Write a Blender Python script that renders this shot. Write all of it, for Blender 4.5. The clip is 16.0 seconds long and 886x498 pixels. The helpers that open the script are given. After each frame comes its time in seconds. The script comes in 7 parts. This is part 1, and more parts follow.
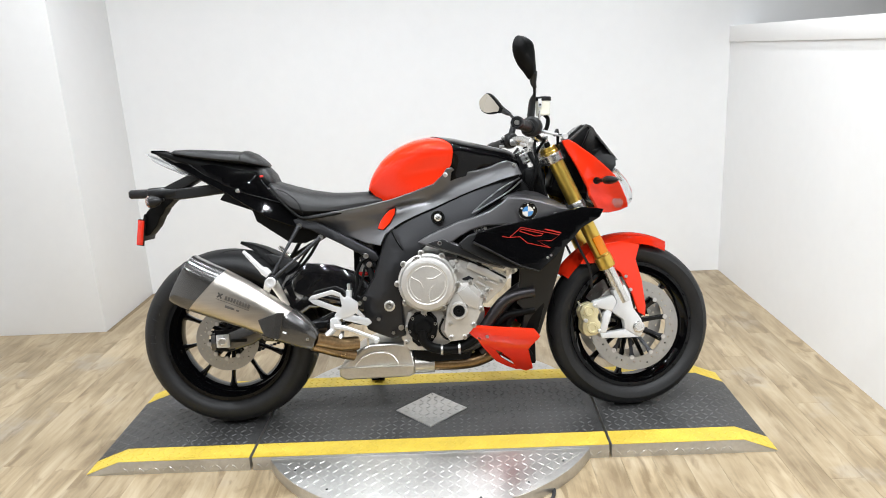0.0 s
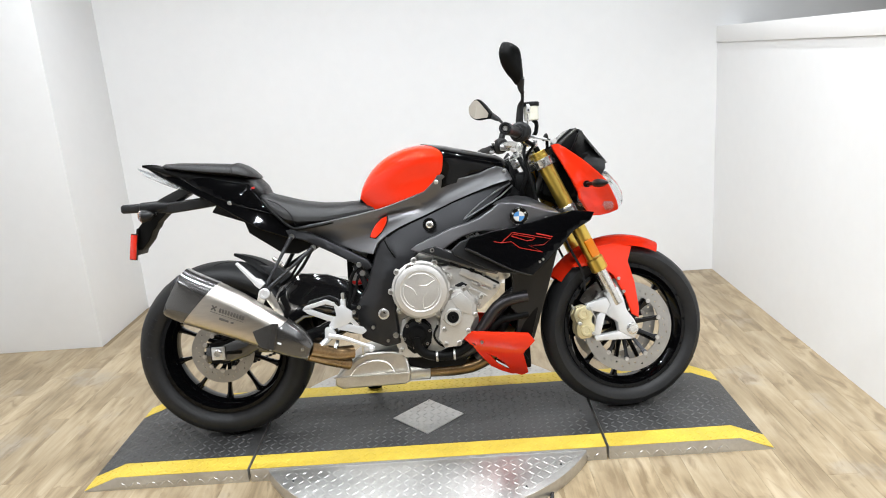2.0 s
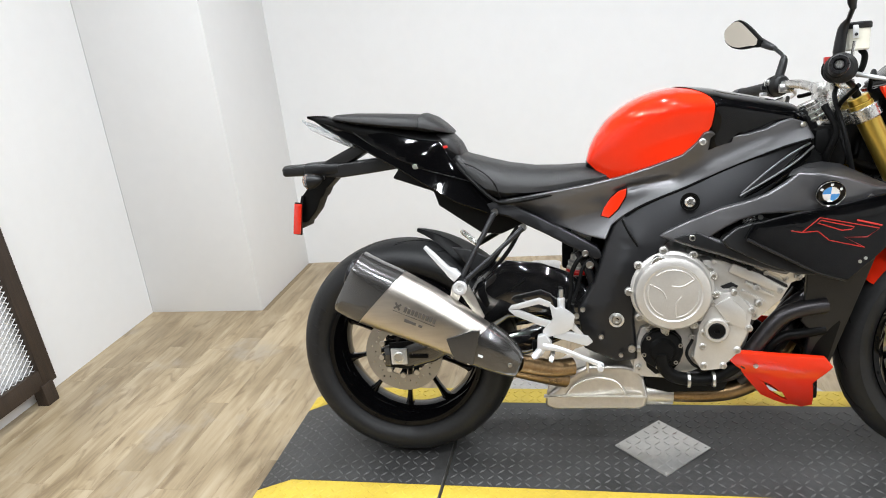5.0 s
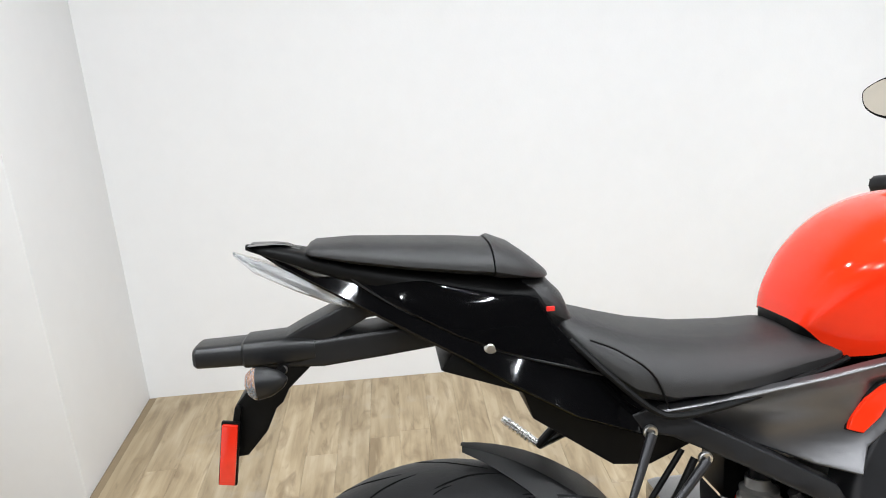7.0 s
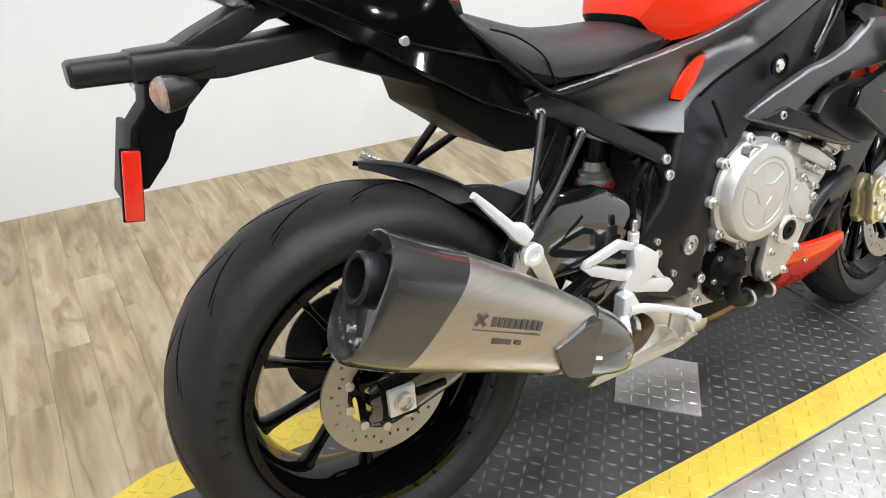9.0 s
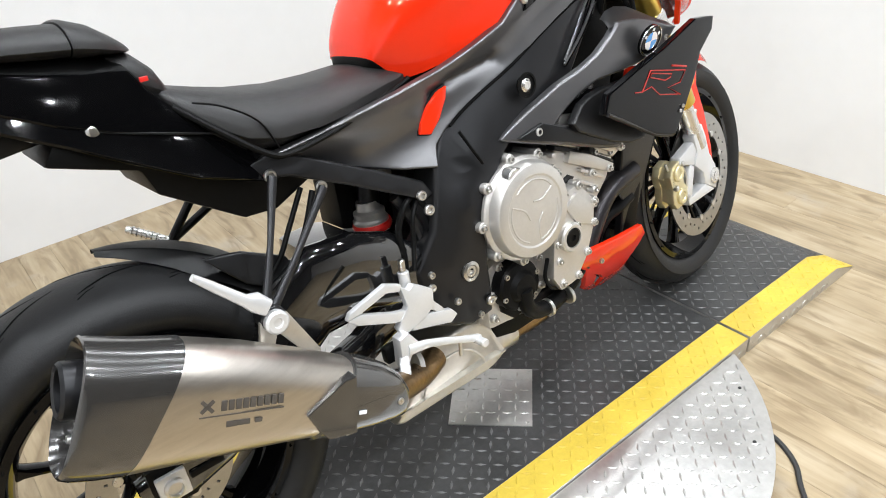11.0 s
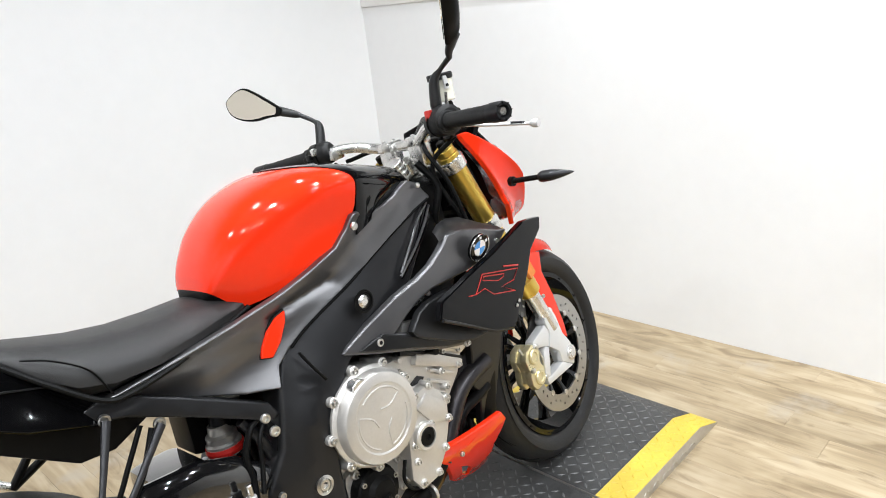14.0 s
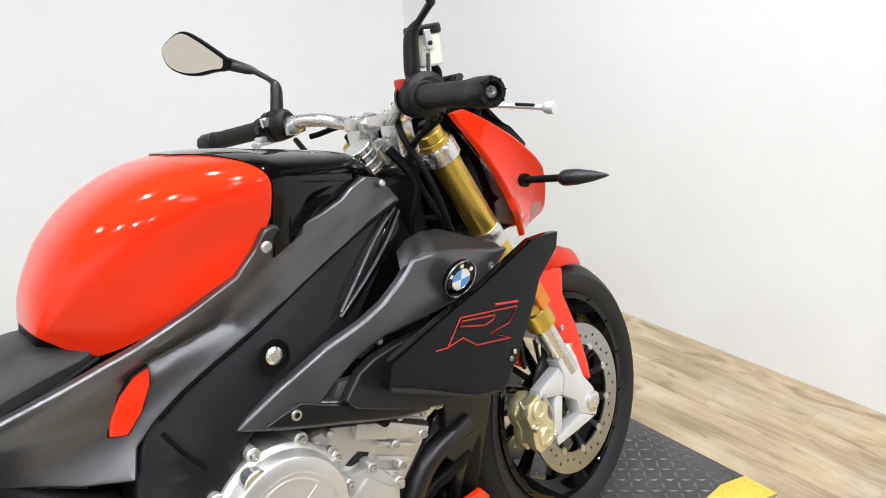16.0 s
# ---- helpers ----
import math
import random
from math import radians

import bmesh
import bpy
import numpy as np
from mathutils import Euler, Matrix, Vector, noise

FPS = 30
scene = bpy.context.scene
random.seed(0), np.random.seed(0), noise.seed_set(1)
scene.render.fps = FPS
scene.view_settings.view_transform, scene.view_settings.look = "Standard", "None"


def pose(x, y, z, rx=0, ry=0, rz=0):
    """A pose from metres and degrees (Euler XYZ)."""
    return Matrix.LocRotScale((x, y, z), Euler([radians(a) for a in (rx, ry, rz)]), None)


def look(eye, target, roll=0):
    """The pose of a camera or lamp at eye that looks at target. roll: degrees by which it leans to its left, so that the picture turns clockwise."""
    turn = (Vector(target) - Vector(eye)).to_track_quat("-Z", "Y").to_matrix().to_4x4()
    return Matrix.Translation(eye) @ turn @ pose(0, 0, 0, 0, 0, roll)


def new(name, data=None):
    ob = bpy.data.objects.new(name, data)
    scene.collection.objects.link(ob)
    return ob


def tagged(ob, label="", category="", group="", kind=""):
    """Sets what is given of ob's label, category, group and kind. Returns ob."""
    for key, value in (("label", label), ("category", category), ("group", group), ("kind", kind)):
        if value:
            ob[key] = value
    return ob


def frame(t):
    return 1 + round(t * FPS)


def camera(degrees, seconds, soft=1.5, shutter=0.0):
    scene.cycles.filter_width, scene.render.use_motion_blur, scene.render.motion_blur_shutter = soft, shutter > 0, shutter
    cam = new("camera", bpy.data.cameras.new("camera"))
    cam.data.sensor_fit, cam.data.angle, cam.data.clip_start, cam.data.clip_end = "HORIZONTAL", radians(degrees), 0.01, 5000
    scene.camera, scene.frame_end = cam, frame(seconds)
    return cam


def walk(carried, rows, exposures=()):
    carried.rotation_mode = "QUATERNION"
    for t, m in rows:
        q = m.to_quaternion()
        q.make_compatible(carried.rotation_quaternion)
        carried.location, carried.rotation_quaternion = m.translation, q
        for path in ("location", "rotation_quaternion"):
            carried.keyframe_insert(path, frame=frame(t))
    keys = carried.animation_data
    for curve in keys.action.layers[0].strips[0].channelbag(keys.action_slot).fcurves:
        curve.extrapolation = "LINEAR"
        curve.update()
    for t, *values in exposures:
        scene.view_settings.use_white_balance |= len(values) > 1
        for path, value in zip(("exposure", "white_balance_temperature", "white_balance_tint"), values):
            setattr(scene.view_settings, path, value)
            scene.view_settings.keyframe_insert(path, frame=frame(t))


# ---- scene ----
cam = camera(63.0, 16.0, soft=1.0)
PATH = [
    (0, (0.859, -2.437, 1.343), (0.808, -0.51, 0.809), -2.9),
    (0.5, (0.863, -2.439, 1.344), (0.827, -0.511, 0.811), -3.3),
    (1, (0.864, -2.432, 1.339), (0.825, -0.506, 0.804), -3.4),
    (1.5, (0.867, -2.438, 1.341), (0.809, -0.512, 0.807), -4.2),
    (2, (0.875, -2.444, 1.349), (0.833, -0.514, 0.829), -4.3),
    (2.5, (0.875, -2.446, 1.344), (0.819, -0.517, 0.822), -3.0),
    (3, (0.874, -2.435, 1.346), (0.817, -0.506, 0.824), -2.5),
    (3.5, (0.974, -2.384, 1.361), (0.875, -0.445, 0.879), -4.6),
    (4, (1.03, -2.249, 1.329), (0.801, -0.322, 0.849), -5.3),
    (4.5, (0.772, -2.056, 1.338), (0.432, -0.173, 0.757), -6.2),
    (5, (0.578, -1.815, 1.339), (0.144, 0.018, 0.667), -6.5),
    (5.2, (0.506, -1.683, 1.333), (0.032, 0.177, 0.768), -5.4),
    (7.3, (-0.102, -0.812, 1.335), (0.188, 1.062, 0.688), -3.2),
    (7.5, (-0.162, -0.807, 1.330), (0.249, 1.022, 0.633), -3.1),
    (8, (-0.319, -0.796, 1.291), (0.417, 0.889, 0.507), -3.2),
    (8.5, (-0.369, -0.775, 1.213), (0.504, 0.753, 0.262), 0.7),
    (8.7, (-0.373, -0.799, 1.159), (0.515, 0.697, 0.172), 1.3),
    (10.8, (-0.18, -0.923, 1.214), (0.779, 0.417, 0.081), -3.9),
    (11, (-0.094, -0.958, 1.231), (0.925, 0.409, 0.186), -4.8),
    (11.5, (0.009, -1.021, 1.264), (1.197, 0.322, 0.378), -4.6),
    (12, (0.005, -1.047, 1.308), (1.24, 0.308, 0.508), -4.7),
    (12.5, (0.008, -1.088, 1.329), (1.351, 0.184, 0.568), -3.9),
    (13, (0.006, -1.088, 1.351), (1.361, 0.207, 0.651), -3.9),
    (13.5, (0.01, -1.089, 1.349), (1.317, 0.273, 0.688), -7.9),
    (14, (0.006, -1.093, 1.34), (1.325, 0.252, 0.668), -6.5),
    (14.5, (0.009, -1.078, 1.332), (1.319, 0.248, 0.605), -7.8),
    (15, (0.129, -1.11, 1.276), (1.346, 0.28, 0.511), -6.7),
    (15.5, (0.262, -1.076, 1.305), (1.364, 0.425, 0.575), -2.7),
    (16, (0.445, -0.863, 1.291), (1.596, 0.569, 0.5), -4.4),
]
EXPOSURES = [(0, -0.04), (2, -0.05), (3, -0.11), (4.5, -0.10), (5.2, -0.07), (7.3, -0.04), (8.7, -0.04), (10.8, -0.04), (12.0, -0.04), (13.0, -0.05), (14.5, -0.05), (16, -0.12)]
walk(cam, [(t, look(eye, target, roll)) for t, eye, target, roll in PATH], EXPOSURES)
from mathutils.geometry import tessellate_polygon


# ---- light ----
world = bpy.data.worlds.new("world")
scene.world = world
world.use_nodes = True
world.node_tree.nodes["Background"].inputs[0].default_value = (0.9, 0.92, 1.0, 1)
world.node_tree.nodes["Background"].inputs[1].default_value = 0.25
scene.view_settings.exposure = 0.0

CEIL = 2.75
LAMPS = [(x, y) for x in (-0.75, 0.25, 1.25, 2.1) for y in (-2.9, -1.75, -0.65, 0.55)]
for lx, ly in LAMPS:
    lamp = bpy.data.lights.new("ceiling_spot_light", "AREA")
    lamp.shape, lamp.size, lamp.energy, lamp.color = "DISK", 0.07, 14.7, (0.905, 0.95, 0.995)
    lamp.spread = radians(148)
    o = new("ceiling_spot_light", lamp)
    o.matrix_world = pose(lx, ly, CEIL - 0.075)



# ---- materials ----
def mat(name, color, rough=0.5, metal=0.0, vary=0.12, scale=12.0, bump=0.0, bump_scale=200.0, coat=0.0, emit=0.0, aniso=None, rvary=0.15, spec=0.5):
    """Principled material with two scales of variation in colour and roughness, and a fine relief."""
    m = bpy.data.materials.new(name)
    m.use_nodes = True
    nt = m.node_tree
    b = nt.nodes["Principled BSDF"]
    tc = nt.nodes.new("ShaderNodeTexCoord")
    n1 = nt.nodes.new("ShaderNodeTexNoise")
    n1.inputs["Scale"].default_value, n1.inputs["Detail"].default_value = scale, 6
    n2 = nt.nodes.new("ShaderNodeTexNoise")
    n2.inputs["Scale"].default_value, n2.inputs["Detail"].default_value = scale * 14, 3
    src = tc.outputs["Object"]
    if aniso:
        mp = nt.nodes.new("ShaderNodeMapping")
        mp.inputs["Scale"].default_value = aniso
        nt.links.new(src, mp.inputs["Vector"])
        src = mp.outputs["Vector"]
    for n in (n1, n2):
        nt.links.new(src, n.inputs["Vector"])
    mix = nt.nodes.new("ShaderNodeMath")
    mix.operation = "MULTIPLY_ADD"
    nt.links.new(n2.outputs["Fac"], mix.inputs[0])
    mix.inputs[1].default_value = 0.5
    nt.links.new(n1.outputs["Fac"], mix.inputs[2])
    ramp = nt.nodes.new("ShaderNodeMapRange")
    ramp.inputs["From Min"].default_value, ramp.inputs["From Max"].default_value = 0.45, 1.05
    ramp.inputs["To Min"].default_value, ramp.inputs["To Max"].default_value = 1 - vary, 1 + vary
    nt.links.new(mix.outputs[0], ramp.inputs["Value"])
    col = nt.nodes.new("ShaderNodeVectorMath")
    col.operation = "SCALE"
    col.inputs[0].default_value = color
    nt.links.new(ramp.outputs[0], col.inputs["Scale"])
    nt.links.new(col.outputs[0], b.inputs["Base Color"])
    rr = nt.nodes.new("ShaderNodeMapRange")
    rr.inputs["From Min"].default_value, rr.inputs["From Max"].default_value = 0.45, 1.05
    rr.inputs["To Min"].default_value, rr.inputs["To Max"].default_value = rough * (1 - rvary), min(1, rough * (1 + rvary))
    nt.links.new(mix.outputs[0], rr.inputs["Value"])
    nt.links.new(rr.outputs[0], b.inputs["Roughness"])
    b.inputs["Metallic"].default_value = metal
    b.inputs["Specular IOR Level"].default_value = spec
    b.inputs["Coat Weight"].default_value = coat
    b.inputs["Coat Roughness"].default_value = 0.04
    if bump:
        n3 = nt.nodes.new("ShaderNodeTexNoise")
        n3.inputs["Scale"].default_value, n3.inputs["Detail"].default_value = bump_scale, 4
        nt.links.new(src, n3.inputs["Vector"])
        bp = nt.nodes.new("ShaderNodeBump")
        bp.inputs["Strength"].default_value, bp.inputs["Distance"].default_value = bump, 0.002
        nt.links.new(n3.outputs["Fac"], bp.inputs["Height"])
        nt.links.new(bp.outputs["Normal"], b.inputs["Normal"])
    if emit:
        b.inputs["Emission Color"].default_value = (1, 0.97, 0.93, 1)
        b.inputs["Emission Strength"].default_value = emit
    return m


def glass(name, color=(1, 1, 1, 1), rough=0.03, ior=1.45):
    m = bpy.data.materials.new(name)
    m.use_nodes = True
    b = m.node_tree.nodes["Principled BSDF"]
    b.inputs["Base Color"].default_value = color
    b.inputs["Roughness"].default_value = rough
    b.inputs["Transmission Weight"].default_value = 1.0
    b.inputs["IOR"].default_value = ior
    return m


def plank_material():
    """Light oak vinyl: grain along y, each plank with its own tone and grain offset."""
    m = mat("oak_plank", (0.36, 0.25, 0.145), 0.38, vary=0.0)
    nt = m.node_tree
    b = nt.nodes["Principled BSDF"]
    tc = nt.nodes.new("ShaderNodeTexCoord")
    info = nt.nodes.new("ShaderNodeObjectInfo")
    off = nt.nodes.new("ShaderNodeVectorMath")
    off.operation = "MULTIPLY_ADD"
    nt.links.new(info.outputs["Random"], off.inputs[0])
    off.inputs[1].default_value = (37, 91, 13)
    nt.links.new(tc.outputs["Object"], off.inputs[2])

    def noise_at(scale, detail, stretch, dist=0.0):
        mp = nt.nodes.new("ShaderNodeMapping")
        mp.inputs["Scale"].default_value = stretch
        nt.links.new(off.outputs[0], mp.inputs["Vector"])
        n = nt.nodes.new("ShaderNodeTexNoise")
        n.inputs["Scale"].default_value, n.inputs["Detail"].default_value, n.inputs["Distortion"].default_value = scale, detail, dist
        nt.links.new(mp.outputs[0], n.inputs["Vector"])
        return n.outputs["Fac"]

    big = noise_at(4.2, 5, (1.8, 0.55, 1), 1.0)
    grain = noise_at(16.0, 8, (3.0, 0.22, 1), 0.7)
    ramp = nt.nodes.new("ShaderNodeValToRGB")
    ramp.color_ramp.elements[0].position, ramp.color_ramp.elements[0].color = 0.27, (0.200, 0.145, 0.082, 1)
    ramp.color_ramp.elements[1].position, ramp.color_ramp.elements[1].color = 0.70, (0.425, 0.342, 0.228, 1)
    e = ramp.color_ramp.elements.new(0.5)
    e.color = (0.335, 0.258, 0.157, 1)
    add = nt.nodes.new("ShaderNodeMath")
    add.operation = "MULTIPLY_ADD"
    nt.links.new(grain, add.inputs[0])
    add.inputs[1].default_value = 0.55
    half = nt.nodes.new("ShaderNodeMath")
    half.operation = "MULTIPLY_ADD"
    nt.links.new(big, half.inputs[0])
    half.inputs[1].default_value, half.inputs[2].default_value = 0.95, -0.25
    nt.links.new(half.outputs[0], add.inputs[2])
    nt.links.new(add.outputs[0], ramp.inputs["Fac"])
    tone = nt.nodes.new("ShaderNodeMapRange")
    tone.inputs["To Min"].default_value, tone.inputs["To Max"].default_value = 0.91, 1.10
    nt.links.new(info.outputs["Random"], tone.inputs["Value"])
    sc = nt.nodes.new("ShaderNodeVectorMath")
    sc.operation = "SCALE"
    nt.links.new(ramp.outputs["Color"], sc.inputs[0])
    nt.links.new(tone.outputs[0], sc.inputs["Scale"])
    geo = nt.nodes.new("ShaderNodeNewGeometry")
    wear = nt.nodes.new("ShaderNodeTexNoise")
    wear.inputs["Scale"].default_value, wear.inputs["Detail"].default_value, wear.inputs["Roughness"].default_value = 2.6, 7, 0.62
    nt.links.new(geo.outputs["Position"], wear.inputs["Vector"])
    amount = nt.nodes.new("ShaderNodeMapRange")
    amount.inputs["From Min"].default_value, amount.inputs["From Max"].default_value = 0.57, 0.66
    amount.inputs["To Max"].default_value = 0.6
    nt.links.new(wear.outputs["Fac"], amount.inputs["Value"])
    worn = nt.nodes.new("ShaderNodeMix")
    worn.data_type = "RGBA"
    nt.links.new(amount.outputs[0], worn.inputs[0])
    nt.links.new(sc.outputs[0], worn.inputs[6])
    worn.inputs[7].default_value = (0.34, 0.30, 0.245, 1)
    knots = noise_at(9.0, 6, (1.7, 0.5, 1), 1.6)
    dark = nt.nodes.new("ShaderNodeMapRange")
    dark.inputs["From Min"].default_value, dark.inputs["From Max"].default_value = 0.54, 0.70
    dark.inputs["To Max"].default_value = 0.75
    nt.links.new(knots, dark.inputs["Value"])
    streaked = nt.nodes.new("ShaderNodeMix")
    streaked.data_type = "RGBA"
    nt.links.new(dark.outputs[0], streaked.inputs[0])
    nt.links.new(worn.outputs[2], streaked.inputs[6])
    streaked.inputs[7].default_value = (0.175, 0.122, 0.065, 1)
    nt.links.new(streaked.outputs[2], b.inputs["Base Color"])
    bp = nt.nodes.new("ShaderNodeBump")
    bp.inputs["Strength"].default_value, bp.inputs["Distance"].default_value = 0.25, 0.001
    nt.links.new(grain, bp.inputs["Height"])
    nt.links.new(bp.outputs["Normal"], b.inputs["Normal"])
    return m


M_WALL = mat("white_wall_paint", (0.80, 0.80, 0.80), 0.7, vary=0.025, scale=1.3, bump=0.12, bump_scale=140)
M_TRIM = mat("white_trim_paint", (0.82, 0.81, 0.80), 0.4, vary=0.02, scale=3)
M_BEIGE = mat("dark_brown_wall_paint", (0.055, 0.050, 0.044), 0.7, vary=0.04, scale=1.3)
M_CEIL = mat("dark_ceiling_paint", (0.05, 0.049, 0.048), 0.85, vary=0.03, scale=2, bump=0.2, bump_scale=90)
M_PLANK = plank_material()
M_UNDER = mat("floor_joint", (0.22, 0.165, 0.10), 0.8)
M_MAT = mat("black_tread_paint", (0.043, 0.0425, 0.042), 0.42, vary=0.45, scale=6, bump=0.25, bump_scale=300, spec=0.42)
M_MATBAR = mat("worn_tread_bar", (0.105, 0.104, 0.103), 0.46, metal=0.25, vary=0.6, scale=5)
M_YELLOW = mat("yellow_line_paint", (0.58, 0.42, 0.050), 0.5, vary=0.16, scale=9, bump=0.2, bump_scale=260)
M_TREAD = mat("bare_tread_steel", (0.56, 0.55, 0.53), 0.36, metal=0.85, vary=0.18, scale=6, bump=0.15, bump_scale=260)
M_CABLE = mat("black_cable", (0.02, 0.02, 0.02), 0.6)
M_DWOOD = mat("dark_stained_wood", (0.035, 0.022, 0.014), 0.6, vary=0.5, scale=14, bump=0.5, bump_scale=60, aniso=(6, 6, 0.6))
M_MESHW = mat("white_mesh_metal", (0.7, 0.7, 0.7), 0.45, metal=0.3)
M_LAMPW = mat("lamp_white", (0.8, 0.8, 0.8), 0.5)
M_GLOW = mat("lamp_glow", (1, 1, 1), 0.5, emit=6.0)


# ---- mesh tools ----
def mesh_of(bm, name, material, smooth=30.0):
    """Turns a bmesh into mesh data, smooth-shaded up to an angle."""
    bmesh.ops.recalc_face_normals(bm, faces=bm.faces)
    me = bpy.data.meshes.new(name)
    lim = math.radians(smooth)
    for f in bm.faces:
        f.smooth = True
    for e in bm.edges:
        e.smooth = len(e.link_faces) == 2 and e.calc_face_angle(0) < lim
    bm.to_mesh(me)
    bm.free()
    for m in (material if isinstance(material, (list, tuple)) else [material]):
        me.materials.append(m)
    return me


def thing(name, label, category, group="", kind="", m=None, data=None):
    o = new(name, data)
    if m is not None:
        o.matrix_world = m
    return tagged(o, label, category, group, kind)


def part(name, bm, material, parent, label="", smooth=30.0):
    o = new(name, mesh_of(bm, name, material, smooth))
    o.parent = parent
    if label:
        o["label"] = label
    if smooth != 30.0:
        even = o.modifiers.new("even_shading", "WEIGHTED_NORMAL")
        even.keep_sharp, even.weight = True, 80
    return o


def box(size, at=(0, 0, 0), bevel=0.0, m=None, segs=2):
    bm = bmesh.new()
    bmesh.ops.create_cube(bm, size=1, matrix=(m or Matrix.Translation(at)) @ Matrix.Diagonal((*size, 1)))
    if bevel:
        bmesh.ops.bevel(bm, geom=bm.edges[:], offset=bevel, segments=segs, affect="EDGES", profile=0.6)
    return bm


def merge(*bms):
    """Joins several bmeshes into the first."""
    out = bms[0]
    for b in bms[1:]:
        me = bpy.data.meshes.new("tmp")
        b.to_mesh(me)
        out.from_mesh(me)
        b.free()
        bpy.data.meshes.remove(me)
    return out


def prism(profile, z0, z1, axis="z", chamfer=0.0):
    """Extrudes a flat outline between two heights along an axis; chamfer rounds the rims."""
    bm = bmesh.new()

    def put(p, h):
        return {"z": (p[0], p[1], h), "y": (p[0], h, p[1]), "x": (h, p[0], p[1])}[axis]

    vs = [bm.verts.new(put(p, z0)) for p in profile]
    f = bm.faces.new(vs)
    r = bmesh.ops.extrude_face_region(bm, geom=[f])
    mv = [v for v in r["geom"] if isinstance(v, bmesh.types.BMVert)]
    d = {"z": (0, 0, z1 - z0), "y": (0, z1 - z0, 0), "x": (z1 - z0, 0, 0)}[axis]
    bmesh.ops.translate(bm, verts=mv, vec=d)
    if chamfer:
        bmesh.ops.bevel(bm, geom=bm.edges[:], offset=chamfer, segments=2, affect="EDGES", profile=0.6, clamp_overlap=True)
    return bm


def lathe(profile, segs=48, axis="y", closed=False):
    """Revolves (radius, height) pairs about an axis."""
    bm = bmesh.new()
    rings = []
    for r, h in profile:
        ring = []
        for i in range(segs):
            a = 2 * math.pi * i / segs
            c, s = r * math.cos(a), r * math.sin(a)
            ring.append(bm.verts.new({"y": (c, h, s), "z": (c, s, h), "x": (h, c, s)}[axis]))
        rings.append(ring)
    pairs = list(zip(rings, rings[1:])) + ([(rings[-1], rings[0])] if closed else [])
    for a, b in pairs:
        for i in range(segs):
            j = (i + 1) % segs
            bm.faces.new((a[i], a[j], b[j], b[i]))
    if not closed:
        for ring in (rings[0], rings[-1]):
            if (ring[0].co - ring[segs // 2].co).length > 1e-5:
                bm.faces.new(ring)
    bmesh.ops.remove_doubles(bm, verts=bm.verts[:], dist=1e-6)
    return bm


def cyl(a, b, r, r2=None, segs=20, bevel=0.0015):
    """A rod from a to b with chamfered rims."""
    a, b = Vector(a), Vector(b)
    r2 = r if r2 is None else r2
    h = (b - a).length
    k = min(bevel, h * 0.3, r * 0.4, r2 * 0.4)
    bm = lathe([(r - k, 0), (r, k), (r2, h - k), (r2 - k, h)], segs, "z")
    bm.transform(Matrix.Translation(a) @ (b - a).to_track_quat("Z", "Y").to_matrix().to_4x4())
    return bm


def spline(pts, n=6):
    """Catmull-Rom through the points."""
    P = [Vector(p) for p in pts]
    if len(P) < 3:
        return P
    P = [2 * P[0] - P[1]] + P + [2 * P[-1] - P[-2]]
    out = []
    for i in range(1, len(P) - 2):
        for k in range(n):
            t = k / n
            a, b, c, d = P[i - 1], P[i], P[i + 1], P[i + 2]
            out.append(0.5 * ((2 * b) + (c - a) * t + (2 * a - 5 * b + 4 * c - d) * t * t + (3 * b - a - 3 * c + d) * t ** 3))
    return out + [P[-2]]


def tube(pts, r, n=6, segs=12, flat=1.0, curve=True):
    """A tube along a path; r may be a list of radii for the given points."""
    path = spline(pts, n) if curve else [Vector(p) for p in pts]
    m = len(path)
    if isinstance(r, (list, tuple)):
        rs = [float(np.interp(i / (m - 1) * (len(r) - 1), range(len(r)), r)) for i in range(m)]
    else:
        rs = [r] * m
    bm = bmesh.new()
    rings = []
    t0 = (path[1] - path[0]).normalized()
    up = Vector((0, 1, 0)) if abs(t0.y) < 0.8 else Vector((0, 0, 1))
    side = t0.cross(up).normalized()
    for i, p in enumerate(path):
        t = (path[min(i + 1, m - 1)] - path[max(i - 1, 0)]).normalized()
        side = (side - t * side.dot(t)).normalized()
        nrm = t.cross(side)
        ring = [bm.verts.new(p + rs[i] * (math.cos(2 * math.pi * k / segs) * side + flat * math.sin(2 * math.pi * k / segs) * nrm)) for k in range(segs)]
        rings.append(ring)
    for a, b in zip(rings, rings[1:]):
        for k in range(segs):
            j = (k + 1) % segs
            bm.faces.new((a[k], a[j], b[j], b[k]))
    bm.faces.new(rings[0])
    bm.faces.new(rings[-1])
    return bm


def loft(sections, segs=32, axis="x"):
    """Closed skin through superellipse sections along x: (x, y, z, half width, half height, exponent)."""
    bm = bmesh.new()
    rings = []
    for x, y, z, w, h, n in sections:
        ring = []
        for k in range(segs):
            a = 2 * math.pi * k / segs
            c, s = math.cos(a), math.sin(a)
            ring.append(bm.verts.new((x, y + w * math.copysign(abs(c) ** (2 / n), c), z + h * math.copysign(abs(s) ** (2 / n), s))))
        rings.append(ring)
    for a, b in zip(rings, rings[1:]):
        for k in range(segs):
            j = (k + 1) % segs
            bm.faces.new((a[k], a[j], b[j], b[k]))
    bm.faces.new(rings[0])
    bm.faces.new(rings[-1])
    return bm


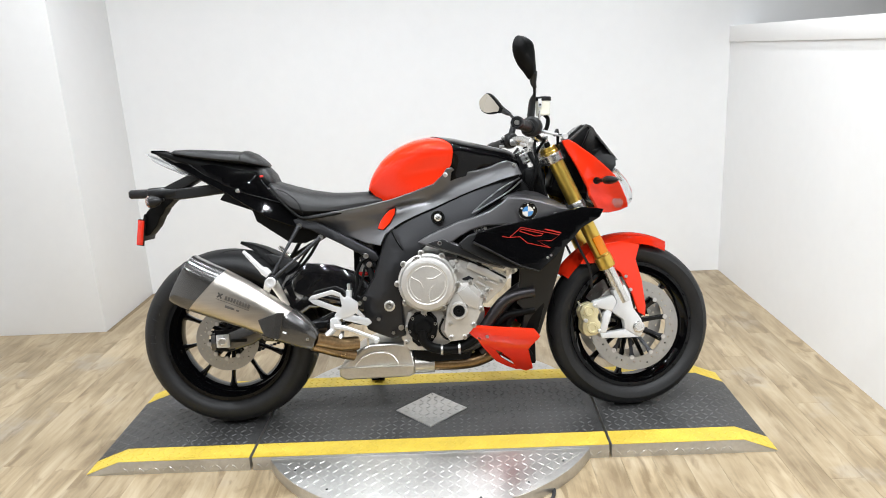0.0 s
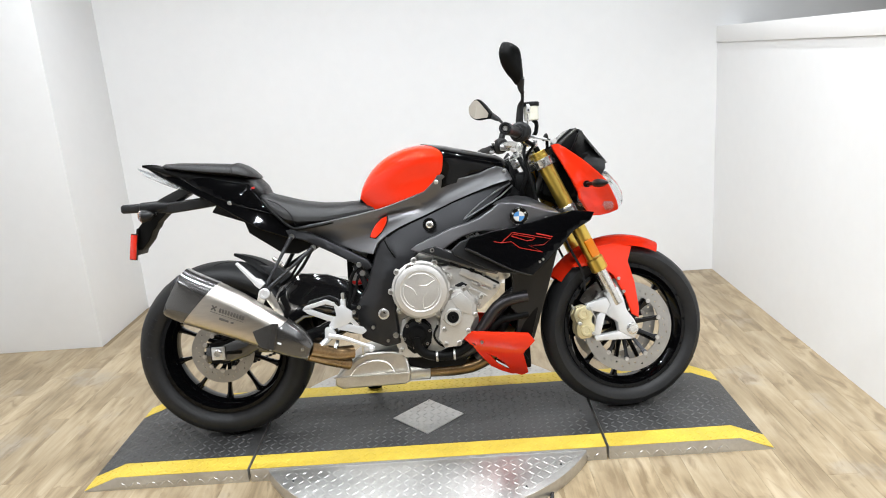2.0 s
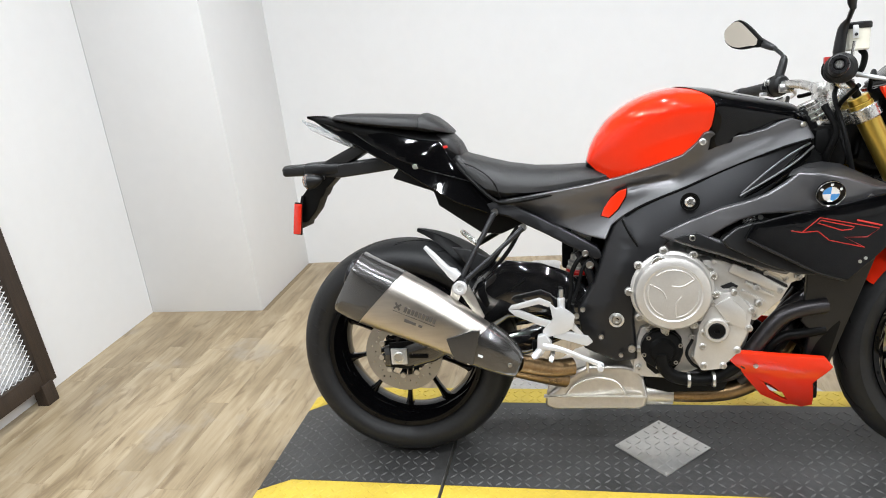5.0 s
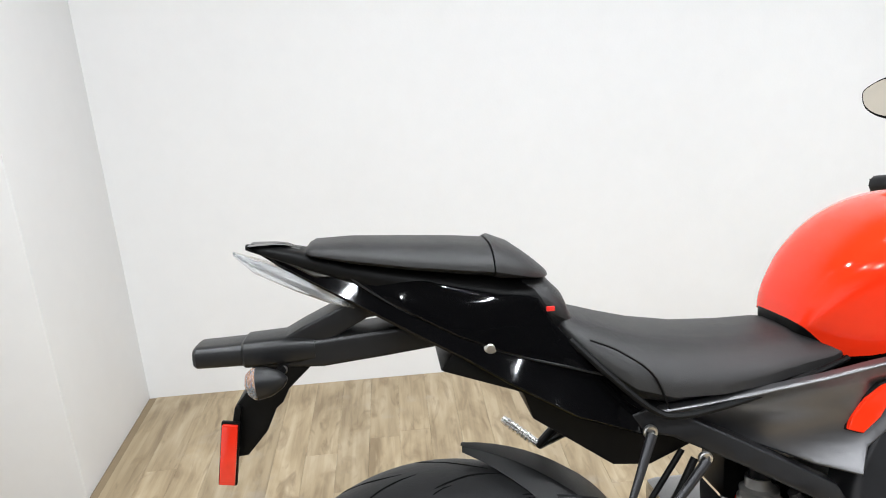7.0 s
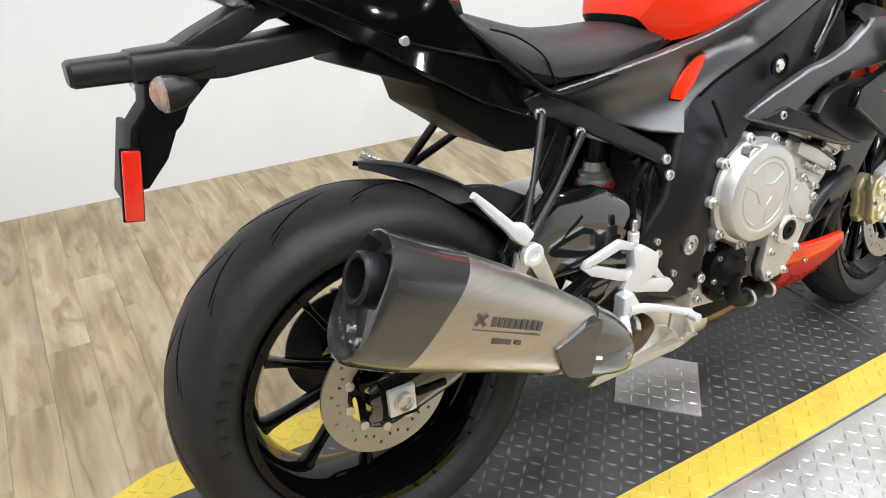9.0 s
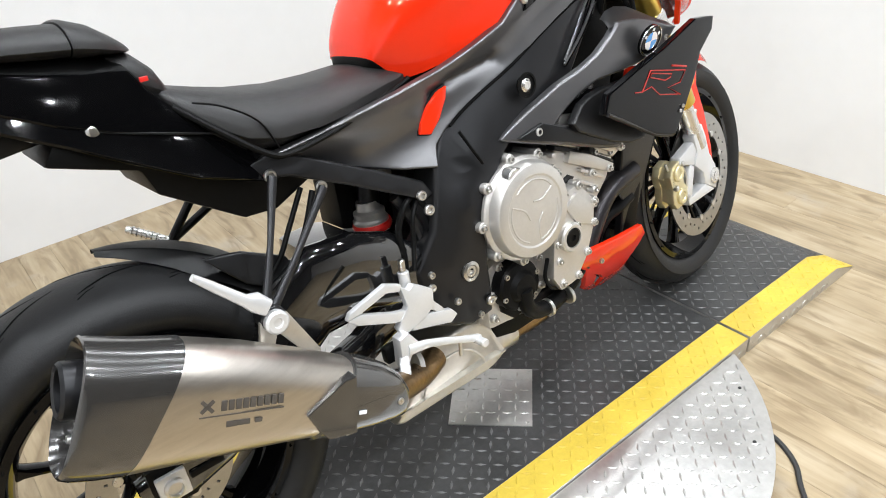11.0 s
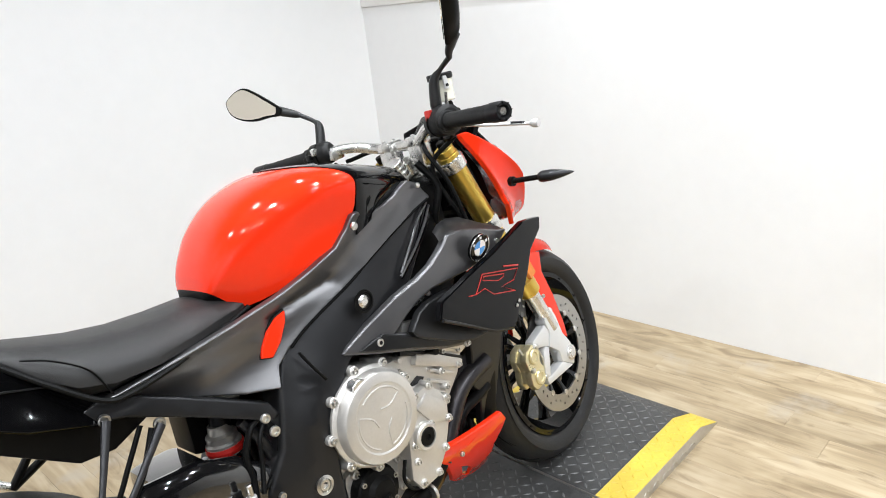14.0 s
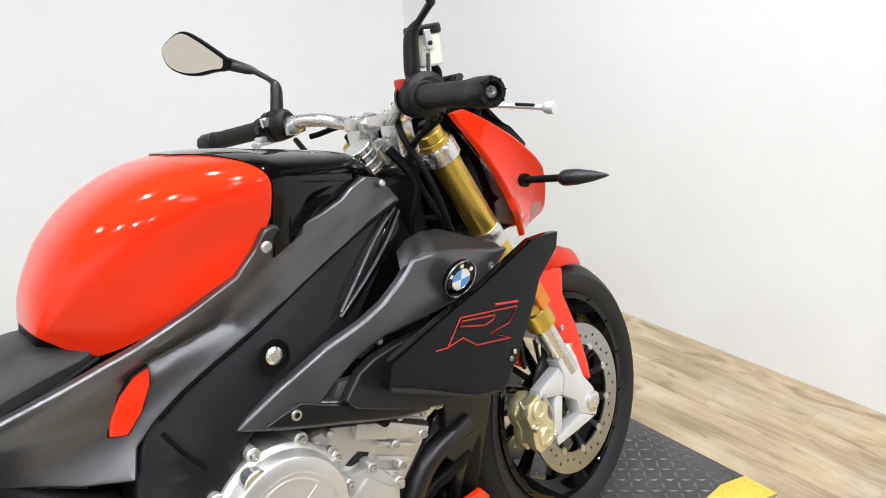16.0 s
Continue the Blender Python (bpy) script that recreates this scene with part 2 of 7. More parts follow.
def surface(ctrl):
    """A smooth y over (x, z) through a few known spots."""
    c = np.array(ctrl, float)

    def basis(x, z):
        t = [1, x, z]
        if len(c) >= 4:
            t.append(x * z)
        if len(c) >= 7:
            t += [x * x, z * z]
        return t

    k, *_ = np.linalg.lstsq(np.array([basis(x, z) for x, z, _ in c]), c[:, 2], rcond=None)
    return lambda x, z: float(np.dot(basis(x, z), k))


def panel(profile, ctrl, th=0.006, step=0.022, rim=0.003, crown=0.0, ridge=None):
    """A curved body panel: an outline in side view laid on a surface y(x, z), with a rounded rim and a turned-in edge th deep.
    crown swells the middle outward; ridge holds lines (x0, z0, x1, z1, width, height) pressed outward."""
    y = surface(ctrl) if isinstance(ctrl, (list, tuple)) else ctrl
    area = sum(p[0] * q[1] - q[0] * p[1] for p, q in zip(profile, profile[1:] + profile[:1]))
    if area < 0:
        profile = profile[::-1]
    bm = bmesh.new()
    vs = [bm.verts.new((x, 0, z)) for x, z in profile]
    for tri in tessellate_polygon([[Vector((x, z, 0)) for x, z in profile]]):
        bm.faces.new([vs[i] for i in tri])
    bmesh.ops.recalc_face_normals(bm, faces=bm.faces[:])
    if sum(fc.normal.y for fc in bm.faces) > 0:
        bmesh.ops.reverse_faces(bm, faces=bm.faces[:])
    xs, zs = [p[0] for p in profile], [p[1] for p in profile]
    for lo, hi, no, at in ((min(xs), max(xs), (1, 0, 0), lambda v: (v, 0, 0)), (min(zs), max(zs), (0, 0, 1), lambda v: (0, 0, v))):
        n = int((hi - lo) / step)
        for i in range(1, n + 1):
            bmesh.ops.bisect_plane(bm, geom=bm.verts[:] + bm.edges[:] + bm.faces[:], plane_co=at(lo + (hi - lo) * i / (n + 1)), plane_no=no, dist=1e-5)
    bmesh.ops.remove_doubles(bm, verts=[v for v in bm.verts if not v.is_boundary], dist=step * 0.25)
    bmesh.ops.triangulate(bm, faces=bm.faces[:])
    bmesh.ops.beautify_fill(bm, faces=bm.faces[:], edges=[e for e in bm.edges if not e.is_boundary], method="ANGLE")
    edges = [(Vector(p), Vector(q)) for p, q in zip(profile, profile[1:] + profile[:1])]

    def near(p):
        """Distance to the outline, and the way out of it."""
        best = []
        for a, c in edges:
            ac = c - a
            k = max(0.0, min(1.0, (p - a).dot(ac) / max(ac.length_squared, 1e-9)))
            best.append(((p - a - ac * k).length, Vector((ac.y, -ac.x)).normalized()))
        d = min(q[0] for q in best)
        out = Vector((0, 0))
        for q, no in best:
            if q < d + 2e-5:
                out += no
        return d, (out.normalized() if out.length > 1e-6 else Vector((0, 0)))

    boundary = [e for e in bm.edges if e.is_boundary]
    outs = {v: near(Vector((v.co.x, v.co.z)))[1] for e in boundary for v in e.verts}
    for v in bm.verts:
        p = Vector((v.co.x, v.co.z))
        bulge = 0.0
        if crown:
            bulge = crown * (1 - math.exp(-near(p)[0] / 0.03))
        for line in ridge or ():
            a, c = Vector(line[:2]), Vector(line[2:4])
            ac = c - a
            k = max(0.0, min(1.0, (p - a).dot(ac) / ac.length_squared))
            bulge += line[5] * math.exp(-(((p - a - ac * k).length / line[4]) ** 1.4))
        v.co.y = y(p.x, p.y) - bulge
    ring = boundary
    for grow, back in ((rim * 0.3, rim * 0.08), (rim * 0.5, rim * 0.42), (rim * 0.2, rim * 0.8), (0.0, th)):
        r = bmesh.ops.extrude_edge_only(bm, edges=ring)
        nv = [g for g in r["geom"] if isinstance(g, bmesh.types.BMVert)]
        fresh = {}
        for v in nv:
            old = next(e.other_vert(v) for e in v.link_edges if e.other_vert(v) in outs)
            fresh[v] = outs[old]
        for v, o in fresh.items():
            v.co += Vector((o.x * grow, back, o.y * grow))
        outs = fresh
        ring = [g for g in r["geom"] if isinstance(g, bmesh.types.BMEdge) and all(w in fresh for w in g.verts)]
    return bm


def flip(bm):
    """Mirrors a bmesh to the other side."""
    bm.transform(Matrix.Scale(-1, 4, (0, 1, 0)))
    bmesh.ops.reverse_faces(bm, faces=bm.faces[:])
    return bm


# ---- room ----
XL, XR, YB, YF = -1.60, 2.372, 1.68, -6.2
PILX, PILY = -1.015, 1.068
FAR = 4.4
floor = thing("floor", "light oak vinyl plank floor with dark joints", "floor", kind="structure", data=mesh_of(box((FAR - XL + 0.3, YB - YF + 0.3, 0.05), ((FAR + XL) / 2, (YB + YF) / 2, -0.0265)), "floor", M_UNDER))
walls = {
    "wall_north": (box((FAR - PILX + 0.12, 0.12, CEIL), ((FAR + PILX) / 2 + 0.06, YB + 0.06, CEIL / 2)), "white painted wall behind the motorcycle"),
    "wall_pillar": (box((PILX - XL, YB + 0.12 - PILY, CEIL), ((PILX + XL) / 2, (YB + 0.12 + PILY) / 2, CEIL / 2), 0.004), "white painted wall step in the corner"),
    "wall_west": (box((0.12, PILY - YF, CEIL), (XL - 0.06, (PILY + YF) / 2, CEIL / 2)), "white painted side wall with a mesh frame leaning on it"),
    "wall_east": (box((0.12, YB - YF, 1.30), (XR + 0.06, (YB + YF) / 2, 0.65)), "white painted partition wall under a ledge"),
    "wall_far": (box((0.12, YB - YF + 0.12, CEIL), (FAR + 0.06, (YB + YF) / 2 + 0.06, CEIL / 2)), "plain white wall beyond the partition"),
    "wall_south": (box((FAR - XL + 0.24, 0.12, CEIL), ((FAR + XL) / 2, YF - 0.06, CEIL / 2)), "plain dark brown wall facing the display"),
}
for wn, (wb, wl) in walls.items():
    thing(wn, wl, "wall", kind="structure", data=mesh_of(wb, wn, M_BEIGE if wn == "wall_south" else M_WALL))
thing("trim", "white painted ledge board capping the partition", "ledge", kind="structure", data=mesh_of(box((0.145, YB - YF - 0.004, 0.085), (XR + 0.064, (YB + YF) / 2, 1.3435), 0.004), "trim", M_TRIM))
thing("ceiling", "dark painted ceiling with small spots", "ceiling", kind="structure", data=mesh_of(box((FAR - XL + 0.24, YB - YF + 0.24, 0.08), ((FAR + XL) / 2, (YB + YF) / 2, CEIL + 0.04)), "ceiling", M_CEIL))

for lx, ly in LAMPS:
    lampo = thing("ceiling_spot", "round white ceiling spot lamp, switched on", "ceiling lamp", "ceiling spots", m=pose(lx, ly, CEIL))
    part("housing", lathe([(0.07, -0.066), (0.075, -0.06), (0.075, 0)], 32, "z"), M_LAMPW, lampo)
    part("diffuser", lathe([(0.001, -0.068), (0.06, -0.0665)], 32, "z"), M_GLOW, lampo, "glowing white diffuser")

# ---- turntable platform ----
H = 0.05
PX0, PX1 = 0.124, 1.322
PY0, PY1 = -0.292, 0.305
STR = 0.087
platform = thing("display_platform", "low black tread-plate motorcycle platform with yellow edges on the floor", "platform", m=pose(0, 0, 0))


def plate_body(x0, x1, tip=0.0):
    """Platform section with vertical sides; tip: end of the short sloping lip."""
    if not tip:
        return box((x1 - x0, PY1 - PY0, H), ((x0 + x1) / 2, (PY0 + PY1) / 2, H / 2), 0.003)
    top, end = (x0, tip) if tip < x0 else (x1, tip)
    other = x1 if tip < x0 else x0
    prof = [(other, 0), (other, H), (top, H), (end, 0.004), (end, 0)]
    if tip > x0:
        prof = prof[::-1]
    return prism(prof, PY0, PY1, "y", 0.002)


SECTIONS = [("centre_plate", PX0, PX1, 0.0), ("ramp_plate", -0.332, PX0 - 0.008, -0.450), ("ramp_plate", PX1 + 0.008, 1.766, 1.880)]
for nm, x0, x1, tip in SECTIONS:
    part(nm, plate_body(x0, x1, tip), M_TREAD, platform, "bare tread steel edge plate")


def skin(x0, x1, tip, y0, y1, up):
    """A thin painted skin over the top and lip of a section."""
    line = [(x0, H + up), (x1, H + up)]
    if tip and tip < x0:
        line = [(tip + 0.002, 0.006 + up), (x0, H + up), (x1, H + up)]
    if tip and tip > x1:
        line = [(x0, H + up), (x1, H + up), (tip - 0.002, 0.006 + up)]
    return prism(line + [(xa, za - 0.001) for xa, za in line[::-1]], y0, y1, "y")


def treads(x0, x1, y0, y1, z, keep=None, pitch=0.0265):
    """Raised tread bars in alternating directions; z is a height or a function of (x, y)."""
    verts, faces = [], []
    hz = z if callable(z) else (lambda a, b: z)
    ny, nx = int((y1 - y0) / pitch), int((x1 - x0) / pitch)
    for i in range(nx):
        for j in range(ny):
            cx, cy = x0 + (i + 0.5) * pitch, y0 + (j + 0.5) * pitch
            if keep and not keep(cx, cy):
                continue
            a = math.pi / 4 if (i + j) % 2 else -math.pi / 4
            ca, sa = math.cos(a), math.sin(a)
            n = len(verts)
            for u, v, w in ((-0.0125, 0, 0), (0, -0.0036, 0), (0.0125, 0, 0), (0, 0.0036, 0), (-0.0075, 0, 0.0018), (0.0075, 0, 0.0018)):
                px, py = cx + u * ca - v * sa, cy + u * sa + v * ca
                verts.append((px, py, hz(px, py) + w))
            faces += [(n, n + 1, n + 4), (n, n + 4, n + 3), (n + 1, n + 5, n + 4), (n + 1, n + 2, n + 5), (n + 2, n + 3, n + 5), (n + 3, n + 4, n + 5)]
    me = bpy.data.meshes.new("tread")
    me.from_pydata(verts, [], faces)
    return me


def tread_part(name, me, material, parent, label=""):
    me.materials.append(material)
    o = new(name, me)
    o.parent = parent
    o["kind"] = "stuff"
    if label:
        o["label"] = label


def top_of(x0, x1, tip, up):
    def f(x, y):
        if tip and tip < x0 and x < x0:
            return 0.006 + up + (H - 0.006) * (x - tip) / (x0 - tip)
        if tip and tip > x1 and x > x1:
            return 0.006 + up + (H - 0.006) * (tip - x) / (tip - x1)
        return H + up
    return f


DIA = 0.132
DCX, DCY = 0.722, -0.005
for nm, x0, x1, tip in SECTIONS:
    part("tread_mat", skin(x0 + 0.001, x1 - 0.001, tip, PY0 + STR, PY1 - STR, 0.0012), M_MAT, platform, "worn black painted tread surface")
    part("yellow_stripe", skin(x0 + 0.001, x1 - 0.001, tip, PY0 + 0.001, PY0 + STR - 0.001, 0.0012), M_YELLOW, platform, "yellow painted edge stripe")
    part("yellow_stripe", skin(x0 + 0.001, x1 - 0.001, tip, PY1 - STR + 0.001, PY1 - 0.001, 0.0012), M_YELLOW, platform, "yellow painted edge stripe")
    xa, xb = (min(x0, tip), x1) if tip and tip < x0 else (x0, max(x1, tip))
    hz = top_of(x0, x1, tip, 0.0012)
    tread_part("tread_bar", treads(xa + 0.006, xb - 0.006, PY0 + STR, PY1 - STR, hz, lambda x, y: abs(x - DCX) + abs(y - DCY) > DIA + 0.006), M_MATBAR, platform)
    tread_part("yellow_tread_bar", treads(xa + 0.006, xb - 0.006, PY0 + 0.006, PY0 + STR, hz), M_YELLOW, platform)
    tread_part("yellow_tread_bar", treads(xa + 0.006, xb - 0.006, PY1 - STR, PY1 - 0.006, hz), M_YELLOW, platform)

# bare steel inspection plate set diagonally in the middle
part("inspection_plate", prism([(DCX - DIA, DCY), (DCX, DCY - DIA), (DCX + DIA, DCY), (DCX, DCY + DIA)], H + 0.001, H + 0.0045, "z", 0.0008), M_TREAD, platform, "square bare tread-steel cover plate")
tread_part("plate_tread_bar", treads(DCX - DIA, DCX + DIA, DCY - DIA, DCY + DIA, H + 0.0044, lambda x, y: abs(x - DCX) + abs(y - DCY) < DIA - 0.016), M_TREAD, platform)
for dx, dy in ((DIA - 0.014, 0), (-DIA + 0.014, 0), (0, DIA - 0.014), (0, -DIA + 0.014)):
    part("screw", lathe([(0.0001, 0.0068), (0.003, 0.0066), (0.0042, 0.005), (0.0042, 0.004)], 10, "z"), M_TREAD, platform).location = (DCX + dx, DCY + dy, H)

# round turntable plate showing in front of and behind the platform
DR = 0.605
for sgn in (-1, 1):
    edge = PY0 - 0.002 if sgn < 0 else PY1 + 0.002
    a0 = math.asin(min(1, abs(edge + 0.01) / DR))
    prof = [(DCX + DR * math.cos(a0 + (math.pi - 2 * a0) * k / 40), -0.01 + sgn * DR * math.sin(a0 + (math.pi - 2 * a0) * k / 40)) for k in range(41)]
    prof = [(px, min(py, edge) if sgn < 0 else max(py, edge)) for px, py in prof]
    part("turntable_plate", prism(prof if sgn > 0 else prof[::-1], 0.002, 0.044, "z", 0.001), M_TREAD, platform, "round bare tread-steel turntable plate")
    tread_part("turntable_tread_bar", treads(DCX - DR, DCX + DR, min(edge, sgn * DR), max(edge, sgn * DR), 0.044, lambda x, y: (x - DCX) ** 2 + (y + 0.01) ** 2 < (DR - 0.014) ** 2 and (y < edge - 0.01 if sgn < 0 else y > edge + 0.01)), M_TREAD, platform)
for k in range(7):
    a = -math.pi * (0.22 + 0.56 * k / 6)
    part("screw", lathe([(0.0001, 0.0025), (0.003, 0.0022), (0.0042, 0.0006), (0.0042, 0)], 10, "z"), M_CABLE, platform).location = (DCX + 0.565 * math.cos(a), -0.01 + 0.565 * math.sin(a), 0.044)
# side treads on the visible edge faces
for nm, x0, x1, tip in SECTIONS:
    me = treads(x0 + 0.01, x1 - 0.01, 0.006, H - 0.006, 0.0)
    me.transform(Matrix.Translation((0, PY0, 0)) @ Matrix.Rotation(math.pi / 2, 4, "X"))
    tread_part("edge_tread_bar", me, M_TREAD, platform)


# ---- motorcycle materials ----
M_RED = mat("red_gloss_paint", (0.78, 0.030, 0.007), 0.062, vary=0.03, scale=5, spec=0.40, rvary=0.05)
M_GLOSS = mat("black_gloss_paint", (0.0022, 0.0022, 0.0025), 0.05, vary=0.1, scale=8, spec=0.21, rvary=0.1)
M_ARM = mat("swingarm_black_enamel", (0.005, 0.005, 0.0055), 0.06, vary=0.15, scale=8, spec=0.9, rvary=0.1, coat=1.0)
M_SATIN = mat("dark_grey_satin_plastic", (0.008, 0.008, 0.0085), 0.36, vary=0.15, scale=9, bump=0.08, bump_scale=900, spec=0.36)
M_GREY = mat("granite_grey_paint", (0.138, 0.136, 0.140), 0.37, metal=0.85, vary=0.05, scale=9, bump=0.03, bump_scale=900, spec=0.4)
M_FRAME = mat("black_frame_paint", (0.034, 0.034, 0.036), 0.34, metal=0.75, vary=0.04, scale=10, spec=0.42, rvary=0.04)
M_BLACK = mat("black_plastic", (0.0035, 0.0035, 0.0035), 0.42, vary=0.2, scale=14, bump=0.12, bump_scale=700, spec=0.11)
M_SEAT = mat("black_seat_vinyl", (0.011, 0.0105, 0.0105), 0.42, vary=0.15, scale=10, bump=0.35, bump_scale=1200, spec=0.42)
M_RUBBER = mat("tyre_rubber", (0.013, 0.013, 0.0135), 0.48, vary=0.4, scale=9, bump=0.25, bump_scale=420, spec=0.30)
# near-black colour standing for the shade in grooves, seams, notches and the outlet
M_RECESS_SHADE = mat("recess_shade_black", (0.005, 0.005, 0.005), 0.9, spec=0.05)
M_ENGINE = mat("cast_silver_case", (0.62, 0.60, 0.57), 0.40, metal=0.75, vary=0.08, scale=14, bump=0.2, bump_scale=800)
M_ALU = mat("machined_aluminium", (0.70, 0.69, 0.67), 0.26, metal=0.95, vary=0.07, scale=20)
M_WALU = mat("bright_anodised_aluminium", (0.70, 0.70, 0.70), 0.36, metal=0.5, vary=0.04, scale=18, bump=0.08, bump_scale=900)
M_GOLD = mat("gold_anodised_tube", (0.66, 0.46, 0.095), 0.30, metal=0.9, vary=0.06, scale=14)
M_CALIPER = mat("pale_gold_caliper", (0.72, 0.64, 0.40), 0.30, metal=0.75, vary=0.15, scale=22, bump=0.15, bump_scale=500)
M_TI = mat("brushed_titanium", (0.54, 0.50, 0.45), 0.33, metal=1.0, vary=0.10, scale=16, bump=0.06, bump_scale=300, aniso=(1, 1, 9))
M_STEEL = mat("stained_steel", (0.66, 0.63, 0.58), 0.36, metal=0.95, vary=0.14, scale=7)
M_HEAT = mat("heat_tinted_pipe", (0.25, 0.165, 0.085), 0.30, metal=1.0, vary=0.45, scale=11)
M_DPIPE = mat("dark_header_pipe", (0.05, 0.047, 0.05), 0.36, metal=0.8, vary=0.3, scale=9)
M_BOLT = mat("bolt_steel", (0.62, 0.61, 0.59), 0.3, metal=1.0, vary=0.08, scale=40)
M_DARKM = mat("dark_machined_metal", (0.025, 0.025, 0.027), 0.38, metal=0.7, vary=0.2, scale=20)
M_DISC = mat("brake_disc_steel", (0.40, 0.39, 0.37), 0.34, metal=1.0, vary=0.1, scale=30, aniso=(1, 1, 1))
M_REDLENS = mat("red_reflector", (0.62, 0.022, 0.008), 0.2, coat=0.8, vary=0.1, scale=60)
M_ORANGE = mat("orange_reflector", (0.72, 0.20, 0.004), 0.25, coat=0.1, vary=0.1, scale=60)
M_REDPAINT = mat("red_line_print", (0.46, 0.022, 0.016), 0.3)
M_MIRROR = mat("mirror_glass", (0.64, 0.59, 0.51), 0.02, metal=1.0, vary=0.0, rvary=0.0)
M_MILKY = mat("cloudy_clear_lens", (0.86, 0.88, 0.90), 0.12, vary=0.05, scale=30, spec=0.5)
M_MILKY.node_tree.nodes["Principled BSDF"].inputs["Transmission Weight"].default_value = 0.85
M_SMOKE = glass("smoke_lens", (0.42, 0.40, 0.38, 1), 0.1)
M_FLUID = mat("cloudy_reservoir", (0.72, 0.70, 0.60), 0.25, vary=0.04, coat=0.3)
M_BLUE = mat("blue_enamel", (0.06, 0.30, 0.72), 0.2, coat=0.6, vary=0.02)
M_WHITE = mat("white_enamel", (0.82, 0.83, 0.84), 0.2, coat=0.6, vary=0.02)
M_PRINT = mat("dark_etched_print", (0.10, 0.09, 0.08), 0.5, metal=0.4)
M_GRIP = mat("black_grip_rubber", (0.0065, 0.0065, 0.0065), 0.50, vary=0.25, scale=22, bump=0.3, bump_scale=500, spec=0.30)
M_LENSGREY = mat("smoked_grey_lens", (0.055, 0.052, 0.048), 0.22, metal=0.4, vary=0.12, scale=20)
M_SPRING = mat("red_spring_paint", (0.62, 0.02, 0.015), 0.3, coat=0.4)


def carbon_material():
    """Glossy carbon weave."""
    m = mat("carbon_fibre", (0.03, 0.03, 0.03), 0.20, coat=1.0, vary=0.1, spec=0.8)
    nt = m.node_tree
    b = nt.nodes["Principled BSDF"]
    tc = nt.nodes.new("ShaderNodeTexCoord")
    ch = nt.nodes.new("ShaderNodeTexChecker")
    ch.inputs["Scale"].default_value = 640
    ch.inputs["Color1"].default_value, ch.inputs["Color2"].default_value = (0.034, 0.032, 0.030, 1), (0.022, 0.021, 0.020, 1)
    nt.links.new(tc.outputs["Object"], ch.inputs["Vector"])
    nt.links.new(ch.outputs["Color"], b.inputs["Base Color"])
    return m


M_CARBON = carbon_material()

# ---- motorcycle: x ahead from the rear axle, y to its left, z up from the platform, upright; then leaned on its side stand ----
LEAN = 9.2
bike = thing("motorcycle", "red and black naked sport motorcycle leaning on its side stand", "motorcycle", m=pose(0.010, -0.015, H + 0.0022) @ Matrix.Rotation(radians(-LEAN), 4, "X") @ Matrix.Rotation(radians(0.7), 4, "Z"))
RAKE, STEER = radians(24.6), radians(8)
AXLE_F = Vector((1.443, 0, 0.300))
AXIS = Vector((-math.sin(RAKE), 0, math.cos(RAKE)))
HEAD0 = AXLE_F - Vector((0.035, 0, 0))
TURN = Matrix.Translation(HEAD0) @ Matrix.Rotation(STEER, 4, AXIS) @ Matrix.Translation(-HEAD0)


def b(name, bm, material, label="", parent=None, smooth=30.0, steer=False):
    if steer:
        bm.transform(TURN)
    return part(name, bm, material, parent or bike, label, smooth)


def both(name, make, material, label="", smooth=30.0, steer=False):
    """A part and its mirror image; returns the right-hand one."""
    o = b(name, make(), material, label, smooth=smooth, steer=steer)
    b(name, flip(make()), material, label, smooth=smooth, steer=steer)
    return o


def bolt(x, y, z, r=0.009, h=0.006, parent=None, material=None, steer=False, inner=True):
    """A socket-head bolt facing the right-hand side."""
    bm = lathe([(r, 0), (r, h * 0.7), (r * 0.86, h), (r * 0.55, h), (r * 0.5, h * 0.35), (0.0001, h * 0.35)] if inner else [(r, 0), (r, h * 0.6), (r * 0.6, h), (0.0001, h)], 16, "y")
    bm.transform(Matrix.Translation((x, y, z)) @ Matrix.Scale(-1, 4, (0, 1, 0)))
    b("bolt", bm, material or M_BOLT, "", parent, steer=steer)


# -- wheels --
def tyre_profile(R, w):
    half = [(0.2215, 0.60), (0.226, 0.68), (0.238, 0.86), (0.252, 0.97), (0.266, 1.0), (R - 0.036, 0.95), (R - 0.018, 0.78), (R - 0.007, 0.50), (R - 0.0016, 0.25), (R, 0)]
    outer = [(r, -k * w / 2) for r, k in half] + [(r, k * w / 2) for r, k in half[-2::-1]]
    return outer, half


def arc_point(R, w, t, a):
    """A spot on the tyre's crown: t from -1 to 1 across, a round."""
    _, half = tyre_profile(R, w)
    ks = [k for _, k in half][::-1]
    rs = [r for r, _ in half][::-1]
    r = float(np.interp(abs(t), ks, rs))
    r += 0.0003
    return Vector((r * math.cos(a), t * w / 2 * 0.985, r * math.sin(a)))


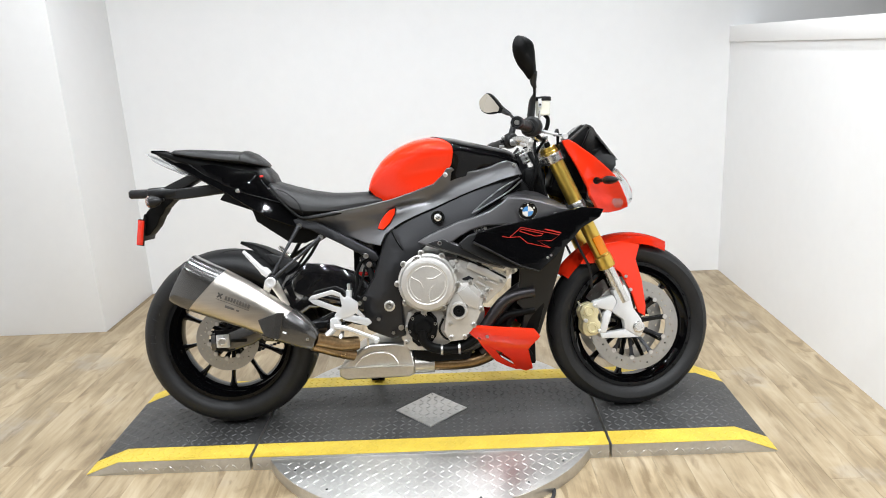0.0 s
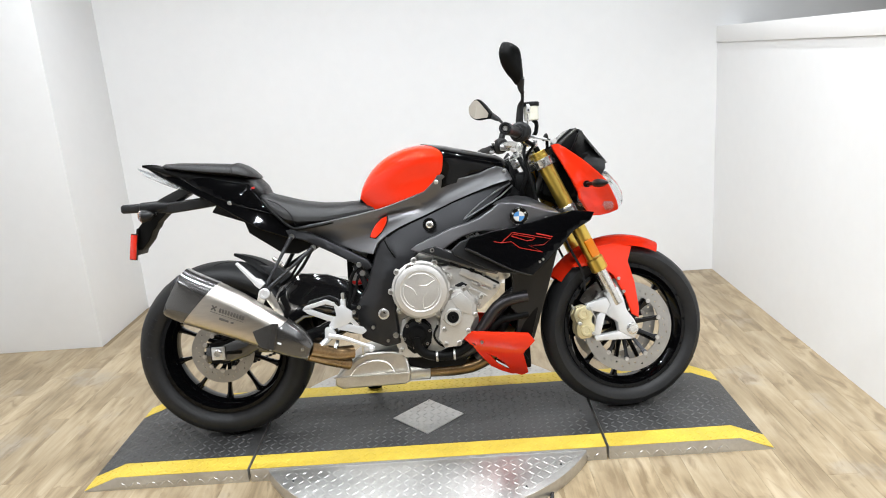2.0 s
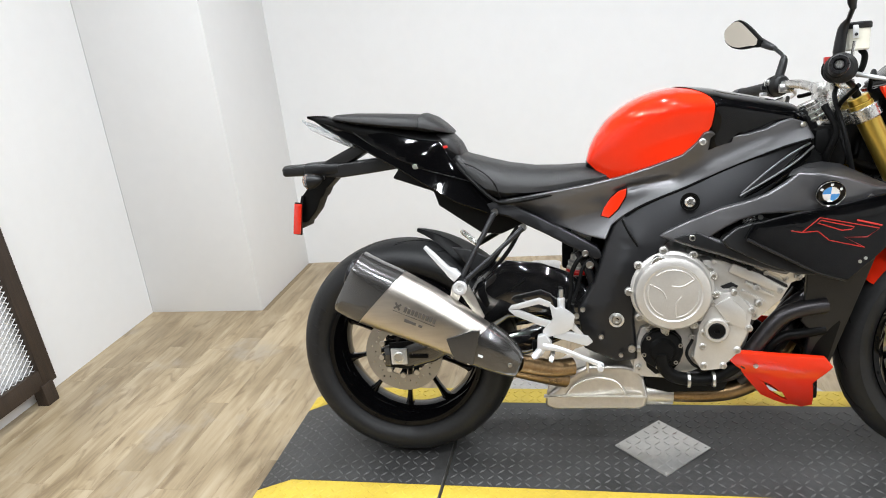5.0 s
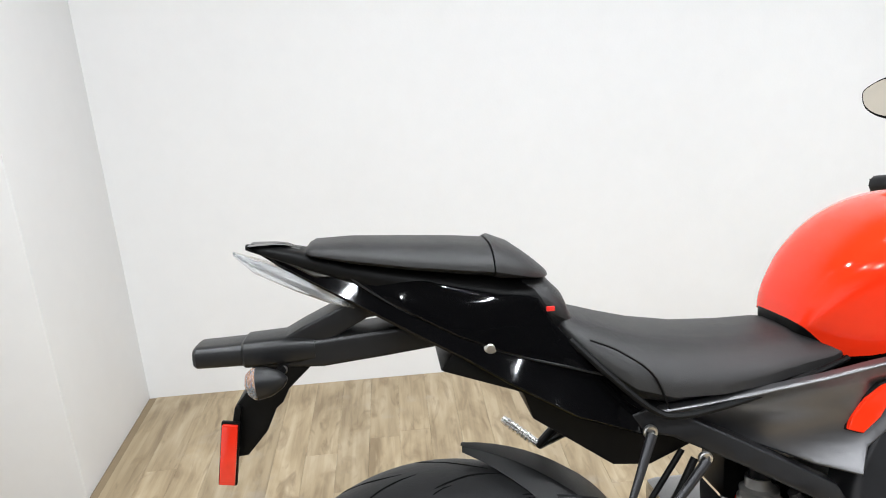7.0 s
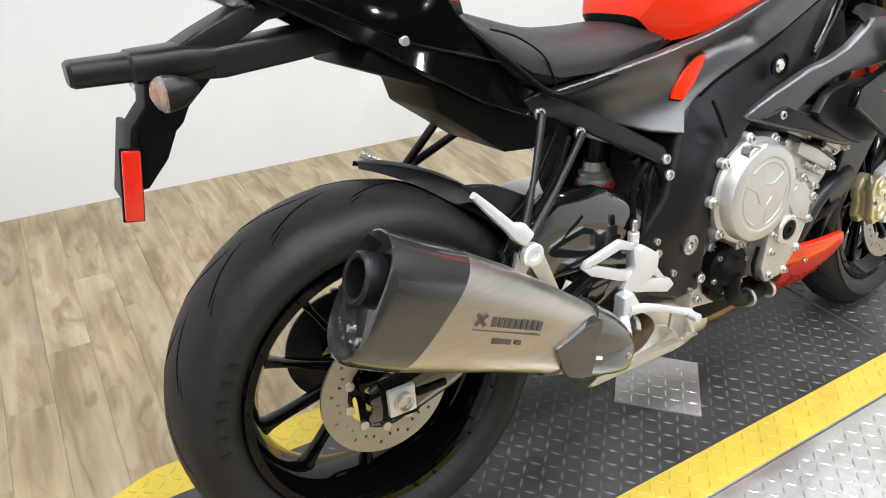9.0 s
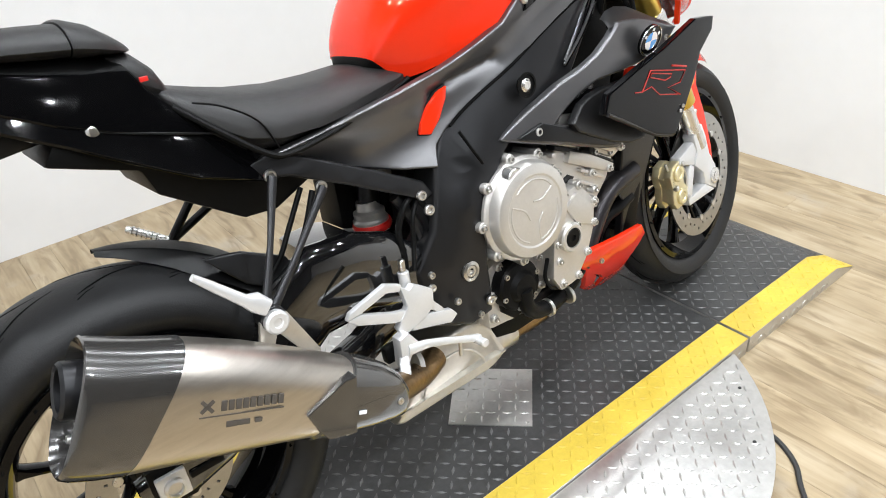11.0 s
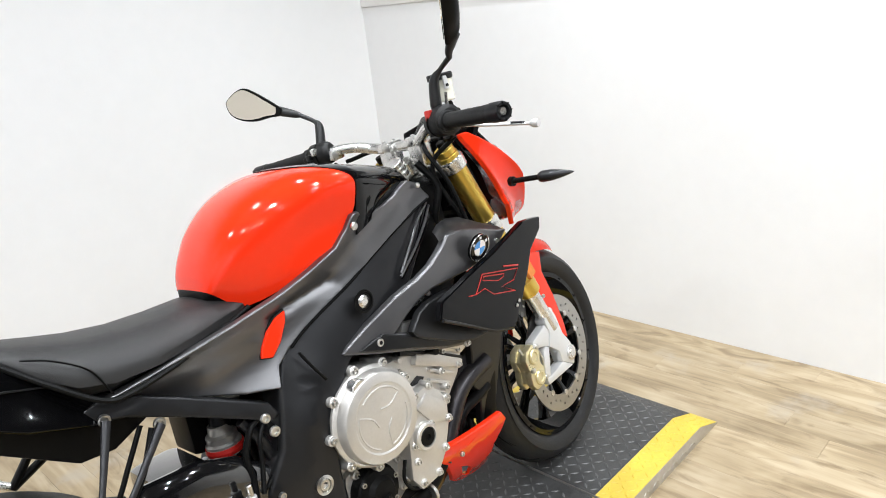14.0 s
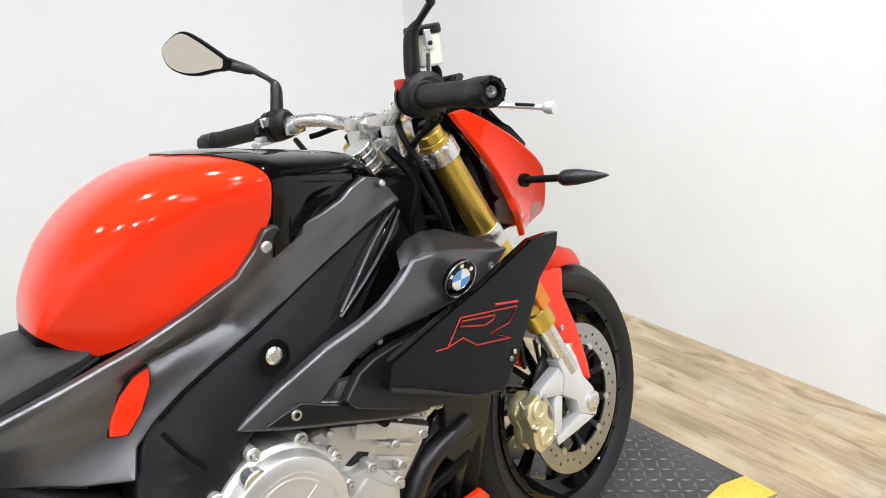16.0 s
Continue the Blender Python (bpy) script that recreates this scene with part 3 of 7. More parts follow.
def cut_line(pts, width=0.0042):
    """A narrow groove's shade, painted as a dark strip along a path on the tyre, tapering to its ends."""
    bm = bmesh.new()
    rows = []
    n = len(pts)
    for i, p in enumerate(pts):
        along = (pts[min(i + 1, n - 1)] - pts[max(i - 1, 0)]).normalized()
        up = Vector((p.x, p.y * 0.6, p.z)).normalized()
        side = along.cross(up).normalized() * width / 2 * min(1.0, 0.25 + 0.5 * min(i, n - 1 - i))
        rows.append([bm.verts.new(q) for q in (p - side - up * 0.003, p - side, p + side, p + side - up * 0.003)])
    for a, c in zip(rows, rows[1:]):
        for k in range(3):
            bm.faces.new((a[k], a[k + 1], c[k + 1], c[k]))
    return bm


def wheel(centre, R, w, rim_w, steer, discs, rot=0.0):
    place = Matrix.Translation(centre)

    def put(name, bm, material, label="", parent=None, smooth=30.0):
        bm.transform(place)
        return b(name, bm, material, label, parent, smooth, steer)

    wheel_o = put("rim", lathe([(0.213, -rim_w / 2), (0.226, -rim_w / 2), (0.227, -rim_w / 2 + 0.004), (0.219, -rim_w / 2 + 0.010), (0.205, -rim_w / 2 + 0.022), (0.196, -0.012), (0.196, 0.012), (0.205, rim_w / 2 - 0.022), (0.219, rim_w / 2 - 0.010), (0.227, rim_w / 2 - 0.004), (0.226, rim_w / 2), (0.213, rim_w / 2), (0.200, rim_w / 2 - 0.02), (0.188, 0.018), (0.188, -0.018), (0.200, -rim_w / 2 + 0.02)], 96, "y", True), M_GLOSS, "gloss black cast rim")
    outer, _ = tyre_profile(R, w)
    tyre = put("tyre", lathe(outer + [(0.2215, w * 0.25), (0.2215, -w * 0.25)], 128, "y", True), M_RUBBER, "worn black road tyre", wheel_o)
    grooves = []
    n = 15
    for i in range(n):
        a0 = 2 * math.pi * i / n
        for sgn in (-1, 1):
            for (t0, t1, da, sh) in ((0.06, 0.50, 0.34, 0.0), (0.46, 0.86, 0.20, 0.26)):
                pts = [arc_point(R, w, sgn * (t0 + (t1 - t0) * k / 9), a0 + sh + (0.07 if sgn > 0 else 0) + da * (k / 9) ** 0.7) for k in range(10)]
                grooves.append(cut_line(pts))
    g = put("tread_groove", merge(*grooves), M_RECESS_SHADE, "", tyre)
    g["kind"] = "stuff"
    put("hub", lathe([(0.020, -0.052), (0.034, -0.05), (0.036, -0.03), (0.048, -0.02), (0.05, 0), (0.048, 0.02), (0.036, 0.03), (0.034, 0.05), (0.02, 0.052)], 40, "y"), M_GLOSS, "", wheel_o)
    for i in range(10):
        a = 2 * math.pi * i / 10 + rot
        sp = loft([(0.040, 0, 0, 0.014, 0.0105, 3), (0.09, 0, 0, 0.013, 0.0068, 3), (0.15, 0, 0, 0.0135, 0.0062, 3), (0.178, 0, 0, 0.016, 0.0085, 3), (0.194, 0, 0, 0.018, 0.016, 3)], 12)
        sp.transform(Matrix.Rotation(-a, 4, "Y"))
        put("spoke", sp, M_GLOSS, "", wheel_o)
    for side, r0, r1, yy in discs:
        disc_with_holes(put, wheel_o, r0, r1, yy)
    return wheel_o


def disc_with_holes(put, parent, r0, r1, yy):
    """Brake disc ring pierced by rows of small holes, as one ring of cells."""
    bm = bmesh.new()
    n = 72
    th = 0.0025
    radii = [r0 + (r1 - r0) * k / 4 for k in range(5)]
    top, bot = [], []
    for k, r in enumerate(radii):
        top.append([bm.verts.new((r * math.cos(2 * math.pi * i / n), yy - th, r * math.sin(2 * math.pi * i / n))) for i in range(n)])
        bot.append([bm.verts.new((r * math.cos(2 * math.pi * i / n), yy + th, r * math.sin(2 * math.pi * i / n))) for i in range(n)])
    for k in range(4):
        for i in range(n):
            j = (i + 1) % n
            hole = (i % 6 == 1 and k == 1) or (i % 6 == 3 and k == 2) or (i % 6 == 5 and k == 1)
            quad_t = (top[k][i], top[k][j], top[k + 1][j], top[k + 1][i])
            quad_b = (bot[k][i], bot[k + 1][i], bot[k + 1][j], bot[k][j])
            if not hole:
                bm.faces.new(quad_t), bm.faces.new(quad_b)
                continue
            ring = []
            for quad in (quad_t, quad_b[::1]):
                c = sum((v.co for v in quad), Vector()) / 4
                ring.append((quad, [bm.verts.new(c + (v.co - c) * 0.52) for v in quad]))
            for quad, inn in ring:
                for q in range(4):
                    bm.faces.new((quad[q], quad[(q + 1) % 4], inn[(q + 1) % 4], inn[q]))
            it, ib = ring[0][1], ring[1][1]
            order = [0, 3, 2, 1]
            for q in range(4):
                q2 = (q + 1) % 4
                bm.faces.new((it[q], it[q2], ib[order[q2]], ib[order[q]]))
    for k in (0, 4):
        for i in range(n):
            j = (i + 1) % n
            bm.faces.new((top[k][i], top[k][j], bot[k][j], bot[k][i]))
    d = put("brake_disc", bm, M_DISC, "drilled steel brake disc", parent)
    sgn = 1 if yy > 0 else -1
    arms = [lathe([(0.047, 0.034 * sgn), (0.047, 0.026 * sgn), (0.030, 0.026 * sgn), (0.030, 0.034 * sgn)], 40, "y", True)]
    for i in range(10):
        a = 2 * math.pi * i / 10 + 0.2
        arm = prism([(0.040, -0.008), (r0 - 0.020, -0.0055), (r0 - 0.004, -0.010), (r0 - 0.001, 0.0), (r0 - 0.004, 0.010), (r0 - 0.020, 0.0055), (0.040, 0.008)], -0.003, 0.003, "y", 0.001)
        for v in arm.verts:
            f = max(0.0, min(1.0, (v.co.x - 0.045) / (r0 - 0.055)))
            v.co.y += 0.030 * sgn + (yy - 0.030 * sgn) * f
        arm.transform(Matrix.Rotation(-a, 4, "Y"))
        arms.append(arm)
    put("disc_carrier", merge(*arms), M_DARKM, "black spoked disc carrier", d)
    for i in range(10):
        a = 2 * math.pi * i / 10 + 0.2
        rv = lathe([(0.0001, yy - 0.005), (0.0075, yy - 0.005), (0.008, yy - 0.004), (0.008, yy + 0.004)], 12, "y")
        rv.transform(Matrix.Translation((r0 * math.cos(a), 0, r0 * math.sin(a))))
        put("rivet", rv, M_BOLT, "", d)


REAR = Vector((0, 0, 0.318))
rear_wheel = wheel(REAR, 0.318, 0.188, 0.152, False, [("R", 0.068, 0.112, -0.082)], 0.22)
front_wheel = wheel(AXLE_F, 0.300, 0.120, 0.094, True, [("R", 0.116, 0.161, -0.072), ("L", 0.116, 0.161, 0.072)], 0.1)
rear_wheel["label"], front_wheel["label"] = "gloss black rear wheel rim", "gloss black front wheel rim"

# rear sidewall print as plain bars
for k in range(6):
    a = radians(150 + k * 6.2)
    bm = box((0.010, 0.0012, 0.016), (0, 0, 0), 0.0003)
    bm.transform(Matrix.Translation(REAR + Vector((0.262 * math.cos(a), -0.0942, 0.262 * math.sin(a)))) @ Matrix.Rotation(-a + math.pi / 2, 4, "Y"))
    b("sidewall_mark", bm, M_DARKM, "faint raised tyre mark", rear_wheel)

# -- swingarm, axle block, chain side --
b("swingarm", merge(
    loft([(-0.045, -0.112, 0.318, 0.013, 0.030, 3), (0.02, -0.112, 0.322, 0.016, 0.042, 3), (0.10, -0.113, 0.345, 0.018, 0.040, 3), (0.17, -0.115, 0.395, 0.020, 0.050, 3), (0.235, -0.115, 0.460, 0.022, 0.085, 3), (0.31, -0.112, 0.505, 0.024, 0.080, 3), (0.40, -0.108, 0.500, 0.026, 0.075, 3), (0.475, -0.104, 0.470, 0.028, 0.075, 3), (0.545, -0.10, 0.430, 0.03, 0.05, 3)], 20)), M_ARM, "gloss black curved swingarm")
b("swingarm_brace", loft([(0.14, -0.113, 0.335, 0.014, 0.020, 3), (0.25, -0.112, 0.335, 0.018, 0.030, 3), (0.36, -0.11, 0.36, 0.02, 0.036, 3), (0.47, -0.105, 0.41, 0.022, 0.04, 3), (0.54, -0.10, 0.43, 0.024, 0.04, 3)], 16), M_ARM)
b("swingarm_left", loft([(-0.045, 0.112, 0.318, 0.013, 0.030, 3), (0.10, 0.113, 0.335, 0.018, 0.042, 3), (0.28, 0.112, 0.38, 0.022, 0.05, 3), (0.54, 0.10, 0.43, 0.03, 0.055, 3)], 16), M_ARM)
b("swingarm_bridge", box((0.10, 0.20, 0.10), (0.40, 0, 0.49), 0.02), M_ARM)
ax = b("axle_block", box((0.046, 0.010, 0.046), (0.0, -0.134, 0.325), 0.003), M_WALU, "square bright axle block")
b("axle_nut", lathe([(0.016, 0), (0.016, -0.006), (0.012, -0.008), (0.011, -0.003), (0.0001, -0.003)], 24, "y"), M_BOLT, "", ax).location = (0, -0.139, 0.325)
b("axle_slot", box((0.055, 0.006, 0.012), (0.055, -0.131, 0.324), 0.003), M_BLACK)
b("chain_adjuster", cyl((0.03, -0.128, 0.325), (0.075, -0.128, 0.325), 0.0045), M_BOLT)
cal = b("rear_caliper", box((0.085, 0.05, 0.052), (0.055, -0.085, 0.375), 0.01, m=Matrix.Translation((0.075, -0.092, 0.372)) @ Matrix.Rotation(radians(-25), 4, "Y")), M_BLACK, "black rear brake caliper")
b("caliper_hanger", prism([(-0.03, 0.29), (0.03, 0.285), (0.075, 0.335), (0.12, 0.36), (0.105, 0.395), (0.03, 0.365), (-0.03, 0.36)], -0.126, -0.116, "y", 0.002), M_BLACK)
b("sprocket", lathe([(0.10, 0.088), (0.105, 0.09), (0.105, 0.094), (0.1, 0.096), (0.04, 0.096), (0.04, 0.088)], 44, "y", True), M_DARKM).location = REAR
for zz in (0.105, -0.105):
    n = 34
    for i in range(n):
        t = i / n
        bm = box((0.013, 0.012, 0.009), (0, 0, 0), 0.002, segs=1)
        z1 = 0.318 + zz
        z2 = 0.43 + zz * 0.42
        bm.transform(Matrix.Translation((0.52 * t, 0.092, z1 + (z2 - z1) * t)))
        b("chain_link", bm, M_DARKM)

# -- rear hugger --
def hugger():
    """Folded plate over the tyre: a narrow rear tip that widens ahead, flat on top, with turned-down flanks."""
    bm = bmesh.new()
    rows = []
    for i in range(15):
        f = i / 14
        a = radians(83 - i * 4.4)
        r = 0.342 + 0.008 * f
        w = 0.012 + 0.092 * min(1, f / 0.62)
        mid = 0.034 * max(0.0, 1 - f / 0.5)
        row = []
        for t, drop in ((-1, 0.034), (-0.86, 0.022), (-0.70, 0.005), (-0.62, 0.001), (0, -0.002), (0.62, 0.001), (0.70, 0.005), (0.86, 0.022), (1, 0.034)):
            rr = r - drop * min(1.0, 0.25 + f * 2)
            row.append(bm.verts.new((rr * math.cos(a), mid + t * w, 0.318 + rr * math.sin(a))))
        rows.append(row)
    for p, q in zip(rows, rows[1:]):
        for k in range(8):
            bm.faces.new((p[k], p[k + 1], q[k + 1], q[k]))
    bmesh.ops.solidify(bm, geom=bm.faces[:], thickness=0.003)
    return bm


b("rear_hugger", hugger(), M_SATIN, "matt black wheel hugger", smooth=22)
b("hugger_flank", panel([(0.165, 0.618), (0.22, 0.606), (0.285, 0.572), (0.300, 0.530), (0.265, 0.530), (0.215, 0.560)], [(0.1, 0.65, -0.085), (0.4, 0.52, -0.098), (0.2, 0.55, -0.1)], 0.004), M_SATIN)

# -- exhaust --
MUF = Matrix.Translation((-0.094, -0.226, 0.560)) @ Matrix.Rotation(radians(22.6), 4, "Y") @ Matrix.Rotation(radians(-2.0), 4, "Z")


def hexloft(sections, segs=40):
    """Skin through rounded six-sided sections along x: (x, half width, half height, z shift, slant)."""
    bm = bmesh.new()
    rings = []
    for x, w, h, dz, sl in sections:
        ring = []
        for k in range(segs):
            a = 2 * math.pi * k / segs
            c, s = math.cos(a), math.sin(a)
            px = math.copysign(abs(c) ** 0.72, c) * w * (1 - 0.18 * abs(s) ** 3)
            pz = math.copysign(abs(s) ** 0.62, s) * h
            ring.append(bm.verts.new((x + sl * pz / h, px, dz + pz)))
        rings.append(ring)
    for p, q in zip(rings, rings[1:]):
        for k in range(segs):
            j = (k + 1) % segs
            bm.faces.new((p[k], p[j], q[j], q[k]))
    bm.faces.new(rings[0]), bm.faces.new(rings[-1])
    return bm


def mb(name, bm, material, label="", parent=None, smooth=30.0):
    bm.transform(MUF)
    return b(name, bm, material, label, parent, smooth)


muffler = mb("muffler", hexloft([(0.094, 0.056, 0.0845, 0, 0.036), (0.098, 0.0575, 0.0855, 0, 0.036), (0.19, 0.0575, 0.0775, -0.004, 0.032), (0.28, 0.055, 0.066, -0.011, 0.030), (0.35, 0.0505, 0.0575, -0.019, 0.028), (0.39, 0.047, 0.051, -0.024, 0.026)]), M_TI, "brushed titanium silencer with carbon end cap", smooth=40)
cap = mb("end_cap", hexloft([(0.046, 0.030, 0.050, 0.0, 0.004), (0.042, 0.046, 0.070, 0.002, 0.006), (0.016, 0.050, 0.078, 0.008, 0.010), (0.004, 0.0525, 0.0835, 0.010, 0.012), (0.006, 0.0555, 0.0868, 0.009, 0.012), (0.018, 0.0575, 0.0874, 0.006, 0.014), (0.055, 0.0588, 0.0870, 0.002, 0.022), (0.099, 0.0585, 0.0866, 0, 0.036)]), M_CARBON, "glossy carbon end cap", muffler, 50)
mb("cap_face", hexloft([(0.052, 0.040, 0.060, 0, 0.008), (0.034, 0.049, 0.074, 0, 0.008), (0.022, 0.040, 0.060, -0.010, 0.004), (0.014, 0.020, 0.030, -0.028, 0.0)]), M_CARBON, "", cap, 60)
mb("outlet", lathe([(0.0235, -0.028), (0.0285, -0.030), (0.032, -0.026), (0.032, 0.03), (0.026, 0.03), (0.0235, 0.02)], 36, "x", True), M_DARKM, "dark exhaust outlet ring", cap).data.transform(MUF @ Matrix.Translation((0.026, 0.002, 0.030)) @ Matrix.Scale(1.12, 4) @ MUF.inverted())
mb("outlet_core", lathe([(0.0001, 0.004), (0.0235, 0.0)], 24, "x"), M_RECESS_SHADE, "", cap).data.transform(MUF @ Matrix.Translation((0.022, 0.004, 0.030)) @ MUF.inverted())
for zz, yy in ((-0.046, -0.016), (-0.040, 0.014)):
    mb("rivet", lathe([(0.0001, -0.004), (0.005, -0.003), (0.0062, 0.001), (0.0062, 0.01)], 12, "x"), M_BOLT, "", cap).data.transform(MUF @ Matrix.Translation((0.012, yy, zz)) @ MUF.inverted())
coll = mb("collar", hexloft([(0.352, 0.050, 0.0575, -0.0195, 0.034), (0.356, 0.0525, 0.0610, -0.020, 0.034), (0.40, 0.0505, 0.0555, -0.025, 0.030), (0.44, 0.0455, 0.048, -0.030, 0.020), (0.472, 0.038, 0.039, -0.034, 0.008), (0.490, 0.031, 0.031, -0.037, 0.0), (0.494, 0.027, 0.027, -0.037, 0)]), M_CARBON, "glossy carbon collar", muffler, 40)
mb("collar_point", prism([(0.299, -0.022), (0.352, 0.024), (0.372, 0.030), (0.385, -0.060), (0.340, -0.064), (0.322, -0.050)], -0.0590, -0.030, "y", 0.003), M_CARBON, "", coll, 40)
for sx, sz in ((0.470, -0.030), (0.372, -0.060)):
    bm = lathe([(0.0001, -0.004), (0.005, -0.003), (0.006, 0), (0.006, 0.006)], 12, "y")
    bm.transform(Matrix.Translation((sx, -0.0495 if sx < 0.4 else -0.0385, sz)))
    mb("rivet", bm, M_BOLT, "", coll)
mb("badge_stripe", box((0.013, 0.0015, 0.006), (0.394, -0.0520, -0.032), 0.0003), M_WHITE, "small white badge", coll)
mb("logo_mark", merge(box((0.022, 0.0012, 0.005), m=Matrix.Translation((0.156, -0.0582, 0.012)) @ Matrix.Rotation(radians(45), 4, "Y")), box((0.022, 0.0012, 0.005), m=Matrix.Translation((0.156, -0.0582, 0.012)) @ Matrix.Rotation(radians(-45), 4, "Y"))), M_PRINT, "dark plain emblem", muffler)
for k in range(9):
    mb("print_bar", box((0.0075, 0.0012, 0.014), (0.178 + 0.0098 * k, -0.0578, 0.011), 0.0002), M_PRINT, "dark plain printed bar", muffler)
mb("print_line", box((0.115, 0.0012, 0.0016), (0.204, -0.0579, -0.002), 0.0002), M_PRINT, "", muffler)
for k, (dx, ln) in enumerate(((0, 0.014), (0.016, 0.018), (0.037, 0.010))):
    mb("print_bar", box((ln, 0.0012, 0.008 - 0.001 * k), (0.190 + dx, -0.0578, -0.0155), 0.0002), M_PRINT, "", muffler)

for nm, pts, rr, mt in (("link_pipe", [(0.475, -0.165, 0.305), (0.42, -0.196, 0.312), (0.345, -0.238, 0.342)], 0.024, M_HEAT), ("link_pipe", [(0.455, -0.13, 0.255), (0.40, -0.165, 0.280), (0.33, -0.215, 0.318)], 0.021, M_HEAT)):
    b(nm, tube(pts, rr, 5, 18), mt, "heat-tinted exhaust link pipe")
for x, z, yy in ((0.42, 0.326, -0.183), (0.40, 0.285, -0.150)):
    cl = lathe([(0.0255, -0.006), (0.0285, -0.005), (0.0285, 0.005), (0.0255, 0.006)], 24, "x")
    cl.transform(Matrix.Translation((x, yy, z)) @ Matrix.Rotation(radians(18), 4, "Y"))
    b("pipe_clamp", cl, M_BOLT)


def silencer_box():
    prof = [(0.395, 0.170), (0.402, 0.210), (0.430, 0.233), (0.478, 0.271), (0.515, 0.285), (0.600, 0.286), (0.645, 0.278), (0.658, 0.255), (0.668, 0.205), (0.664, 0.172), (0.645, 0.158), (0.42, 0.154)]
    bm = prism(prof, -0.135, 0.11, "y", 0.016)
    for v in bm.verts:
        if v.co.z < 0.205:
            v.co.y *= 1 - 0.30 * (0.205 - v.co.z) / 0.055
        elif v.co.z > 0.215:
            v.co.y *= 1 - 0.28 * (v.co.z - 0.215) / 0.07
    return bm


pre = b("collector_box", silencer_box(), M_STEEL, "stained steel exhaust collector box", smooth=50)
b("weld_seam", prism([(0.395, 0.206), (0.665, 0.206), (0.665, 0.210), (0.395, 0.210)], -0.1375, -0.12, "y", 0.001), M_STEEL, "", pre)
b("pressed_rim", tube([(0.455, -0.134, 0.212), (0.475, -0.127, 0.235), (0.510, -0.121, 0.252), (0.550, -0.120, 0.256), (0.585, -0.123, 0.248), (0.605, -0.131, 0.226), (0.610, -0.135, 0.212)], 0.0028, 5, 8), M_STEEL, "", pre)
b("outlet_flange", cyl((0.662, -0.07, 0.20), (0.735, -0.07, 0.198), 0.036, 0.034), M_STEEL, "", pre)
b("down_pipe", tube([(0.73, -0.07, 0.198), (0.82, -0.068, 0.196), (0.90, -0.06, 0.206), (0.98, -0.05, 0.25), (1.03, -0.03, 0.33)], 0.026, 6, 18), M_HEAT, "heat-tinted collector pipe")
b("header_pipe", tube([(1.075, -0.10, 0.475), (1.02, -0.125, 0.445), (0.965, -0.13, 0.39), (0.925, -0.125, 0.325), (0.885, -0.12, 0.280), (0.82, -0.11, 0.262), (0.74, -0.10, 0.268), (0.69, -0.09, 0.29)], 0.023, 6, 18), M_DPIPE, "dark exhaust header pipe")
b("header_pipe", tube([(1.08, -0.04, 0.44), (1.04, -0.06, 0.40), (1.0, -0.075, 0.34), (0.96, -0.075, 0.285), (0.90, -0.07, 0.235)], 0.021, 6, 16), M_DPIPE)
b("header_pipe", tube([(1.08, 0.05, 0.44), (1.04, 0.05, 0.38), (1.0, 0.03, 0.31), (0.95, 0.0, 0.25), (0.88, -0.03, 0.215)], 0.021, 6, 16), M_DPIPE)

# -- engine --
def plate(profile, y0, y1, chamfer=0.004):
    return prism(profile, y0, y1, "y", chamfer)


engine = b("crankcase", plate([(0.625, 0.30), (0.61, 0.42), (0.63, 0.53), (0.69, 0.60), (0.82, 0.585), (0.90, 0.50), (0.92, 0.38), (0.90, 0.305), (0.80, 0.285), (0.74, 0.255), (0.65, 0.26)], -0.124, 0.150, 0.008), M_ENGINE, "cast silver engine crankcase")
b("cylinder_block", plate([(0.80, 0.58), (0.83, 0.46), (0.925, 0.42), (0.985, 0.475), (1.01, 0.52), (0.93, 0.58)], -0.162, 0.16, 0.007), M_ENGINE, "", engine)
b("cylinder_head", plate([(0.83, 0.595), (0.925, 0.555), (1.00, 0.515), (1.035, 0.53), (1.03, 0.575), (0.95, 0.625), (0.86, 0.645)], -0.170, 0.165, 0.006), M_ENGINE, "", engine)
b("valve_cover", plate([(0.85, 0.645), (0.95, 0.625), (1.03, 0.575), (1.05, 0.61), (0.96, 0.67), (0.87, 0.68)], -0.16, 0.16, 0.008), M_BLACK, "", engine)
CX, CZ = 0.727, 0.507
cover = b("clutch_cover", lathe([(0.0985, 0.045), (0.0985, -0.010), (0.1005, -0.012), (0.1005, -0.018), (0.097, -0.022), (0.0935, -0.024), (0.0915, -0.040), (0.088, -0.0465), (0.082, -0.0490), (0.070, -0.0500), (0.0665, -0.0480), (0.045, -0.0485), (0.0001, -0.049)], 72, "y"), M_ENGINE, "round cast silver clutch cover", engine)
cover.location = (CX, -0.162, CZ)
for a0, a1, r in ((35, 130, 0.060), (-85, 5, 0.060), (155, 245, 0.060)):
    pts = [(CX + r * math.cos(radians(a0 + (a1 - a0) * k / 6)), -0.2098, CZ + r * math.sin(radians(a0 + (a1 - a0) * k / 6))) for k in range(7)]
    b("emboss", tube(pts, 0.0020, 3, 8), M_ENGINE, "", cover)
    q = radians(a0)
    pts = [pts[0], (CX + 0.028 * math.cos(q + 0.1), -0.2108, CZ + 0.028 * math.sin(q + 0.1)), (CX + 0.02 * math.cos(q + 1.1), -0.2108, CZ + 0.02 * math.sin(q + 1.1))]
    b("emboss", tube(pts, 0.0018, 4, 8), M_ENGINE, "", cover)
for o in [c for c in cover.children]:
    o.matrix_parent_inverse = Matrix.Translation(-Vector((CX, -0.162, CZ)))
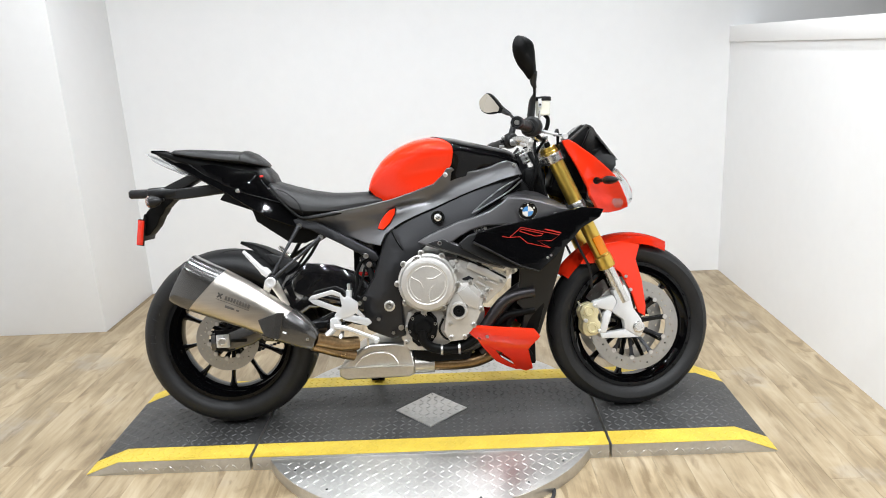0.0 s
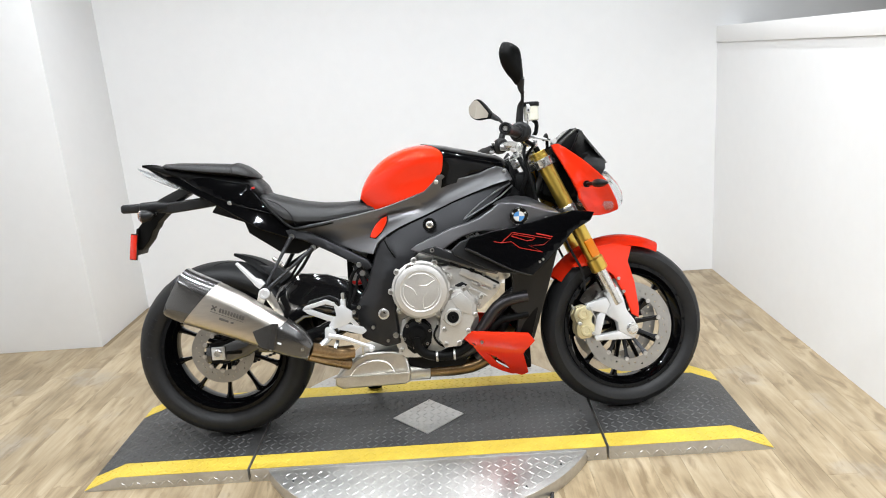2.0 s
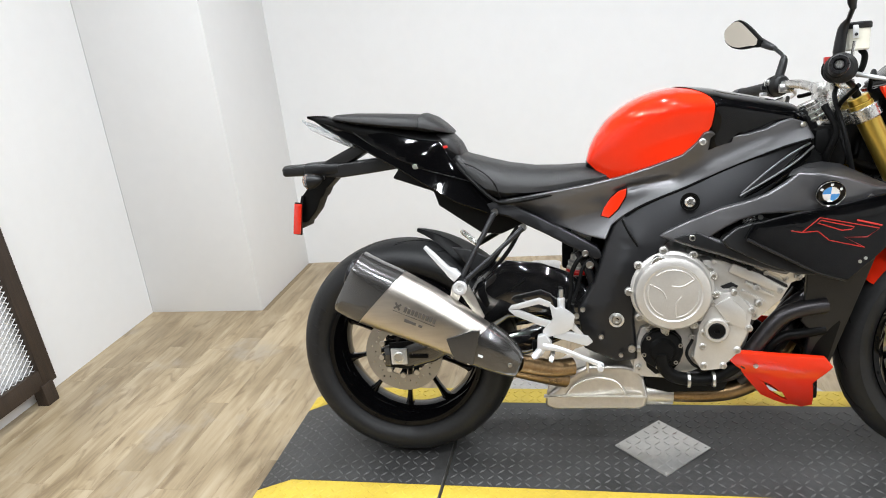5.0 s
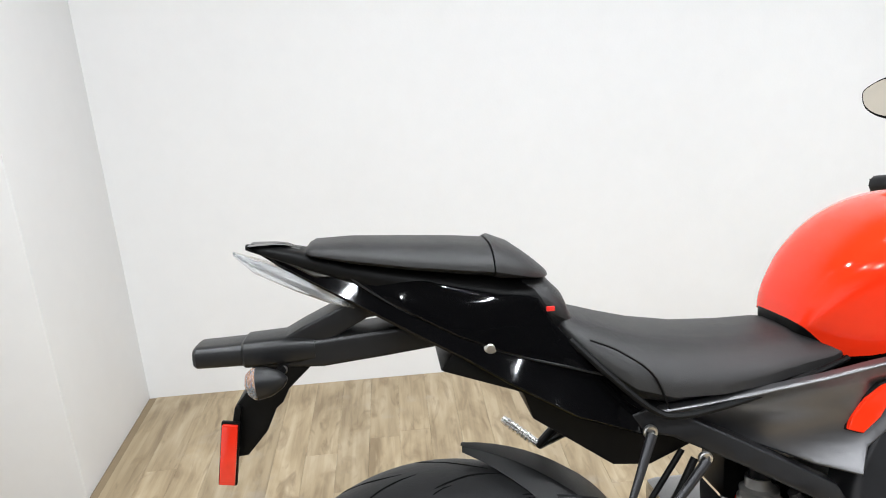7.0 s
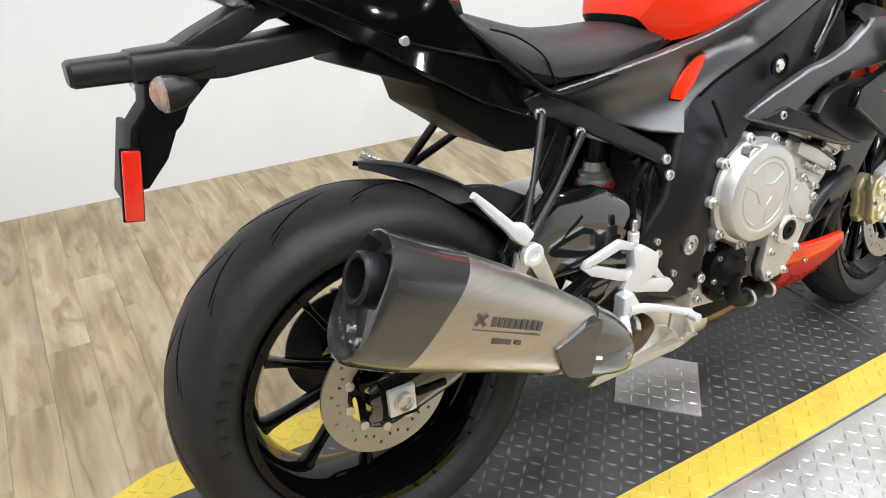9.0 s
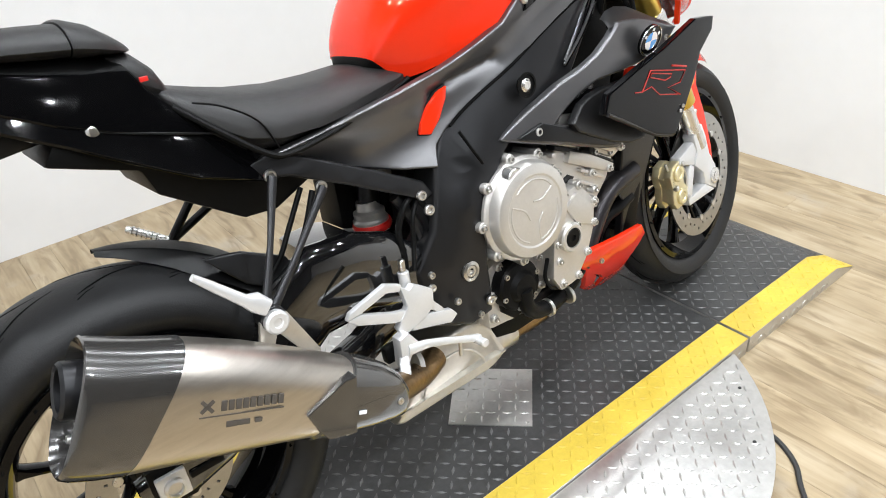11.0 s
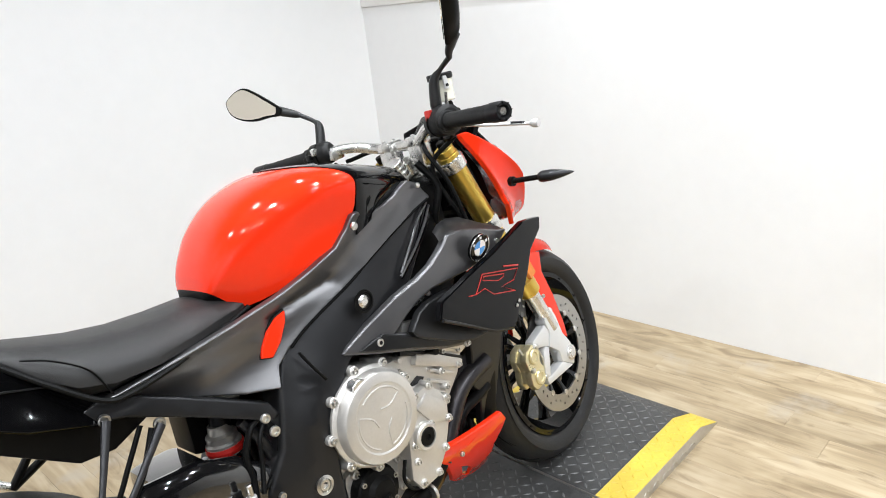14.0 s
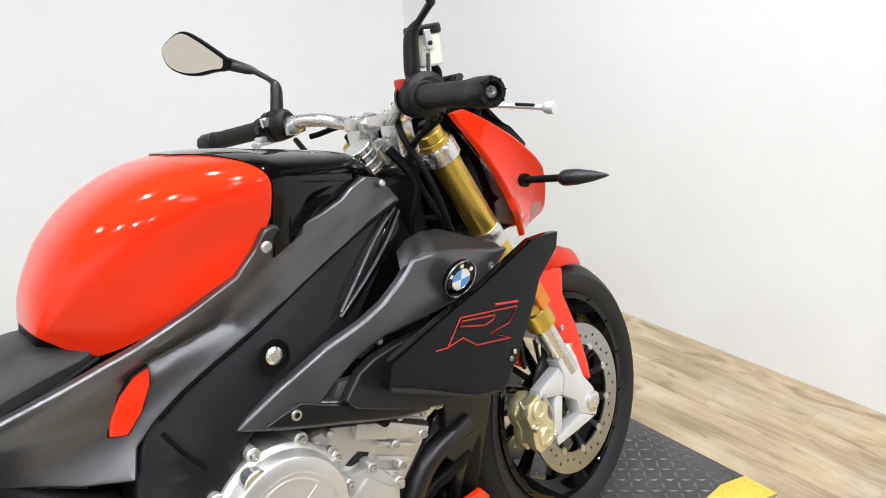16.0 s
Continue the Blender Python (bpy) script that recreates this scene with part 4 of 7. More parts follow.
for k in range(9):
    a = radians(20 + 40 * k)
    px, pz = CX + 0.103 * math.cos(a), CZ + 0.103 * math.sin(a)
    b("boss", cyl((px, -0.12, pz), (px, -0.182, pz), 0.0105), M_ENGINE, "", engine)
    bolt(px, -0.182, pz, 0.0065, 0.006, engine)
filler = b("oil_filler", lathe([(0.020, 0.03), (0.020, -0.004), (0.018, -0.006), (0.0001, -0.006)], 24, "y"), M_ALU, "round silver oil filler cap", engine)
filler.matrix_basis = Matrix.Translation((0.697, -0.200, 0.580)) @ Matrix.Rotation(radians(-40), 4, "Y")
b("filler_slot", box((0.028, 0.003, 0.006), (0, -0.0062, 0), 0.001), M_BLACK, "", filler)
b("timing_cover", plate([(0.775, 0.335), (0.79, 0.42), (0.835, 0.50), (0.875, 0.505), (0.915, 0.455), (0.905, 0.40), (0.878, 0.345), (0.84, 0.305), (0.795, 0.30)], -0.186, -0.118, 0.005), M_ENGINE, "", engine)
b("timing_lid", plate([(0.825, 0.47), (0.86, 0.492), (0.90, 0.452), (0.893, 0.41), (0.855, 0.425)], -0.192, -0.17, 0.004), M_ENGINE, "", engine)
b("plug_ring", lathe([(0.030, 0.02), (0.030, -0.006), (0.027, -0.010), (0.021, -0.010), (0.020, 0.0), (0.0001, 0.0)], 32, "y"), M_ENGINE, "", engine).location = (0.829, -0.19, 0.408)
b("crank_plug", merge(lathe([(0.0195, 0.0), (0.0195, -0.008), (0.017, -0.010), (0.007, -0.010), (0.006, -0.006), (0.0001, -0.006)], 28, "y")), M_BLACK, "black crankshaft plug", engine).location = (0.829, -0.19, 0.408)
for px, pz in ((0.79, 0.44), (0.797, 0.365), (0.80, 0.315), (0.845, 0.315), (0.878, 0.355), (0.905, 0.41), (0.912, 0.455), (0.872, 0.502), (0.83, 0.497), (0.855, 0.425), (0.80, 0.40)):
    b("boss", cyl((px, -0.118, pz), (px, -0.190, pz), 0.009), M_ENGINE, "", engine)
    bolt(px, -0.190, pz, 0.0058, 0.005, engine)
b("head_casting", plate([(0.845, 0.60), (0.90, 0.578), (0.985, 0.532), (1.01, 0.545), (0.99, 0.575), (0.90, 0.62)], -0.180, -0.15, 0.005), M_ENGINE, "", engine)
b("head_casting", plate([(0.86, 0.55), (0.93, 0.515), (0.985, 0.49), (0.995, 0.505), (0.93, 0.545), (0.87, 0.572)], -0.176, -0.15, 0.004), M_ENGINE, "", engine)
b("coil_cover", plate([(0.885, 0.588), (0.965, 0.548), (0.985, 0.56), (0.975, 0.585), (0.90, 0.612)], -0.186, -0.178, 0.003), M_ENGINE, "", engine)
b("lower_case", plate([(0.632, 0.276), (0.634, 0.345), (0.652, 0.400), (0.69, 0.415), (0.77, 0.405), (0.792, 0.36), (0.792, 0.30), (0.76, 0.282), (0.70, 0.268)], -0.140, -0.10, 0.004), M_ENGINE, "cast silver lower crankcase", engine)
for px, pz in ((0.644, 0.295), (0.646, 0.345), (0.672, 0.398), (0.775, 0.312), (0.778, 0.375)):
    b("boss", cyl((px, -0.12, pz), (px, -0.150, pz), 0.009), M_ENGINE, "", engine)
    bolt(px, -0.150, pz, 0.0055, 0.005, engine)
b("pump_backing", plate([(0.664, 0.300), (0.658, 0.365), (0.675, 0.400), (0.730, 0.402), (0.752, 0.375), (0.748, 0.315), (0.725, 0.285), (0.685, 0.280)], -0.156, -0.132, 0.003), M_BLACK, "black lower engine cover", engine)
b("head_gasket", plate([(0.832, 0.594), (0.925, 0.553), (0.995, 0.513), (0.995, 0.506), (0.925, 0.545), (0.830, 0.585)], -0.1735, -0.15, 0.001), M_DARKM, "", engine)
for k in range(4):
    x0, z0 = 0.868 - 0.007 * k, 0.528 - 0.021 * k
    b("casting_rib", plate([(x0 + 0.03, z0 - 0.010), (x0 + 0.096 - 0.010 * k, z0 - 0.047 + 0.0056 * k), (x0 + 0.099 - 0.010 * k, z0 - 0.041 + 0.0056 * k), (x0 + 0.033, z0 - 0.003)], -0.172, -0.158, 0.002), M_ENGINE, "", engine)
for px, pz in ((0.930, 0.470), (0.925, 0.508), (0.978, 0.500), (0.918, 0.442), (1.018, 0.533)):
    b("boss", cyl((px, -0.15, pz), (px, -0.179, pz), 0.0085), M_ENGINE, "", engine)
    bolt(px, -0.179, pz, 0.0055, 0.005, engine)
b("cast_recess", plate([(0.842, 0.512), (0.868, 0.522), (0.885, 0.512), (0.880, 0.506), (0.850, 0.506)], -0.1645, -0.15, 0.001), M_DARKM, "", engine)
b("sensor_plug", cyl((0.905, -0.17, 0.565), (0.905, -0.200, 0.565), 0.008), M_BLACK, "", engine)
for q in range(3):
    b("cooling_stud", cyl((0.79 + 0.018 * q, -0.15, 0.545 + 0.016 * q), (0.79 + 0.018 * q, -0.176, 0.545 + 0.016 * q), 0.006), M_ENGINE, "", engine)
b("cam_end", cyl((0.975, -0.15, 0.600), (0.975, -0.185, 0.600), 0.026), M_ENGINE, "", engine)
b("cam_end", cyl((1.015, -0.15, 0.565), (1.015, -0.18, 0.565), 0.022), M_ENGINE, "", engine)
bolt(1.012, -0.185, 0.566, 0.011, 0.007)
for px, pz in ((0.845, 0.60), (0.90, 0.575), (0.945, 0.545), (0.99, 0.53), (0.82, 0.555), (0.81, 0.50)):
    bolt(px, -0.170, pz, 0.0062, 0.006, engine)
pump = b("water_pump", lathe([(0.052, 0.02), (0.052, -0.014), (0.048, -0.020), (0.034, -0.024), (0.026, -0.034), (0.0001, -0.036)], 32, "y"), M_BLACK, "black water pump housing", engine)
pump.location = (0.702, -0.150, 0.350)
for k in range(6):
    a = radians(15 + 60 * k)
    bolt(0.702 + 0.046 * math.cos(a), -0.168, 0.350 + 0.046 * math.sin(a), 0.0055, 0.005, engine)
b("coolant_hose", tube([(0.700, -0.178, 0.345), (0.705, -0.176, 0.305), (0.736, -0.17, 0.278), (0.798, -0.16, 0.268), (0.849, -0.152, 0.280), (0.895, -0.15, 0.310)], 0.0165, 6, 16), M_BLACK, "black coolant hose")
b("coolant_hose", tube([(1.090, -0.145, 0.455), (1.031, -0.15, 0.447), (0.987, -0.15, 0.427), (0.948, -0.15, 0.383), (0.914, -0.15, 0.334), (0.89, -0.15, 0.305)], 0.0205, 6, 16), M_DPIPE, "black coolant hose")
for x, z in ((0.765, 0.271), (0.825, 0.272)):
    b("hose_clamp", lathe([(0.018, -0.004), (0.0195, -0.003), (0.0195, 0.003), (0.018, 0.004)], 20, "x"), M_BOLT).matrix_basis = Matrix.Translation((x, -0.17, z)) @ Matrix.Rotation(radians(0), 4, "Y")
b("sensor_wire", tube([(0.84, -0.176, 0.615), (0.89, -0.18, 0.60), (0.95, -0.178, 0.585), (1.0, -0.176, 0.55)], 0.004, 6, 8), M_BLACK)
b("coolant_hose", tube([(1.09, -0.13, 0.388), (1.039, -0.14, 0.382), (0.996, -0.14, 0.374), (0.964, -0.14, 0.348), (0.950, -0.135, 0.31)], 0.013, 6, 14), M_BLACK, "black coolant hose")
b("sensor_wire", tube([(0.775, -0.175, 0.38), (0.76, -0.178, 0.345), (0.775, -0.175, 0.315), (0.80, -0.17, 0.30)], 0.004, 6, 8), M_BLACK)
b("oil_line", cyl((0.775, -0.16, 0.33), (0.81, -0.165, 0.345), 0.010), M_BOLT)
b("oil_pan", plate([(0.66, 0.262), (0.66, 0.225), (0.72, 0.21), (0.86, 0.215), (0.90, 0.30), (0.74, 0.30)], -0.11, 0.11, 0.01), M_BLACK)
b("oil_filter", cyl((0.93, -0.03, 0.36), (0.985, -0.04, 0.32), 0.036), M_BLACK)

# -- frame --
FR_Y = [(1.05, 0.85, -0.098), (0.95, 0.77, -0.134), (0.82, 0.73, -0.164), (0.70, 0.68, -0.164), (0.62, 0.60, -0.158), (0.60, 0.45, -0.156), (0.55, 0.40, -0.152), (0.60, 0.32, -0.15), (0.70, 0.738, -0.136), (0.844, 0.79, -0.138), (0.913, 0.815, -0.132), (0.99, 0.84, -0.116)]
both("frame_beam", lambda: panel([(1.050, 0.852), (1.05, 0.815), (0.965, 0.755), (0.90, 0.705), (0.82, 0.690), (0.752, 0.662), (0.708, 0.628), (0.662, 0.575), (0.632, 0.50), (0.626, 0.43), (0.634, 0.325), (0.592, 0.318), (0.516, 0.350), (0.502, 0.455), (0.548, 0.522), (0.574, 0.60), (0.586, 0.640), (0.612, 0.688), (0.654, 0.711), (0.70, 0.731), (0.774, 0.759), (0.844, 0.789), (0.913, 0.814), (0.991, 0.838)], FR_Y, 0.05, 0.020, 0.010, 0.0, ((0.640, 0.63, 0.602, 0.56, 0.030, 0.006), (0.602, 0.56, 0.570, 0.46, 0.030, 0.007), (0.595, 0.40, 0.60, 0.34, 0.02, -0.006))), M_FRAME, "satin black aluminium frame beam", 55)
b("bolt_recess", lathe([(0.021, -0.002), (0.023, -0.0045), (0.0195, -0.0045), (0.018, 0.004), (0.0001, 0.004)], 28, "y"), M_BLACK).location = (0.772, -0.1775, 0.727)
bolt(0.772, -0.1755, 0.727, 0.0125, 0.008, inner=False, material=M_ALU)
for px, pz, r in ((0.592, 0.430, 0.012), (0.625, 0.572, 0.010), (0.508, 0.458, 0.007), (0.552, 0.385, 0.007), (0.628, 0.352, 0.010), (0.60, 0.335, 0.006), (0.53, 0.575, 0.010), (0.520, 0.605, 0.009)):
    bolt(px, -0.160 if px > 0.55 else -0.158, pz, r, 0.007)
b("pivot_cap", lathe([(0.019, 0), (0.019, -0.006), (0.013, -0.008), (0.012, -0.002), (0.0001, -0.002)], 28, "y"), M_BOLT).location = (0.592, -0.160, 0.430)
b("frame_seam", tube([(0.612, -0.172, 0.690), (0.628, -0.1785, 0.655), (0.648, -0.178, 0.622)], 0.0030, 4, 8), M_BLACK)
b("head_tube", cyl(Vector((1.10, 0, 0.80)) - AXIS * 0.05, Vector((1.10, 0, 0.80)) + AXIS * 0.13, 0.036), M_FRAME)
b("airbox", loft([(0.62, 0, 0.74, 0.09, 0.07, 3), (0.75, 0, 0.77, 0.11, 0.10, 3), (0.95, 0, 0.78, 0.095, 0.11, 3), (1.05, 0, 0.80, 0.070, 0.09, 3), (1.10, 0, 0.80, 0.05, 0.07, 3)], 24), M_BLACK)

# -- subframe and tail --
both("subframe_beam", lambda: panel([(0.270, 0.735), (0.31, 0.742), (0.40, 0.694), (0.548, 0.612), (0.560, 0.590), (0.546, 0.586), (0.42, 0.656), (0.325, 0.704), (0.282, 0.715)], [(0.27, 0.72, -0.108), (0.55, 0.6, -0.132), (0.4, 0.66, -0.12)], 0.028, 0.04, 0.004), M_FRAME, "black subframe beam")
for px, py, pz in ((0.289, -0.112, 0.714), (0.362, -0.121, 0.672)):
    bolt(px, py, pz, 0.010, 0.007)
both("subframe_stay", lambda: tube([(0.50, -0.105, 0.60), (0.525, -0.11, 0.55), (0.54, -0.11, 0.49)], 0.011, 4, 10), M_FRAME)
b("under_tray", prism([(0.03, 0.842), (0.010, 0.816), (0.122, 0.774), (0.134, 0.735), (0.246, 0.655), (0.300, 0.650), (0.395, 0.690), (0.46, 0.70), (0.60, 0.70), (0.60, 0.75), (0.30, 0.775)], -0.083, 0.083, "y", 0.006), M_BLACK, "black faceted under-seat tray")

TAIL_Y = [(-0.22, 0.99, -0.012), (-0.10, 0.94, -0.052), (0.0, 0.90, -0.078), (0.10, 0.85, -0.092), (0.2, 0.80, -0.100), (0.3, 0.72, -0.106), (0.1, 0.92, -0.080), (0.2, 0.87, -0.09)]
both("tail_side_panel", lambda: panel([(-0.150, 0.979), (-0.098, 0.963), (-0.024, 0.943), (0.039, 0.924), (0.098, 0.910), (0.147, 0.903), (0.166, 0.868), (0.200, 0.828), (0.230, 0.798), (0.180, 0.813), (0.10, 0.840), (0.04, 0.866), (-0.05, 0.915)], TAIL_Y, 0.02, 0.03, 0.005, 0.006), M_GLOSS, "gloss black tail side panel", 28)
both("tail_lower_panel", lambda: panel([(-0.235, 0.998), (-0.20, 0.972), (-0.089, 0.912), (0.043, 0.838), (0.103, 0.800), (0.19, 0.748), (0.28, 0.712), (0.315, 0.725), (0.232, 0.796), (0.180, 0.811), (0.10, 0.836), (0.04, 0.862), (-0.05, 0.911), (-0.138, 0.971), (-0.19, 0.992)], [(x, z, y + 0.004) for x, z, y in TAIL_Y], 0.02, 0.03, 0.005), M_GLOSS, "", 28)
bolt(0.080, -0.088, 0.845, 0.009, 0.007, inner=False)
b("tail_top", loft([(-0.245, 0, 0.996, 0.010, 0.004, 3), (-0.18, 0, 0.980, 0.040, 0.012, 3), (-0.10, 0, 0.954, 0.056, 0.018, 3), (0.0, 0, 0.928, 0.066, 0.028, 3), (0.10, 0, 0.902, 0.074, 0.036, 3), (0.150, 0, 0.890, 0.072, 0.034, 3), (0.175, 0, 0.870, 0.066, 0.030, 3), (0.190, 0, 0.85, 0.06, 0.02, 3)], 28), M_BLACK)
TAIL_PAD = [(0.135, 0.86, 0.936, 0.060, 0.004), (0.150, 0.86, 0.935, 0.066, 0.006), (0.172, 0.855, 0.924, 0.068, 0.008), (0.192, 0.850, 0.902, 0.064, 0.008), (0.203, 0.848, 0.876, 0.052, 0.004)]
b("tail_light", loft([(-0.264, 0, 0.988, 0.005, 0.003, 3), (-0.235, 0, 0.969, 0.022, 0.010, 3), (-0.18, 0, 0.943, 0.033, 0.013, 3), (-0.13, 0, 0.918, 0.038, 0.010, 3), (-0.10, 0, 0.904, 0.036, 0.004, 3)], 24), M_MILKY, "cloudy clear tail light lens")
b("seat_lock", box((0.012, 0.004, 0.007), (0.165, -0.0885, 0.892), 0.0015), M_SPRING)
both("tail_lens_cover", lambda: panel([(-0.222, 0.9935), (-0.168, 0.983), (-0.148, 0.976), (-0.118, 0.952), (-0.150, 0.955)], [(x, z, y - 0.001) for x, z, y in TAIL_Y], 0.008, 0.03, 0.003), M_LENSGREY, "smoked grey lamp cover", 28)
both("tail_seam", lambda: tube([(-0.130, -0.046, 0.972), (-0.05, -0.066, 0.913), (0.04, -0.084, 0.864), (0.10, -0.094, 0.838), (0.18, -0.101, 0.813), (0.23, -0.106, 0.798)], 0.0016, 4, 6), M_SATIN)


def cushion(sections, exponent=3.0, segs=36):
    """Seat cushion through sections (x, z bottom, z top at the middle, half width, edge drop)."""
    bm = bmesh.new()
    rings = []
    for x, zb, zt, w, drop in sections:
        ring = []
        for k in range(segs):
            a = 2 * math.pi * k / segs
            c, s = math.cos(a), math.sin(a)
            yy = w * math.copysign(abs(c) ** 0.55, c)
            half = (zt - zb) / 2
            zz = (zt + zb) / 2 + half * math.copysign(abs(s) ** 0.7, s)
            if s > 0:
                zz -= drop * (abs(yy) / w) ** 3
            ring.append(bm.verts.new((x, yy, zz)))
        rings.append(ring)
    for p, q in zip(rings, rings[1:]):
        for k in range(segs):
            j = (k + 1) % segs
            bm.faces.new((p[k], p[j], q[j], q[k]))
    bm.faces.new(rings[0]), bm.faces.new(rings[-1])
    return bm


b("backrest_pad", cushion(TAIL_PAD), M_SEAT, "grey-black vinyl pad behind the seat", smooth=50)
b("pillion_seat", cushion([(-0.158, 0.984, 0.994, 0.050, 0.002), (-0.150, 0.980, 0.998, 0.058, 0.003), (-0.10, 0.968, 0.998, 0.072, 0.006), (-0.02, 0.953, 0.992, 0.083, 0.009), (0.05, 0.942, 0.986, 0.088, 0.010), (0.092, 0.936, 0.981, 0.089, 0.010)]), M_SEAT, "black vinyl pillion pad", smooth=50)
b("pillion_front", cushion([(0.094, 0.935, 0.983, 0.090, 0.010), (0.10, 0.932, 0.985, 0.091, 0.011), (0.128, 0.930, 0.973, 0.088, 0.011), (0.150, 0.927, 0.956, 0.074, 0.008), (0.166, 0.925, 0.942, 0.054, 0.005), (0.175, 0.925, 0.933, 0.030, 0.002)]), M_SEAT, "", smooth=50)
b("rider_seat", cushion([(0.178, 0.850, 0.866, 0.062, 0.002), (0.19, 0.835, 0.874, 0.082, 0.006), (0.22, 0.795, 0.864, 0.105, 0.014), (0.27, 0.752, 0.848, 0.125, 0.020), (0.32, 0.742, 0.834, 0.132, 0.022), (0.39, 0.748, 0.822, 0.128, 0.022), (0.46, 0.758, 0.819, 0.116, 0.022), (0.52, 0.768, 0.820, 0.103, 0.020), (0.565, 0.776, 0.814, 0.094, 0.015), (0.580, 0.784, 0.806, 0.088, 0.008)]), M_SEAT, "smooth black vinyl rider seat", smooth=60)
both("seat_piping", lambda: tube([(0.19, -0.088, 0.846), (0.235, -0.115, 0.800), (0.29, -0.131, 0.751), (0.33, -0.135, 0.742), (0.42, -0.126, 0.752), (0.52, -0.106, 0.770), (0.585, -0.092, 0.784)], 0.005, 6, 8), M_BLACK)
both("seat_stitch", lambda: tube([(0.215, -0.098, 0.846), (0.25, -0.116, 0.832), (0.29, -0.128, 0.800), (0.31, -0.132, 0.752)], 0.0016, 6, 6), M_BLACK)

# licence plate carrier, tail lamps
b("plate_arm", panel([(-0.215, 0.860), (-0.095, 0.912), (-0.055, 0.912), (-0.060, 0.892), (-0.085, 0.890), (-0.165, 0.850)], [(0, 0.85, -0.032), (-0.2, 0.85, -0.03), (0, 0.9, -0.032)], 0.064, 0.05, 0.004), M_SATIN, "black plate carrier arm")
b("plate_arm", panel([(-0.225, 0.852), (-0.10, 0.860), (0.05, 0.872), (0.075, 0.850), (-0.06, 0.836), (-0.15, 0.828), (-0.225, 0.832)], [(0, 0.85, -0.038), (-0.2, 0.85, -0.034), (0, 0.9, -0.038)], 0.072, 0.05, 0.006), M_SATIN)
b("plate_head", loft([(-0.330, 0, 0.848, 0.030, 0.013, 4), (-0.325, 0, 0.848, 0.034, 0.016, 4), (-0.262, 0, 0.848, 0.036, 0.017, 4), (-0.258, 0, 0.848, 0.040, 0.020, 4), (-0.20, 0, 0.850, 0.042, 0.020, 4), (-0.16, 0, 0.848, 0.036, 0.018, 4)], 24), M_SATIN)
b("plate_bracket", panel([(-0.245, 0.838), (-0.160, 0.838), (-0.174, 0.824), (-0.205, 0.796), (-0.216, 0.776), (-0.226, 0.768), (-0.243, 0.734), (-0.272, 0.702), (-0.290, 0.700), (-0.274, 0.775), (-0.252, 0.80)], [(-0.2, 0.8, -0.03), (-0.25, 0.7, -0.026), (-0.15, 0.8, -0.03)], 0.055, 0.05, 0.004), M_BLACK)
b("plate_mount", box((0.010, 0.115, 0.10), m=Matrix.Translation((-0.286, 0.020, 0.728)) @ Matrix.Rotation(radians(14), 4, "Y"), bevel=0.003), M_BLACK)
rf = b("side_reflector", box((0.022, 0.010, 0.088), m=Matrix.Translation((-0.292, -0.046, 0.712)) @ Matrix.Rotation(radians(9), 4, "Y"), bevel=0.002), M_REDLENS, "red side reflector")
b("reflector_rim", box((0.026, 0.008, 0.094), m=Matrix.Translation((-0.292, -0.041, 0.712)) @ Matrix.Rotation(radians(9), 4, "Y"), bevel=0.002), M_BLACK, "", rf)
bolt(-0.206, -0.036, 0.825, 0.006, 0.004)


def indicator(sign, root, tip, rr=0.0065):
    """Turn signal: slim stalk with a pointed lamp body."""
    root, tip = Vector(root), Vector(tip)
    d = (tip - root)
    bm1 = tube([root, root + d * 0.5], rr, 3, 12)
    body = [(0.470, 0.006), (0.485, 0.0165), (0.53, 0.0195), (0.66, 0.0185), (0.82, 0.0125), (0.95, 0.0050), (1.0, 0.001)]
    bm2 = tube([root + d * t for t, _ in body], [r for _, r in body], 3, 18, flat=0.72)
    return bm1, bm2


for sg in (-1, 1):
    yy = sg * 0.074
    o = b("rear_indicator", tube([(-0.196, yy, 0.824), (-0.204, yy, 0.823), (-0.220, yy, 0.821), (-0.236, yy, 0.820)], [0.003, 0.012, 0.020, 0.0225], 4, 20, flat=0.8), M_SATIN, "smoked rear turn signal with a clear lens")
    b("stalk", tube([(-0.206, sg * 0.02, 0.826), (-0.212, sg * 0.065, 0.823)], 0.007, 3, 12), M_BLACK, "", o)
    b("lens", tube([(-0.2365, yy, 0.820), (-0.242, yy, 0.820), (-0.249, yy, 0.8195), (-0.253, yy, 0.819)], [0.0225, 0.0215, 0.015, 0.003], 4, 20, flat=0.8), M_MILKY, "cloudy clear lens", o)
    b("bulb", tube([(-0.2372, yy - sg * 0.012, 0.819), (-0.2372, yy - sg * 0.0195, 0.819)], 0.006, 3, 10), M_ORANGE, "orange bulb", o)

# -- tank --
TANK = [(0.528, 0.795, 0.810, 0.826, 0.050), (0.54, 0.787, 0.832, 0.864, 0.070), (0.56, 0.782, 0.855, 0.898, 0.086), (0.59, 0.78, 0.882, 0.933, 0.103), (0.64, 0.785, 0.910, 0.968, 0.125), (0.70, 0.80, 0.932, 0.990, 0.144), (0.76, 0.82, 0.944, 0.997, 0.157), (0.83, 0.85, 0.946, 0.988, 0.164), (0.87, 0.86, 0.939, 0.978, 0.152), (0.92, 0.865, 0.926, 0.966, 0.130), (0.97, 0.862, 0.913, 0.953, 0.107), (1.03, 0.852, 0.896, 0.936, 0.078), (1.062, 0.85, 0.885, 0.913, 0.056)]


